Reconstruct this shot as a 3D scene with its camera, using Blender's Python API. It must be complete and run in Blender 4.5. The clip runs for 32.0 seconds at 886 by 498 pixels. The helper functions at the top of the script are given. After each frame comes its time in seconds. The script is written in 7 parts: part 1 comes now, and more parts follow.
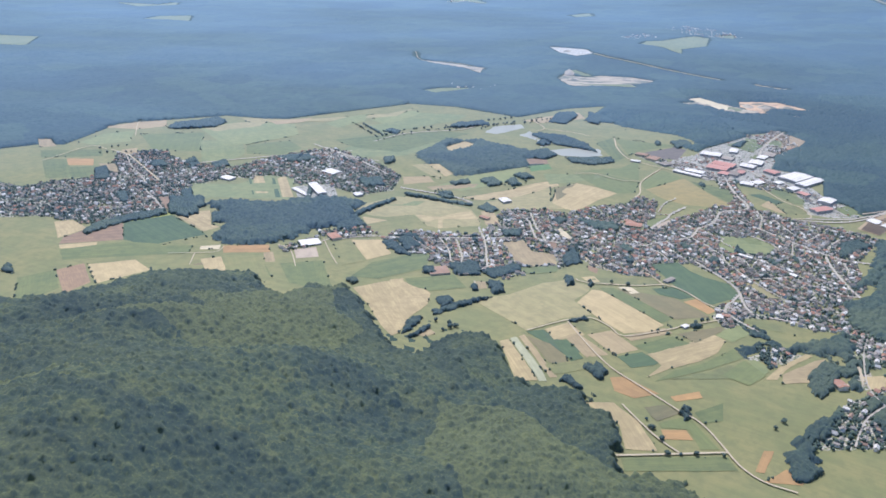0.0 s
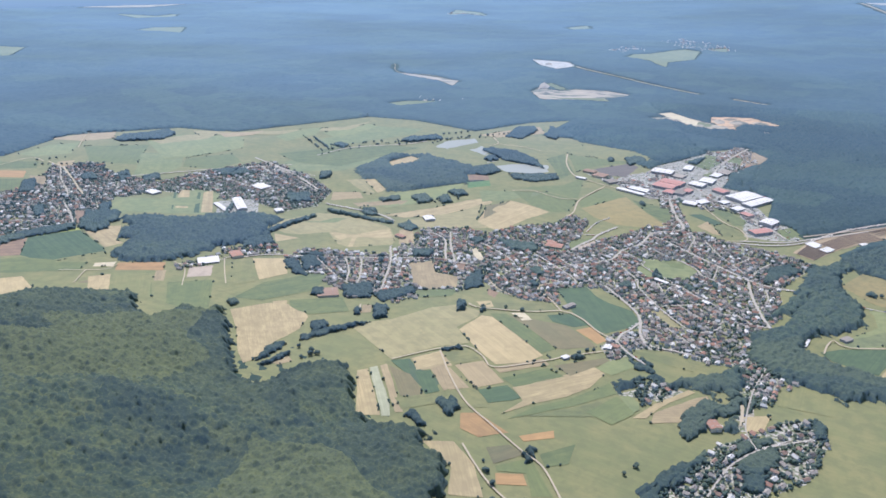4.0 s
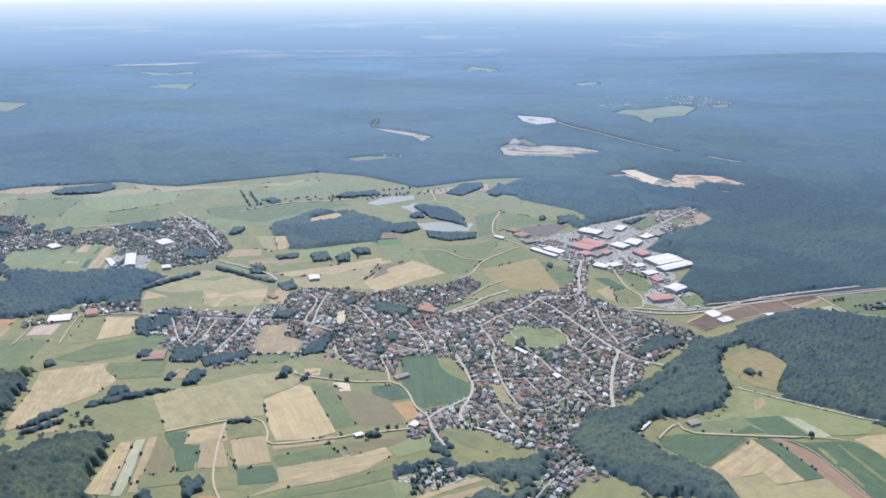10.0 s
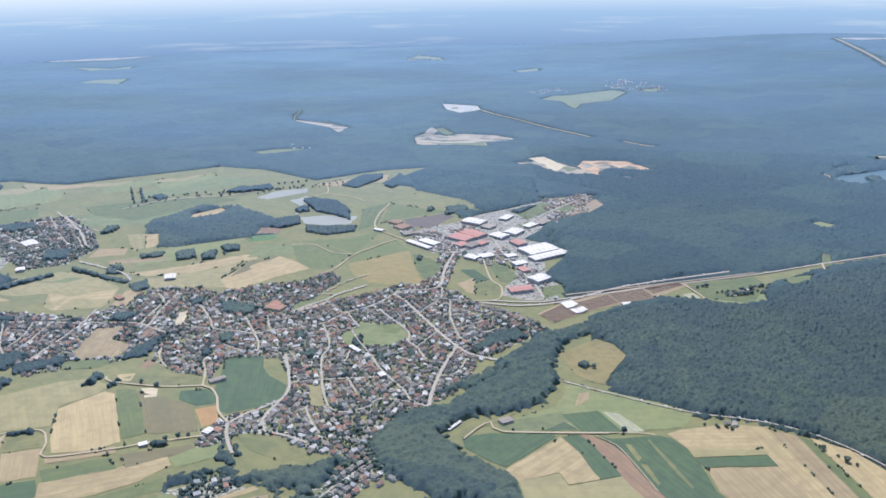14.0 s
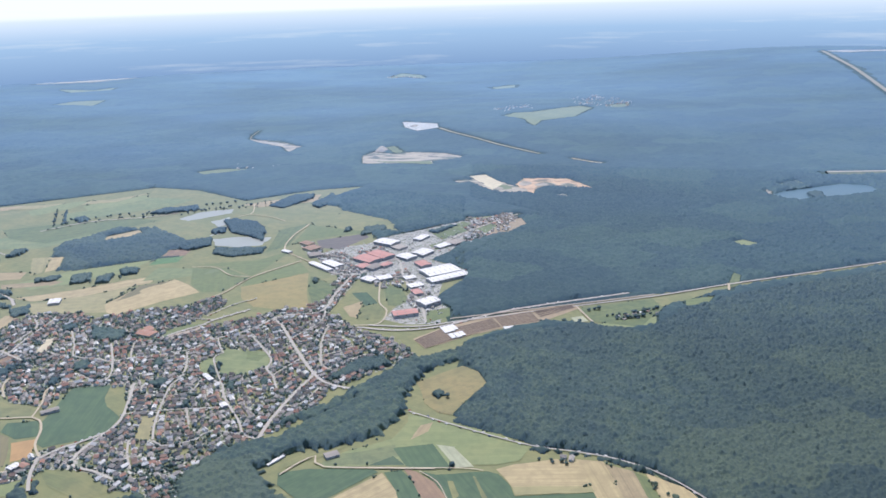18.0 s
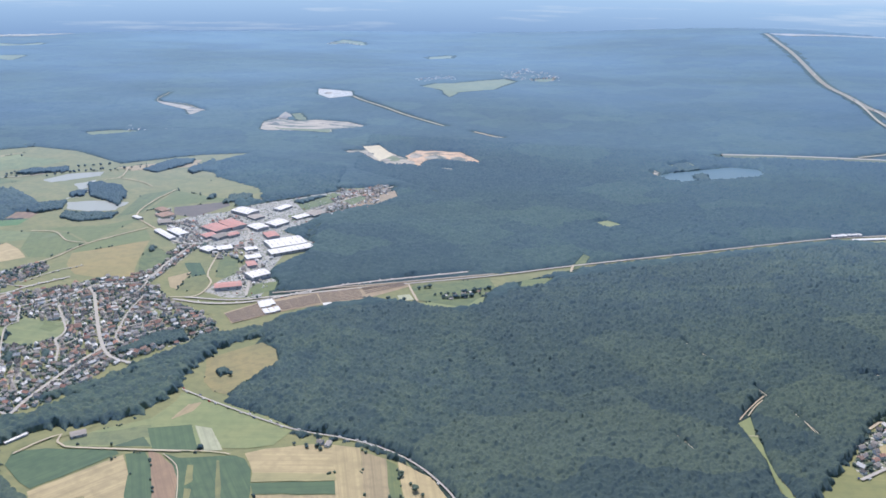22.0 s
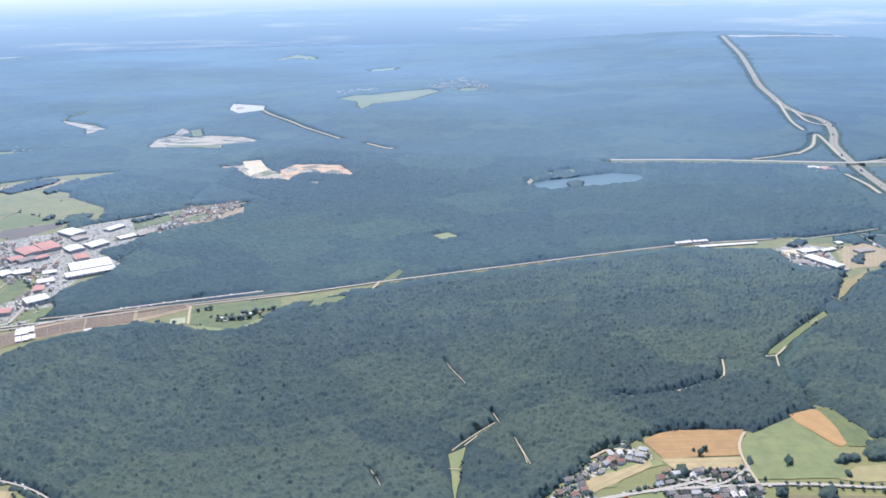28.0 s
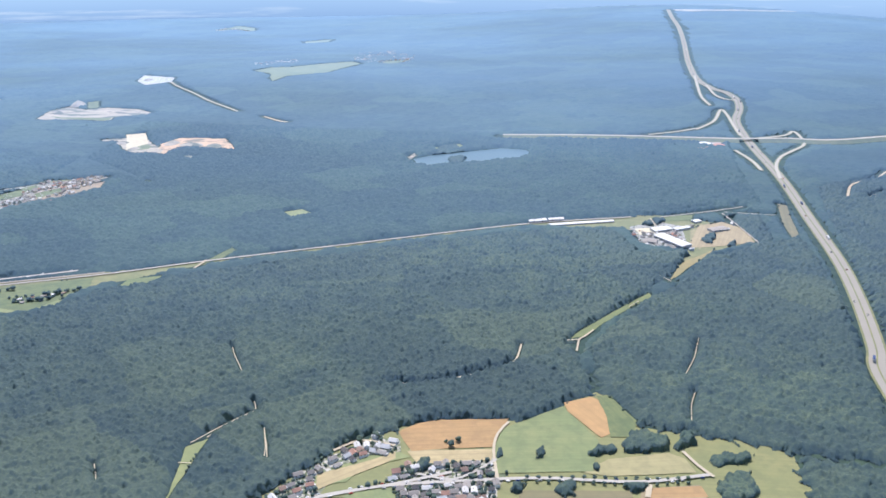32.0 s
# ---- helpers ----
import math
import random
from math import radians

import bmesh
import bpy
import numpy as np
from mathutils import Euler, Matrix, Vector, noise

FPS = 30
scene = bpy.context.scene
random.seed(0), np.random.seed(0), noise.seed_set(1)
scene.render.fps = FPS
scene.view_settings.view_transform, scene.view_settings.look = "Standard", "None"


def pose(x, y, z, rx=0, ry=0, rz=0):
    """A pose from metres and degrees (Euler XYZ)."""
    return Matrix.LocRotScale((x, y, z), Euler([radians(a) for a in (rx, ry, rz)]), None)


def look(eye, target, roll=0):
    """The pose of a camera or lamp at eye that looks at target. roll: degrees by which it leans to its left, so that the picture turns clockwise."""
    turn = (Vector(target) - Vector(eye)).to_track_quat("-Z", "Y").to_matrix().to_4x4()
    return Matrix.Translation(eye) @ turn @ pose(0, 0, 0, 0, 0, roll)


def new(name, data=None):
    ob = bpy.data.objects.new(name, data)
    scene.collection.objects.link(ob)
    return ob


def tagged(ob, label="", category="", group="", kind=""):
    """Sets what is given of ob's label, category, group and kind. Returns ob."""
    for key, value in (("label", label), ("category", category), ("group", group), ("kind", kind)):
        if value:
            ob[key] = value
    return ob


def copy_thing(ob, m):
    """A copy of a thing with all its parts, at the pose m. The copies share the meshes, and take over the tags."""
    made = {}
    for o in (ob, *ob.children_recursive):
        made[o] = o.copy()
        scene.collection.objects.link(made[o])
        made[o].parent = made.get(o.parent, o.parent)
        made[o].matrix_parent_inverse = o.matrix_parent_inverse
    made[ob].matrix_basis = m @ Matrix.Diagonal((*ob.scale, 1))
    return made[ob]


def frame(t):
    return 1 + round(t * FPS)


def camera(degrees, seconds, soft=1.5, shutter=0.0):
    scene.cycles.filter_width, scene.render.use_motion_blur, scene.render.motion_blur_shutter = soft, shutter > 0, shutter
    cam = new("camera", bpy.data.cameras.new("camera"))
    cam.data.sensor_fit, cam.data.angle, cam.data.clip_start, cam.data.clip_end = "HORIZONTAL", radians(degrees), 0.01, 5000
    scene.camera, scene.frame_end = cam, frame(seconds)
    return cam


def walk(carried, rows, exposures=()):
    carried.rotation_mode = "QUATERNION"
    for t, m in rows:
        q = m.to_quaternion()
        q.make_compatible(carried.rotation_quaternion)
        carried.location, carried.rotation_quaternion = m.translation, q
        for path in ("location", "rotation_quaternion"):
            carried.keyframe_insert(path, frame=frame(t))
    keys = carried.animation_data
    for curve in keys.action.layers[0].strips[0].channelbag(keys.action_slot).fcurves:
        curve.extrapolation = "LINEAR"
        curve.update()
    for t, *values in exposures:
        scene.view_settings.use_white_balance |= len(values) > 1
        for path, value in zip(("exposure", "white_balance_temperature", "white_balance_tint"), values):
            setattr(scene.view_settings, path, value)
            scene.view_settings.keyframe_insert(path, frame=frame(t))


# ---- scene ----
EXPOSURES = [(0.0, 0.48, 6600.0, 15.0), (2.0, 0.50, 6600.0, 15.0), (7.0, 0.42, 6600.0, 15.0), (16.0, 0.42, 6600.0, 15.0), (22.0, 0.44, 6600.0, 15.0), (25.0, 0.68, 6600.0, 15.0), (28.0, 0.70, 6600.0, 15.0), (32.0, 0.78, 6600.0, 15.0)]
cam = camera(56.6, 32.0, 1.65)
PATH = [
    (0, 0.130, -0.139, 350.339, 67.546, -0.956, 0.068),
    (0.5, 17.182, 5.137, 349.901, 67.342, -1.096, 0.254),
    (1, 34.259, 10.425, 349.448, 66.953, -0.430, 0.198),
    (1.5, 51.359, 15.725, 348.979, 66.612, -0.171, 0.373),
    (2, 68.484, 21.036, 348.494, 66.260, -0.363, 0.615),
    (2.5, 85.634, 26.359, 347.994, 65.936, -0.385, 0.721),
    (3, 102.808, 31.695, 347.478, 65.734, -0.534, 0.650),
    (3.5, 120.006, 37.041, 346.947, 66.805, -0.803, 1.092),
    (4, 137.228, 42.400, 346.400, 68.325, -0.819, 2.315),
    (4.5, 154.475, 47.771, 345.837, 69.708, -0.713, 3.311),
    (6.5, 223.705, 69.371, 343.431, 70.538, -0.693, 5.511),
    (7, 241.073, 74.800, 342.790, 70.793, -0.862, 5.740),
    (7.5, 258.466, 80.242, 342.134, 71.008, -0.772, 5.970),
    (8, 275.883, 85.695, 341.462, 71.431, -0.755, 6.250),
    (8.5, 293.324, 91.160, 340.774, 71.685, -0.561, 6.593),
    (9, 310.790, 96.637, 340.071, 71.901, -0.444, 6.780),
    (9.5, 328.279, 102.125, 339.353, 72.101, -0.386, 6.728),
    (10, 345.794, 107.626, 338.618, 72.080, -0.180, 6.702),
    (10.5, 363.332, 113.138, 337.868, 72.287, -0.027, 6.451),
    (11, 380.895, 118.662, 337.103, 72.465, -0.021, 6.306),
    (11.5, 398.482, 124.198, 336.322, 72.321, 0.123, 6.302),
    (12, 416.094, 129.746, 335.525, 72.109, -0.453, 6.268),
    (12.5, 433.729, 135.305, 334.713, 71.097, -0.308, 6.243),
    (13, 451.390, 140.877, 333.885, 70.534, 0.101, 6.050),
    (13.5, 469.074, 146.460, 333.041, 70.557, 0.463, 5.752),
    (14, 486.783, 152.055, 332.182, 71.378, 0.832, 5.290),
    (14.5, 504.516, 157.661, 331.307, 71.493, 1.127, 4.948),
    (15, 522.273, 163.280, 330.417, 71.623, 1.338, 4.336),
    (15.5, 540.055, 168.910, 329.511, 71.340, 0.981, 4.534),
    (17.5, 611.425, 191.550, 325.731, 71.889, 1.766, 6.301),
    (18, 629.328, 197.240, 324.747, 72.596, 1.641, 6.476),
    (18.5, 647.256, 202.941, 323.748, 72.843, 1.550, 6.421),
    (19, 665.208, 208.654, 322.732, 73.506, 0.959, 6.273),
    (19.5, 683.184, 214.379, 321.702, 73.359, 0.432, 6.099),
    (20, 701.184, 220.115, 320.655, 73.007, 0.228, 5.714),
    (20.5, 719.209, 225.864, 319.593, 72.707, -0.038, 5.725),
    (21, 737.258, 231.624, 318.516, 72.551, -0.591, 5.595),
    (21.5, 755.332, 237.396, 317.422, 71.812, -0.855, 5.532),
    (22, 773.430, 243.180, 316.314, 70.615, -0.701, 5.288),
    (22.5, 791.552, 248.976, 315.189, 69.835, -0.837, 5.112),
    (23, 809.698, 254.784, 314.049, 69.368, -1.065, 4.912),
    (23.5, 827.869, 260.603, 312.893, 68.934, -0.929, 4.915),
    (24, 846.064, 266.434, 311.722, 68.771, -1.045, 4.835),
    (24.5, 864.284, 272.277, 310.535, 68.859, -1.126, 4.904),
    (25, 882.527, 278.132, 309.333, 69.010, -1.255, 5.070),
    (25.5, 900.795, 283.999, 308.115, 69.149, -1.381, 5.444),
    (27.5, 974.111, 307.583, 303.086, 71.865, 0.938, 7.095),
    (28, 992.500, 313.509, 301.790, 71.522, 1.017, 5.780),
    (28.5, 1010.914, 319.447, 300.479, 71.156, 1.441, 5.633),
    (29, 1029.353, 325.396, 299.151, 70.961, -0.140, 6.373),
    (29.5, 1047.815, 331.357, 297.808, 70.685, 0.261, 6.008),
    (30, 1066.302, 337.330, 296.450, 70.223, -0.226, 5.409),
    (30.5, 1084.813, 343.315, 295.076, 69.763, -0.612, 5.715),
    (31, 1103.349, 349.311, 293.686, 69.446, -0.554, 4.875),
    (31.5, 1121.909, 355.320, 292.281, 69.617, 0.204, 4.566),
    (32, 1140.493, 361.340, 290.860, 69.808, 0.488, 4.661),
]
walk(cam, [(t, pose(x, y, z, rx, ry, rz)) for t, x, y, z, rx, ry, rz in PATH], EXPOSURES)
SKY, SUN = 0.12, 2.9
# sky gloss that stands in for aerial haze: falloff, most, least, tint, roughness
HAZE_POWER, HAZE_MOST, HAZE_LEAST, HAZE_TINT, HAZE_ROUGH = 6.5, 0.41, 0.06, (0.34, 0.62, 1.0, 1), 0.8
FAR_HAZE_LOW, FAR_HAZE_MID, FAR_HAZE_TOP = (0.17, 0.29, 0.48), (0.28, 0.44, 0.64), (0.54, 0.66, 0.79)
# ---------------------------------------------------------------- world and sun
SUN_EL, SUN_AZ = 58.0, -14.0     # degrees; azimuth from +y, clockwise
world = bpy.data.worlds.new("sky")
scene.world = world
world.use_nodes = True
wt = world.node_tree
sky = wt.nodes.new("ShaderNodeTexSky")
sky.sky_type = "NISHITA"
sky.sun_disc = False
sky.sun_elevation, sky.sun_rotation = radians(SUN_EL), radians(SUN_AZ)
sky.altitude, sky.air_density, sky.dust_density, sky.ozone_density = 300.0, 1.0, 0.8, 1.5
wt.nodes["Background"].inputs["Strength"].default_value = SKY
wt.links.new(sky.outputs[0], wt.nodes["Background"].inputs["Color"])
sun = new("sun", bpy.data.lights.new("sun", "SUN"))
sun.data.energy, sun.data.angle, sun.data.color = SUN, radians(0.6), (1.0, 0.95, 0.87)
el, az = radians(SUN_EL), radians(SUN_AZ)
to_sun = Vector((math.sin(az) * math.cos(el), math.cos(az) * math.cos(el), math.sin(el)))
sun.matrix_world = look(to_sun * 1000, (0, 0, 0))

# ---------------------------------------------------------------- materials


class Nodes:
    """A short way to write node trees."""

    def __init__(self, name):
        self.mat = bpy.data.materials.new(name)
        self.mat.use_nodes = True
        self.tree = self.mat.node_tree
        self.tree.nodes.clear()

    def add(self, kind, links=(), operation="", rotation_type="", data_type="", blend_type=""):
        n = self.tree.nodes.new("ShaderNode" + kind)
        if operation:
            n.operation = operation
        if rotation_type:
            n.rotation_type = rotation_type
        if data_type:
            n.data_type, n.blend_type = data_type, blend_type
        for socket, value in dict(links).items():
            if isinstance(value, bpy.types.NodeSocket):
                self.tree.links.new(value, n.inputs[socket])
            else:
                n.inputs[socket].default_value = value
        return n

    def noise(self, vec, scale, detail=3.0, rough=0.55):
        return self.add("TexNoise", {"Vector": vec, "Scale": scale, "Detail": detail, "Roughness": rough}).outputs["Fac"]

    def ramp(self, fac, *stops):
        n = self.add("ValToRGB", {"Fac": fac})
        while len(n.color_ramp.elements) < len(stops):
            n.color_ramp.elements.new(0.5)
        for e, (p, c) in zip(n.color_ramp.elements, stops):
            e.position, e.color = p, (*c, 1)
        return n.outputs["Color"]

    def mix(self, fac, a, b, blend="MIX"):
        n = self.add("Mix", {0: fac}, data_type="RGBA", blend_type=blend)
        for i, v in ((6, a), (7, b)):
            if isinstance(v, bpy.types.NodeSocket):
                self.tree.links.new(v, n.inputs[i])
            else:
                n.inputs[i].default_value = (*v, 1)
        return n.outputs[2]

    def math(self, op, a, b=0.0):
        return self.add("Math", {0: a, 1: b}, operation=op).outputs[0]

    def close(self, color, rough=0.9, bump=None, depth=0.3, haze=1.0, metal=0.0, upward=0.0):
        """Principled surface; outdoors a bluish sky gloss at low angles stands in for haze."""
        links = {"Base Color": color, "Roughness": rough, "Metallic": metal, "Specular IOR Level": 0.25}
        if bump is not None:
            links["Normal"] = self.add("Bump", {"Height": bump, "Strength": 0.8, "Distance": depth}).outputs[0]
        if upward:
            # normals lean upward, which evens out the shade on crown sides
            lean = self.add("VectorMath", {0: links["Normal"], 1: (0.0, 0.0, upward)}, operation="ADD").outputs[0]
            links["Normal"] = self.add("VectorMath", {0: lean}, operation="NORMALIZE").outputs[0]
        shader = self.add("BsdfPrincipled", links).outputs[0]
        if haze:
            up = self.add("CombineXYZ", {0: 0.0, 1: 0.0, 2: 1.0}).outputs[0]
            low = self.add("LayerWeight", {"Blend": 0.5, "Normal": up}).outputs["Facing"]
            fac = self.math("ADD", self.math("MULTIPLY", self.math("POWER", low, HAZE_POWER), HAZE_MOST * haze), HAZE_LEAST * haze)
            # the haze gloss is dimmed in broad patches to imitate cloud shadow
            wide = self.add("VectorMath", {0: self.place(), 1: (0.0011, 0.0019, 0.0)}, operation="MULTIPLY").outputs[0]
            cloud_dim = self.ramp(self.noise(wide, 1.0, 4.0, 0.55), (0.36, (0.80, 0.80, 0.80)), (0.62, (1.06, 1.06, 1.06)))
            fac = self.math("MULTIPLY", fac, cloud_dim)
            gloss = self.add("BsdfAnisotropic", {"Color": HAZE_TINT, "Roughness": HAZE_ROUGH, "Normal": up}).outputs[0]
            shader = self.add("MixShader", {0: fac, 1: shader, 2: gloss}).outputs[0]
        self.tree.links.new(shader, self.add("OutputMaterial").inputs["Surface"])
        return self.mat

    def place(self):
        return self.add("NewGeometry").outputs["Position"]


def mul(c, f):
    return tuple(min(1.0, v * f) for v in c)


def field_material(name, a, b, stripe=0.25, width=3.0, bump=0.15):
    """Crop or grass: broad stains, fine grain and working lines that run another way on each field."""
    n = Nodes(name)
    pos = n.place()
    own = n.add("TexCoord").outputs["Object"]
    rnd = n.add("ObjectInfo").outputs["Random"]
    drawn = n.add("VectorMath", {0: own, 1: (0.012, 1.0, 1.0)}, operation="MULTIPLY").outputs[0]
    beds = n.noise(drawn, 0.16, 2.0, 0.5)
    rows = n.noise(drawn, 0.9 / width * 3.0, 3.0, 0.7)
    broad = n.noise(pos, 0.026, 5.0, 0.62)
    patch = n.noise(pos, 0.11, 4.0, 0.6)
    fine = n.noise(pos, 0.7, 4.0, 0.7)
    base = n.mix(n.ramp(broad, (0.40, (0, 0, 0)), (0.60, (1, 1, 1))), a, b)
    base = n.mix(n.math("MULTIPLY", n.ramp(beds, (0.42, (0, 0, 0)), (0.58, (1, 1, 1))), stripe * 1.6), base, mul(a, 1.3))
    base = n.mix(n.math("MULTIPLY", n.ramp(rows, (0.40, (0, 0, 0)), (0.62, (1, 1, 1))), min(0.9, stripe * 2.0)), base, mul(b, 0.66))
    base = n.mix(n.math("MULTIPLY", n.ramp(patch, (0.45, (0, 0, 0)), (0.62, (1, 1, 1))), 0.5), base, mul(b, 0.68))
    base = n.mix(n.math("MULTIPLY", fine, 0.35), base, mul(b, 0.62))
    base = n.mix(n.math("MULTIPLY", rnd, 0.30), base, mul(a, 1.3))
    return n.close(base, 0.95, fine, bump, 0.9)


def plain_material(name, a, b, scale=0.5, rough=0.9, haze=True, random=0.0, bump=None, metal=0.0):
    n = Nodes(name)
    pos = n.place()
    big, small = n.noise(pos, scale * 0.12, 3.0), n.noise(pos, scale, 4.0, 0.65)
    base = n.mix(big, a, b)
    base = n.mix(n.math("MULTIPLY", small, 0.4), base, mul(a, 0.7))
    if random:
        rnd = n.math("ADD", n.add("ObjectInfo").outputs["Random"], n.add("NewGeometry").outputs["Random Per Island"])
        base = n.mix(n.math("MULTIPLY", n.math("FRACT", rnd), random), base, mul(b, 0.5))
    return n.close(base, rough, small if bump else None, bump or 0.1, float(haze), metal)


def leaf_material(name, a, b, c, haze=1.0, sunny=0.2):
    """Crowns: one tone each, gap shade and lit tips painted in at leaf size."""
    n = Nodes(name)
    pos = n.place()
    own = n.add("Attribute")
    own.attribute_name = "tone"
    isle = n.add("NewGeometry").outputs["Random Per Island"]
    tone = n.math("FRACT", n.math("ADD", isle, own.outputs["Fac"]))
    base = n.ramp(tone, (0.0, a), (0.55, b), (1.0, c))
    stand = n.noise(pos, 0.011, 3.0)
    base = n.mix(n.ramp(stand, (0.38, (0, 0, 0)), (0.64, (1, 1, 1))), base, n.mix(0.55, base, a))
    # sunlit and shaded ridge patches painted into the leaf colour by noise
    sun_mask = n.noise(n.add("VectorMath", {0: pos, 1: (0.006, 0.012, 0.0)}, operation="MULTIPLY").outputs[0], 1.0, 3.0, 0.6)
    base = n.mix(n.math("MULTIPLY", n.ramp(sun_mask, (0.47, (0, 0, 0)), (0.62, (1, 1, 1))), sunny), base, n.mix(0.4, b, c))
    base = n.mix(n.math("MULTIPLY", n.ramp(sun_mask, (0.36, (1, 1, 1)), (0.46, (0, 0, 0))), sunny), base, mul(a, 0.75))
    kinds = n.noise(pos, 0.042, 4.0, 0.65)
    base = n.mix(n.ramp(kinds, (0.34, (0.75, 0.75, 0.75)), (0.48, (0, 0, 0))), base, mul(a, 0.72))
    base = n.mix(n.ramp(kinds, (0.52, (0, 0, 0)), (0.66, (0.5, 0.5, 0.5))), base, mul(c, 1.1))
    # wide dark patches painted in like the shadows of clouds
    cloud_shade = n.noise(pos, 0.0021, 4.0, 0.6)
    base = n.mix(n.ramp(cloud_shade, (0.40, (0, 0, 0)), (0.62, (0.75, 0.75, 0.75))), base, mul(a, 0.62))
    bent = n.add("VectorMath", {0: pos, 1: n.add("VectorMath", {0: n.add("TexNoise", {"Vector": pos, "Scale": 0.02, "Detail": 3.0}).outputs["Color"], 1: (55.0, 40.0, 0.0)}, operation="MULTIPLY").outputs[0]}, operation="ADD").outputs[0]
    flat = n.add("VectorMath", {0: bent, 1: (0.009, 0.013, 0.0)}, operation="MULTIPLY").outputs[0]
    plot = n.add("SeparateColor", {0: n.add("TexVoronoi", {"Vector": flat, "Scale": 1.0}).outputs["Color"]}).outputs
    base = n.mix(n.ramp(plot[0], (0.30, (0.35, 0.35, 0.35)), (0.55, (0, 0, 0))), base, mul(a, 0.66))
    base = n.mix(n.ramp(plot[1], (0.62, (0, 0, 0)), (0.85, (0.5, 0.5, 0.5))), base, mul(c, 1.0))
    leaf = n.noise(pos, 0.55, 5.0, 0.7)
    # shade in leaf hollows, then light on leaf tips, mixed into the colour
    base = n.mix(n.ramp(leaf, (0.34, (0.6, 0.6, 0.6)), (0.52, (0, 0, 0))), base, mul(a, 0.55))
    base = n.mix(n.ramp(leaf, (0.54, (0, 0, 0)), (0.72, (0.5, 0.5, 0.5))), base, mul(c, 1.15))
    return n.close(base, 0.85, leaf, 0.5, haze, 0.0, 0.2)



def mixed_ground(name, lawn, paving, earth, share):
    """Lawns, paving and bare earth between buildings, in lots of some metres."""
    n = Nodes(name)
    pos = n.place()
    lots = n.add("TexVoronoi", {"Vector": pos, "Scale": 0.5, "Randomness": 1.0}).outputs["Color"]
    pick = n.add("SeparateColor", {0: lots}).outputs
    base = n.mix(n.ramp(pick[0], (share - 0.02, (0, 0, 0)), (share + 0.02, (1, 1, 1))), lawn, paving)
    base = n.mix(n.ramp(pick[1], (0.80, (0, 0, 0)), (0.84, (1, 1, 1))), base, earth)
    fine = n.noise(pos, 0.9, 4.0, 0.7)
    base = n.mix(n.math("MULTIPLY", pick[2], 0.5), base, mul(lawn, 0.7))
    base = n.mix(n.math("MULTIPLY", fine, 0.4), base, mul(lawn, 0.5))
    return n.close(base, 0.95)


def quarry_material(name, a, b):
    """Bare sand with washed streaks and scrub that creeps in."""
    n = Nodes(name)
    pos = n.place()
    long = n.add("VectorMath", {0: pos, 1: (0.35, 1.0, 1.0)}, operation="MULTIPLY").outputs[0]
    base = n.mix(n.ramp(n.noise(long, 0.09, 4.0, 0.65), (0.40, (0, 0, 0)), (0.60, (1, 1, 1))), a, b)
    scrub = n.noise(long, 0.055, 5.0, 0.65)
    base = n.mix(n.ramp(scrub, (0.50, (0, 0, 0)), (0.57, (0.85, 0.85, 0.85))), base, (0.085, 0.105, 0.04))
    fine = n.noise(pos, 0.6, 4.0, 0.7)
    base = n.mix(n.math("MULTIPLY", fine, 0.4), base, mul(b, 0.6))
    return n.close(base, 0.95, fine, 0.2)


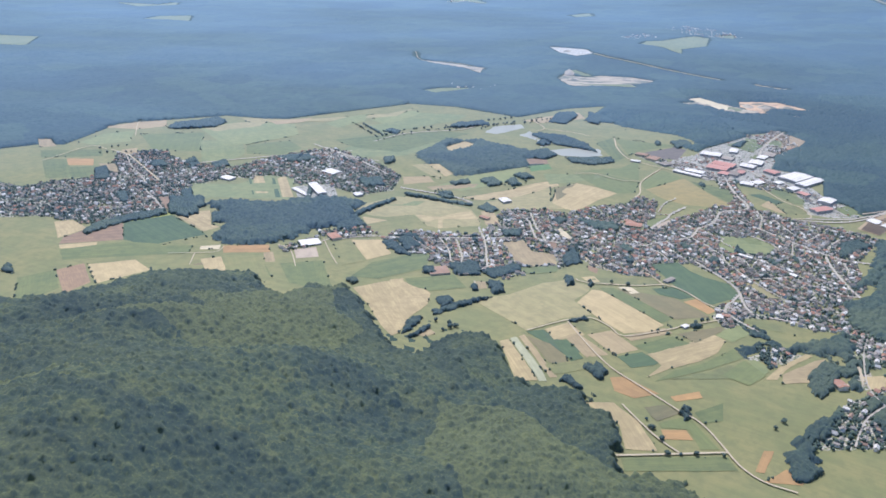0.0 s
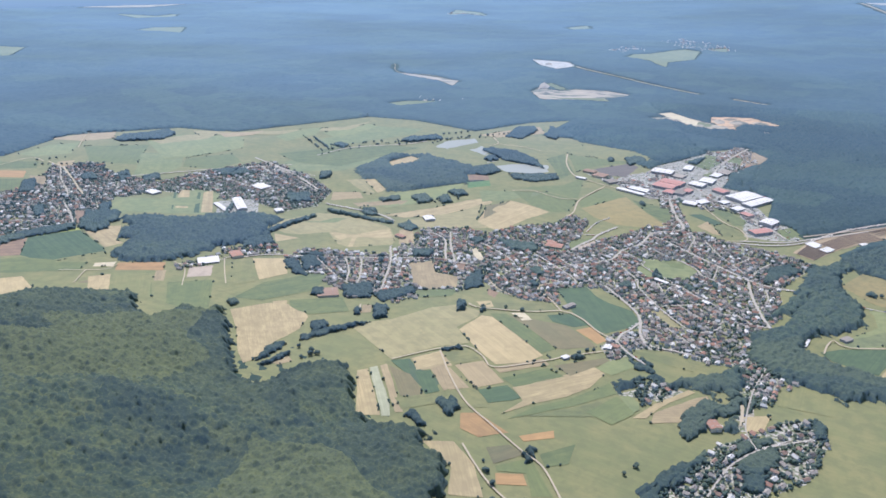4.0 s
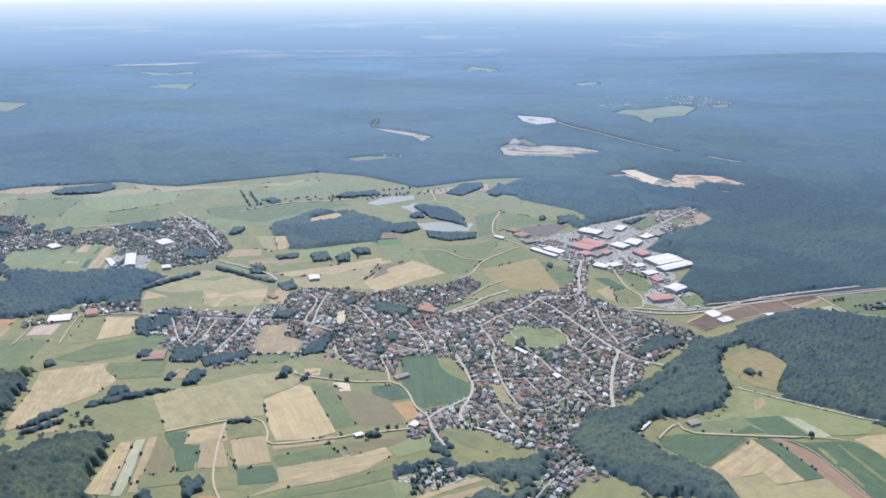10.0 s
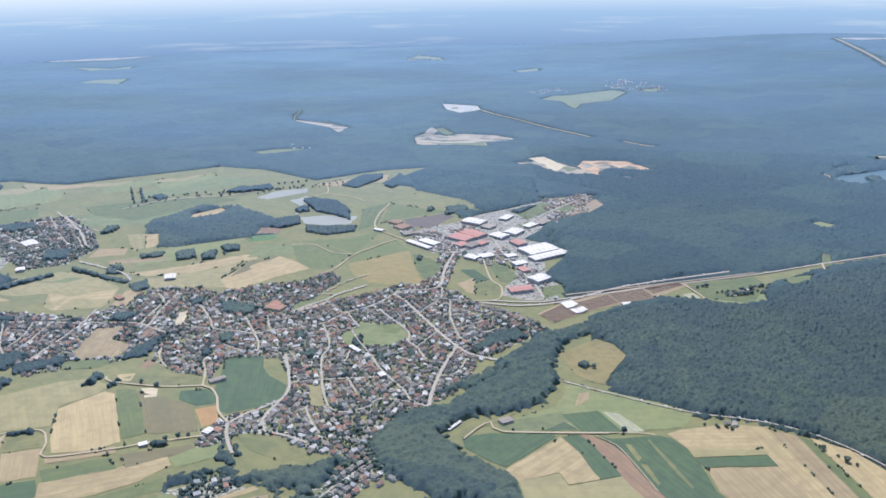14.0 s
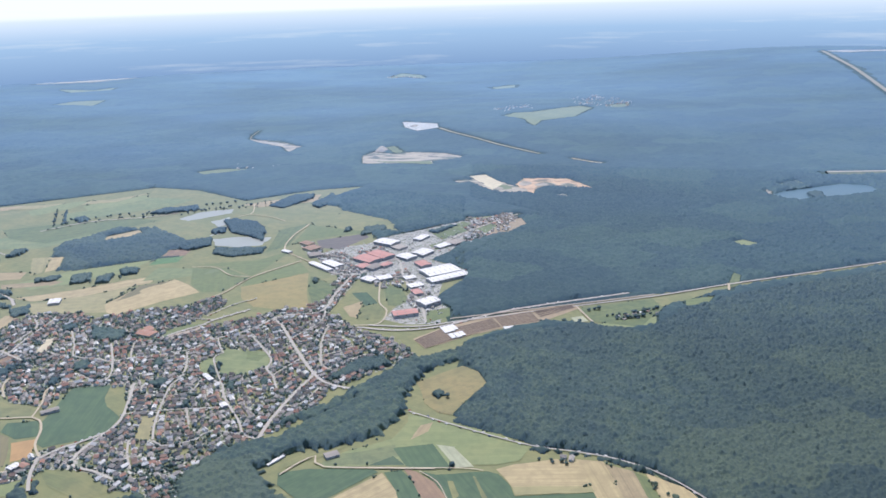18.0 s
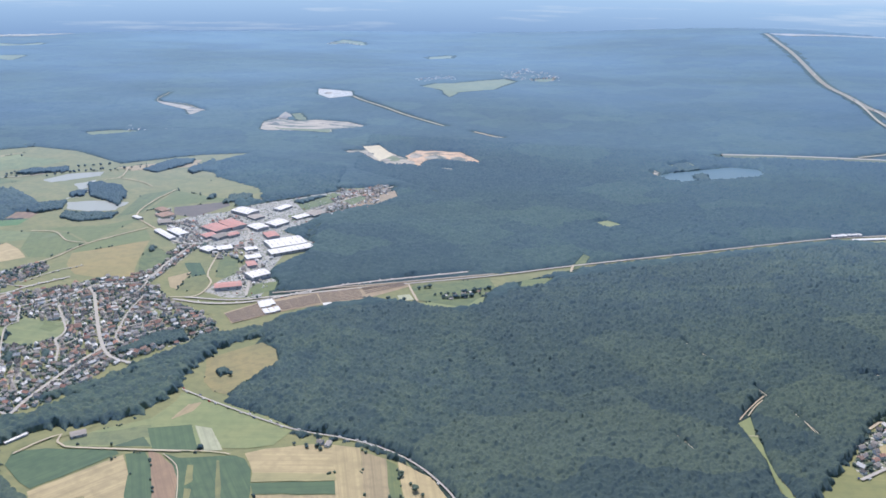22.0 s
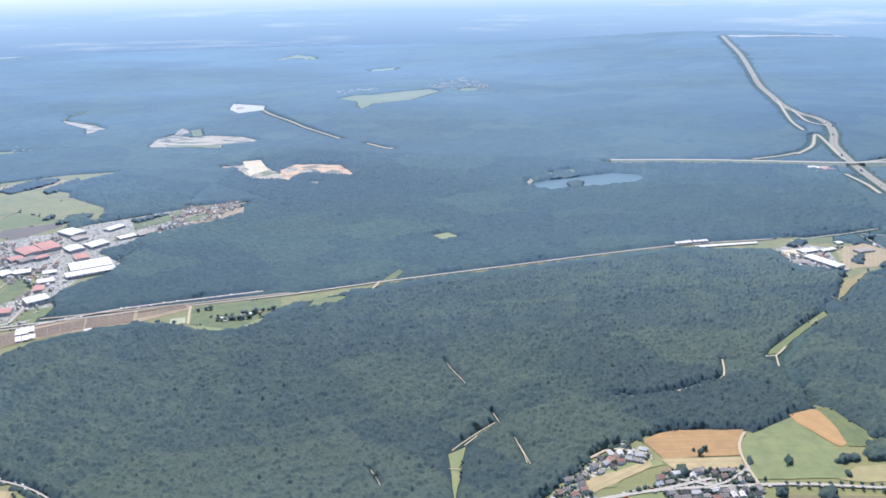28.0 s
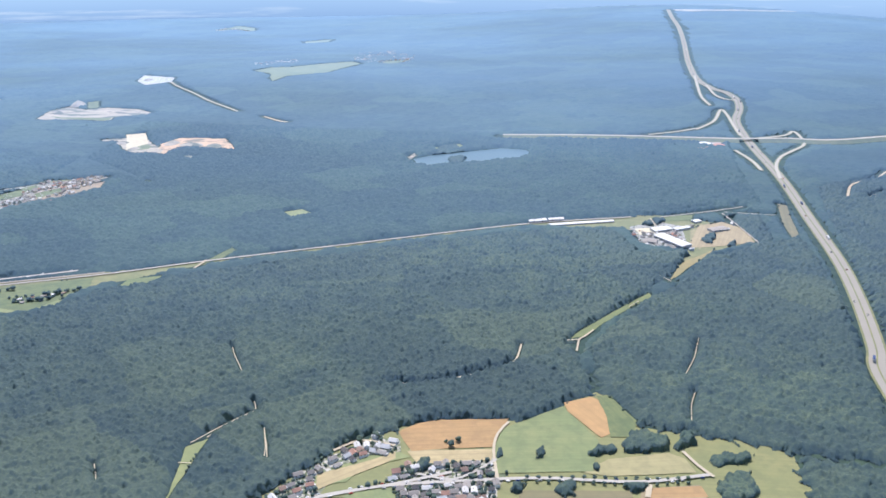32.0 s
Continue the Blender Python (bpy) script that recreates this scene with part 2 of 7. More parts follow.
FIELD = {
    "straw": (field_material("straw", (0.50, 0.395, 0.195), (0.40, 0.32, 0.145), 0.26), "ripe straw-coloured grain field with faint working lines"),
    "tan": (field_material("tan", (0.41, 0.32, 0.16), (0.34, 0.265, 0.125), 0.3), "tan harvested stubble field"),
    "clay": (field_material("clay", (0.46, 0.275, 0.095), (0.40, 0.25, 0.085), 0.2), "bare orange clay field"),
    "sand": (quarry_material("sand", (0.54, 0.45, 0.31), (0.40, 0.34, 0.22)), "pale bare sand clearing"),
    "sandpink": (quarry_material("sandpink", (0.74, 0.50, 0.27), (0.58, 0.38, 0.20)), "pinkish sand of an open quarry"),
    "brown": (field_material("brown", (0.225, 0.18, 0.07), (0.195, 0.18, 0.065), 0.3), "brownish fallow field"),
    "meadow": (field_material("meadow", (0.258, 0.240, 0.076), (0.182, 0.198, 0.056), 0.15, 5.0), "olive-green dry meadow"),
    "grass": (field_material("grass", (0.190, 0.208, 0.054), (0.142, 0.174, 0.045), 0.2, 4.0), "green mown grass field"),
    "brightgrass": (field_material("brightgrass", (0.262, 0.275, 0.095), (0.205, 0.243, 0.080), 0.15, 5.0), "bright yellow-green pasture"),
    "lush": (field_material("lush", (0.104, 0.145, 0.042), (0.080, 0.122, 0.034), 0.3), "dark green leafy crop field"),
    "baresand": (field_material("baresand", (0.66, 0.58, 0.38), (0.58, 0.50, 0.33), 0.08), "bare cream-coloured sand"),
    "pale": (field_material("pale", (0.43, 0.43, 0.27), (0.36, 0.37, 0.22), 0.3), "pale mown strip of bleached grass"),
    "palegreen": (field_material("palegreen", (0.22, 0.235, 0.085), (0.17, 0.20, 0.07), 0.1), "pale green grass clearing"),
    "darkmeadow": (field_material("darkmeadow", (0.10, 0.13, 0.045), (0.08, 0.12, 0.045), 0.1), "dull dark green meadow"),
    "gold": (field_material("gold", (0.34, 0.265, 0.085), (0.27, 0.235, 0.075), 0.12, 5.0), "golden dry meadow among woods"),
    "ochre": (field_material("ochre", (0.40, 0.30, 0.17), (0.33, 0.26, 0.14), 0.1), "bare ochre earth of a building ground"),
    "hay": (field_material("hay", (0.385, 0.33, 0.145), (0.305, 0.28, 0.11), 0.16, 5.0), "large mown hay field, greyish tan"),
    "rust": (field_material("rust", (0.34, 0.225, 0.11), (0.27, 0.175, 0.09), 0.3), "reddish-brown harvested field"),
    "soil": (field_material("soil", (0.19, 0.15, 0.10), (0.15, 0.125, 0.085), 0.3), "dark brown ploughed field"),
    "rape": (field_material("rape", (0.42, 0.44, 0.10), (0.36, 0.40, 0.09), 0.1), "narrow strip of yellow-green crop"),
    "turf": (field_material("turf", (0.16, 0.26, 0.07), (0.13, 0.23, 0.06), 0.3, 8.0), "bright green mown sports pitch"),
    "depot": (mixed_ground("depot", (0.30, 0.30, 0.22), (0.74, 0.72, 0.66), (0.60, 0.55, 0.46), 0.12), "whitish gravel storage ground in the forest"),
    "sandyard": (field_material("sandyard", (0.50, 0.41, 0.30), (0.44, 0.36, 0.26), 0.05), "pale beige sand yard"),
    "openland": (field_material("openland", (0.258, 0.238, 0.076), (0.168, 0.188, 0.052), 0.12, 6.0), "patchy olive meadow land of the open basin"),
    "concrete": (None, "grey paved works yard with strips of lawn"),
    "water": (None, "still pond with the pale sky's reflection put into its colour"),
}
FIELD["concrete"] = (mixed_ground("yard", (0.19, 0.20, 0.09), (0.54, 0.515, 0.47), (0.46, 0.40, 0.31), 0.24), FIELD["concrete"][1])
# ponds carry the sky's pale reflection in their base colour
water = Nodes("water")
FIELD["water"] = (water.close((0.33, 0.35, 0.31, 1), 0.3, water.noise(water.place(), 0.9), 0.05, 0.35), FIELD["water"][1])
lake = Nodes("lake")
FIELD["lake"] = (lake.close((0.075, 0.135, 0.145, 1), 0.3, lake.noise(lake.place(), 0.9), 0.05, 0.55), "blue-green lake in a gravel pit")
ROAD = {
    "gravel": (plain_material("gravel", (0.56, 0.49, 0.36), (0.46, 0.40, 0.29), 0.6, 0.9, 0.4), "pale gravel farm track", "track"),
    "asphalt": (plain_material("asphalt", (0.50, 0.475, 0.43), (0.42, 0.40, 0.36), 0.5, 0.9, 0.3), "grey sun-bleached asphalt road", "road"),
    "motorway": (plain_material("motorway", (0.36, 0.335, 0.285), (0.30, 0.28, 0.24), 0.3, 0.9, 0.35), "light grey motorway carriageways", "road"),
    "slip": (plain_material("concrete_lane", (0.50, 0.475, 0.41), (0.44, 0.415, 0.36), 0.4, 0.9, 0.35), "pale concrete slip road", "road"),
    "verge": (FIELD["meadow"][0], "mown grass verge beside the carriageways", "verge"),
    "rail": (plain_material("ballast", (0.44, 0.37, 0.26), (0.36, 0.30, 0.21), 0.8), "brownish railway ballast bed", "railway"),
}

GARDEN = mixed_ground("gardens", (0.165, 0.19, 0.065), (0.64, 0.60, 0.53), (0.42, 0.36, 0.26), 0.50)
LEAF = {
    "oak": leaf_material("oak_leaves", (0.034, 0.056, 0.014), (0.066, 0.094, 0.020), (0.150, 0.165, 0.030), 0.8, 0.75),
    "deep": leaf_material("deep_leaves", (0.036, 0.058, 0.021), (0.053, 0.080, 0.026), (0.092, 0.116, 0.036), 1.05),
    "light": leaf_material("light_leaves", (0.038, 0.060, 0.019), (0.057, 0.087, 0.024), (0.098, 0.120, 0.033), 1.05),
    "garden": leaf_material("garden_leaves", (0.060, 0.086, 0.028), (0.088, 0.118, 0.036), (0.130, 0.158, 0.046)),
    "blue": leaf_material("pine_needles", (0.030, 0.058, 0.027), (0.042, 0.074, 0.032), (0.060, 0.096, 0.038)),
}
BARK = plain_material("bark", (0.12, 0.085, 0.055), (0.08, 0.06, 0.04), 4.0, 0.95, False)
floor_n = Nodes("wood_floor")
fp = floor_n.place()
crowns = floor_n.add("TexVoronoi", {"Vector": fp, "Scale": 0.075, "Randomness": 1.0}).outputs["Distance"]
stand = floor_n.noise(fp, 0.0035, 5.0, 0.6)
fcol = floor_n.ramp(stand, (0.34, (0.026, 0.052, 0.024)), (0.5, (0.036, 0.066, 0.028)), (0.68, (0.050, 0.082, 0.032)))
# flat land drawn as crowns, the shade of the gaps painted in
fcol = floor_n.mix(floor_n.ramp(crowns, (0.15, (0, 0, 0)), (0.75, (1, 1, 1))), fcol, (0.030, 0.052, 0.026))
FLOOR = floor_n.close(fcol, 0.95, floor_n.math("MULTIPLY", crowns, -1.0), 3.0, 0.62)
ROOFS = {
    "greyroof": plain_material("slate_roof", (0.345, 0.32, 0.295), (0.445, 0.415, 0.385), 1.2, 0.7, 0.2, random=0.9),
    "darkroof": plain_material("anthracite_roof", (0.125, 0.12, 0.115), (0.18, 0.165, 0.155), 1.2, 0.6, 0.2, random=0.5),
    "brownroof": plain_material("brown_tile_roof", (0.33, 0.225, 0.175), (0.41, 0.29, 0.235), 1.2, 0.85, 0.2, random=0.5),
    "redroof": plain_material("red_tile_roof", (0.43, 0.23, 0.165), (0.50, 0.30, 0.23), 1.2, 0.8, 0.25, random=0.5),
    "paleroof": plain_material("pale_roof", (0.66, 0.65, 0.63), (0.80, 0.79, 0.77), 1.0, 0.6, 0.4, random=0.5),
    "pinkroof": plain_material("faded_red_roof", (0.52, 0.255, 0.215), (0.56, 0.33, 0.29), 0.3, 0.8, 0.4),
    "whiteroof": plain_material("white_sheet_roof", (0.80, 0.80, 0.79), (0.66, 0.66, 0.65), 0.3, 0.5, 0.4),
}
WALLS = {
    "cream": plain_material("cream_render", (0.68, 0.63, 0.52), (0.60, 0.55, 0.45), 1.0, 0.9, 0.4, random=0.4),
    "white": plain_material("white_render", (0.84, 0.83, 0.80), (0.76, 0.75, 0.72), 1.0, 0.9, 0.4, random=0.2),
    "metal": plain_material("grey_cladding", (0.46, 0.46, 0.46), (0.38, 0.39, 0.40), 0.6, 0.6, 0.4),
}
GLASS = plain_material("window_glass", (0.035, 0.045, 0.055), (0.05, 0.06, 0.07), 1.0, 0.1, False)
PANEL = plain_material("solar_glass", (0.17, 0.125, 0.095), (0.21, 0.16, 0.12), 0.3, 0.55, 0.3)
PAINT = {k: plain_material(k + "_paint", c, mul(c, 0.9), 1.0, 0.35, False) for k, c in
         {"white": (0.75, 0.75, 0.75), "dark": (0.04, 0.045, 0.05), "red": (0.35, 0.03, 0.025), "blue": (0.03, 0.07, 0.2), "silver": (0.42, 0.43, 0.44)}.items()}
RUBBER = plain_material("rubber", (0.02, 0.02, 0.02), (0.03, 0.03, 0.03), 3.0, 0.8, False)

# ---------------------------------------------------------------- land


def height(x, y):
    """The lie of the land: a wooded hill in the south-west, a low rise before it, rising woods far north and north-east."""
    h = 0.0
    for a, cx, cy, sx, sy in ((85, -230, 330, 190, 270), (17, 100, 560, 230, 230), (22, 550, 2350, 500, 350), (25, 1560, 2150, 330, 290), (60, 1800, 3650, 750, 850)):
        h = h + a * np.exp(-(((x - cx) / sx) ** 2 + ((y - cy) / sy) ** 2))
    return h


def inside(poly, x, y):
    """Which of the places x, y lie in the polygon."""
    x, y = np.asarray(x, float), np.asarray(y, float)
    res = np.zeros(x.shape, bool)
    for (x0, y0), (x1, y1) in zip(poly, poly[1:] + poly[:1]):
        if y0 != y1:
            res ^= ((y0 > y) != (y1 > y)) & (x < (x1 - x0) * (y - y0) / (y1 - y0) + x0)
    return res


def off_line(line, x, y):
    """The distance of the places x, y from a broken line, and the nearest piece's direction."""
    best, way = np.full(np.shape(x), 1e9), np.zeros(np.shape(x))
    for (x0, y0), (x1, y1) in zip(line, line[1:]):
        dx, dy = x1 - x0, y1 - y0
        s = np.clip(((x - x0) * dx + (y - y0) * dy) / (dx * dx + dy * dy + 1e-9), 0, 1)
        d = np.hypot(x - x0 - s * dx, y - y0 - s * dy)
        way = np.where(d < best, math.atan2(dy, dx), way)
        best = np.minimum(best, d)
    return best, way


def mesh_object(name, verts, faces, material, parent=None):
    me = bpy.data.meshes.new(name)
    me.from_pydata(verts, [], faces)
    me.materials.append(material)
    ob = new(name, me)
    if parent is not None:
        ob.parent = parent
    return ob


def axis(near, far, fine, coarse):
    inner = list(np.arange(near[0], near[1] + 1, fine))
    low, high, step = [], [], fine
    v = near[0]
    while v > far[0]:
        step = min(coarse, step * 1.4)
        v -= step
        low.append(v)
    v, step = near[1], fine
    while v < far[1]:
        step = min(coarse, step * 1.4)
        v += step
        high.append(v)
    return low[::-1] + inner + high


gx, gy = axis((-750, 600), (-6000, 7000), 15, 60), axis((0, 960), (-2500, 6500), 15, 60)
X, Y = np.meshgrid(gx, gy)
Z = height(X, Y)
cols = len(gx)
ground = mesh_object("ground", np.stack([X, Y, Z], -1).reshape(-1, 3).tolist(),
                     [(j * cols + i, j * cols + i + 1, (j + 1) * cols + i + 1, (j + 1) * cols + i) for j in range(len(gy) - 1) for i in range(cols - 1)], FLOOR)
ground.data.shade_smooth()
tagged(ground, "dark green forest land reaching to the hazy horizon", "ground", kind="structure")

layers = [0]
FIELDS, ROADS, VILLAGES = [], [], []


def lay(name, poly, material, lift, outline=None):
    """A sheet of ground cover that follows the land."""
    bm = bmesh.new()
    bm.faces.new([bm.verts.new((x, y, 0)) for x, y in poly])
    px, py = np.array(poly, float).T
    if height(px, py).max() > 0.05:
        cut = 15 if py.min() < 900 and px.min() < 600 else 45
        for k, (lo, hi) in enumerate(((px.min(), px.max()), (py.min(), py.max()))):
            for v in np.arange(cut * math.ceil(lo / cut), hi, cut if k == 0 or cut == 45 or hi < 1000 else 20):
                no = (1, 0, 0) if k == 0 else (0, 1, 0)
                bmesh.ops.bisect_plane(bm, geom=bm.verts[:] + bm.edges[:] + bm.faces[:], plane_co=(v, v, 0), plane_no=no)
    bmesh.ops.triangulate(bm, faces=bm.faces[:])
    for v in bm.verts:
        v.co.z = float(height(v.co.x, v.co.y)) + lift
    (xa, ya), (xb, yb) = max(zip(poly, poly[1:] + poly[:1]), key=lambda e: math.hypot(e[1][0] - e[0][0], e[1][1] - e[0][1]) if outline is None else 0)
    if outline:
        (xa, ya), (xb, yb) = max(zip(outline, outline[1:] + outline[:1]), key=lambda e: math.hypot(e[1][0] - e[0][0], e[1][1] - e[0][1]))
    at = pose(px.mean(), py.mean(), 0, 0, 0, math.degrees(math.atan2(yb - ya, xb - xa)))
    bm.transform(at.inverted())
    me = bpy.data.meshes.new(name)
    bm.normal_update()
    for f in bm.faces:
        if f.normal.z < 0:
            f.normal_flip()
    bm.to_mesh(me)
    bm.free()
    me.materials.append(material)
    ob = new(name, me)
    ob.matrix_world = at
    return ob


def rounded(line, step=6.0):
    """A broken line made into a smooth one (Catmull-Rom)."""
    p = [Vector((*q, 0)) for q in line]
    p = [2 * p[0] - p[1]] + p + [2 * p[-1] - p[-2]]
    out = []
    for a, b, c, d in zip(p, p[1:], p[2:], p[3:]):
        count = max(1, int((c - b).length / step))
        for i in range(count):
            t = i / count
            out.append(0.5 * (2 * b + (c - a) * t + (2 * a - 5 * b + 4 * c - d) * t * t + (3 * b - a - 3 * c + d) * t ** 3))
    return [(q.x, q.y) for q in out + [p[-2]]]


def soft_edge(poly, step=9.0, amount=0.9):
    """The outline of a field, with the small unevenness of a worked edge."""
    freq = 0.07 if amount < 2 else 0.09
    out = []
    for (x0, y0), (x1, y1) in zip(poly, poly[1:] + poly[:1]):
        count = max(1, min(14, int(math.hypot(x1 - x0, y1 - y0) / step)))
        for i in range(count):
            x, y = x0 + (x1 - x0) * i / count, y0 + (y1 - y0) * i / count
            n = noise.noise_vector((x * freq, y * freq, 0))
            out.append((x + amount * n.x * (1 if i else 0), y + amount * n.y * (1 if i else 0)))
    return out


def field(kind, poly):
    if max(y for _, y in poly) > 4600:
        return
    layers[0] += 1
    material, label = FIELD[kind]
    lift = 0.05 + 0.0015 * layers[0]
    ragged = 4.5 if kind in ("sand", "sandpink", "water", "lake", "palegreen") and len(poly) > 3 and min(y for _, y in poly) > 700 else 0.9
    ob = lay("pond" if kind in ("water", "lake") else "open_land" if kind == "openland" else "field", soft_edge(poly, 6.0 if ragged > 1 else 9.0, ragged), material, lift, poly)
    tagged(ob, label, "pond" if kind in ("water", "lake") else "field", kind="structure")
    FIELDS.append((kind, poly))


def strips(count, kinds, quad):
    """Narrow fields side by side between the quad's first and third edge."""
    a, b, c, d = (Vector(q) for q in quad)
    r = random.Random(int(a.x))
    cuts = [0.0] + sorted((i + r.uniform(-0.3, 0.3)) / count for i in range(1, count)) + [1.0]
    for i, (s, t) in enumerate(zip(cuts, cuts[1:])):
        kind = kinds[i % len(kinds)]
        if kind != "openland":
            field(kind, [(p.x, p.y) for p in (a.lerp(b, s), a.lerp(b, t), d.lerp(c, t), d.lerp(c, s))])


def road(kind, width, line):
    width = width * 1.12 if kind == "asphalt" and width < 3 else width
    line = rounded(line)
    layers[0] += 1
    material, label, category = ROAD[kind]
    lift = 0.62 + 0.0006 * layers[0] + (0.0 if kind == "verge" and width > 2 else 0.12)
    verts, faces = [], []
    for i, (x, y) in enumerate(line):
        (xa, ya), (xb, yb) = line[max(0, i - 1)], line[min(len(line) - 1, i + 1)]
        k = width / 2 / (math.hypot(xb - xa, yb - ya) + 1e-6)
        for s in (k, -k):
            px, py = x - (yb - ya) * s, y + (xb - xa) * s
            verts.append((px, py, float(height(px, py)) + lift))
        if i:
            faces.append((2 * i - 2, 2 * i - 1, 2 * i + 1, 2 * i))
    ob = mesh_object(category, verts, faces, material)
    tagged(ob, label, category, kind="structure")
    ROADS.append((width, line, kind))


def embanked_road(rise, width, line):
    """A main road on a grass bank; where it crosses the motorway a bridge deck carries it."""
    line = rounded(line, 12.0)
    over = next(r[1] for r in ROADS if r[2] == "motorway")
    far = off_line(over, *np.array(line).T)[0]
    deck, bank = ([], []), []
    for i, (x, y) in enumerate(line):
        (xa, ya), (xb, yb) = line[max(0, i - 1)], line[min(len(line) - 1, i + 1)]
        k = 1 / (math.hypot(xb - xa, yb - ya) + 1e-6)
        nx, ny = -(yb - ya) * k, (xb - xa) * k
        top = float(height(x, y)) + rise
        for s, dz in ((0.5, 0), (-0.5, 0), (-0.5, -0.9), (0.5, -0.9)):
            deck[0].append((x + nx * width * s, y + ny * width * s, top + dz))
        if i:
            b = 4 * i
            deck[1].extend((b - 4 + j, b - 4 + (j + 1) % 4, b + (j + 1) % 4, b + j) for j in range(4))
        bank.append([(x + nx * o, y + ny * o, top - 0.06 if abs(o) < width else float(height(x + nx * o, y + ny * o)) - 0.3)
                     for o in (width / 2 + 2 * rise, width / 2 + 0.8, -width / 2 - 0.8, -width / 2 - 2 * rise)])
    tagged(mesh_object("road", *deck, ROAD["asphalt"][0]), "grey main road on a bank and a bridge", "road", kind="structure")
    for side in (-1, 1):
        verts, faces = [], []
        for row, d, p in zip(bank, far, line):
            if d > 11 and (p[0] - 1510) * side > 0:
                verts += row
        for i in range(1, len(verts) // 4):
            faces += [(4 * i - 4 + j, 4 * i - 3 + j, 4 * i + 1 + j, 4 * i + j) for j in range(3)]
        tagged(mesh_object("embankment", verts, faces, FIELD["meadow"][0]), "grassy bank under the main road", "embankment", kind="structure")
    ROADS.append((width + 4 * rise, line, "bank"))


def village_ground(poly):
    layers[0] += 1
    ob = lay("village_ground", soft_edge(poly), GARDEN, 0.05 + 0.0006 * layers[0], poly)
    tagged(ob, "gardens and paved yards between the houses", "ground", kind="structure")


# open basin land and its fields, in plan metres
field("openland", [(-782, 1154), (-626, 1249), (-587, 1250), (-552, 1389), (-385, 1460), (-284, 1435), (-58, 1582), (29, 1561), (142, 1484), (241, 1560), (319, 1586), (257, 1467), (328, 1441), (405, 1345), (591, 1403), (589, 1313), (485, 1214), (546, 1120), (515, 1047), (540, 967), (669, 1041), (770, 1072), (846, 1100), (1156, 1235), (1290, 1283), (1335, 1264), (1398, 1240), (1405, 1198), (1325, 1141), (1191, 956), (1325, 1166), (1264, 1227), (1152, 1225), (846, 1093), (758, 1028), (730, 971), (628, 985), (557, 928), (555, 790), (707, 713), (749, 660), (560, 420), (480, 300), (250, 200), (40, 300), (-300, 200), (-900, 500), (-1100, 900)])
field("meadow", [(1023, 767), (1039, 789), (1067, 810), (1077, 820), (1106, 826), (1143, 828), (1174, 834), (1181, 852), (1203, 869), (1212, 865), (1226, 827), (1257, 819), (1277, 818), (1315, 805), (1314, 782), (1450, 700), (1400, 560), (950, 560), (930, 700)])
village_ground([(-65, 871), (-47, 901), (47, 886), (78, 969), (79, 1009), (109, 999), (155, 967), (191, 992), (243, 1009), (268, 1043), (286, 1013), (255, 932), (310, 966), (355, 1006), (387, 1001), (418, 987), (451, 948), (495, 927), (516, 890), (482, 854), (452, 818), (436, 758), (403, 724), (386, 686), (375, 658), (341, 655), (310, 675), (292, 676), (261, 669), (261, 698), (295, 713), (296, 761), (270, 813), (223, 793), (227, 765), (190, 770), (161, 792), (153, 819), (133, 787), (95, 769), (69, 748), (14, 779), (-35, 814)])
village_ground([(397, 1156), (417, 1135), (406, 989), (374, 985)])
village_ground([(-489, 980), (-477, 1012), (-459, 1071), (-489, 1206), (-439, 1229), (-360, 1160), (-305, 1140), (-248, 1204), (-173, 1257), (-94, 1180), (-54, 1116), (-62, 1051), (-103, 1027), (-155, 1068), (-201, 1071), (-293, 1101), (-338, 1050), (-322, 963), (-368, 942), (-411, 903), (-460, 921)])
village_ground([(-460, 1207), (-415, 1223), (-399, 1179), (-437, 1169)])
village_ground([(255, 471), (279, 500), (315, 536), (349, 555), (376, 575), (402, 578), (400, 551), (370, 503), (329, 480)])
village_ground([(253, 594), (282, 611), (312, 608), (290, 588)])
village_ground([(349, 613), (365, 616), (348, 558), (335, 556)])
village_ground([(1026, 762), (1040, 783), (1059, 804), (1075, 801), (1078, 786), (1058, 781), (1043, 766), (1033, 754)])
village_ground([(1011, 736), (1033, 754), (1039, 755), (1036, 738)])
village_ground([(1053, 750), (1078, 760), (1089, 775), (1136, 779), (1137, 745), (1062, 739)])
village_ground([(251, 675), (280, 702), (278, 663), (257, 649)])
village_ground([(437, 1305), (449, 1342), (505, 1375), (584, 1387), (600, 1390), (591, 1314), (547, 1273), (508, 1249)])
village_ground([(303, 1244), (319, 1260), (349, 1201), (334, 1187)])
village_ground([(1078, 772), (1127, 796), (1144, 773), (1116, 704), (1086, 700), (1080, 722), (1073, 746)])
village_ground([(1006, 737), (1030, 777), (1064, 805), (1067, 788), (1038, 761), (1011, 720)])
village_ground([(-593, 1059), (-554, 1042), (-524, 1068), (-478, 1086), (-456, 1133), (-418, 997), (-458, 991), (-404, 951), (-424, 924), (-488, 931), (-526, 925)])
village_ground([(363, 664), (386, 686), (388, 648), (381, 610), (363, 591), (363, 628)])
village_ground([(366, 629), (378, 648), (394, 654), (400, 640), (387, 625), (379, 603), (368, 602)])
field("concrete", [(339, 1193), (366, 1232), (397, 1246), (427, 1288), (484, 1334), (521, 1367), (585, 1402), (598, 1361), (567, 1318), (531, 1280), (513, 1215), (493, 1179), (545, 1139), (518, 1106), (517, 1033), (532, 1018), (528, 971), (493, 968), (467, 981), (486, 1066), (461, 1123), (432, 1101), (407, 1120), (379, 1118)])
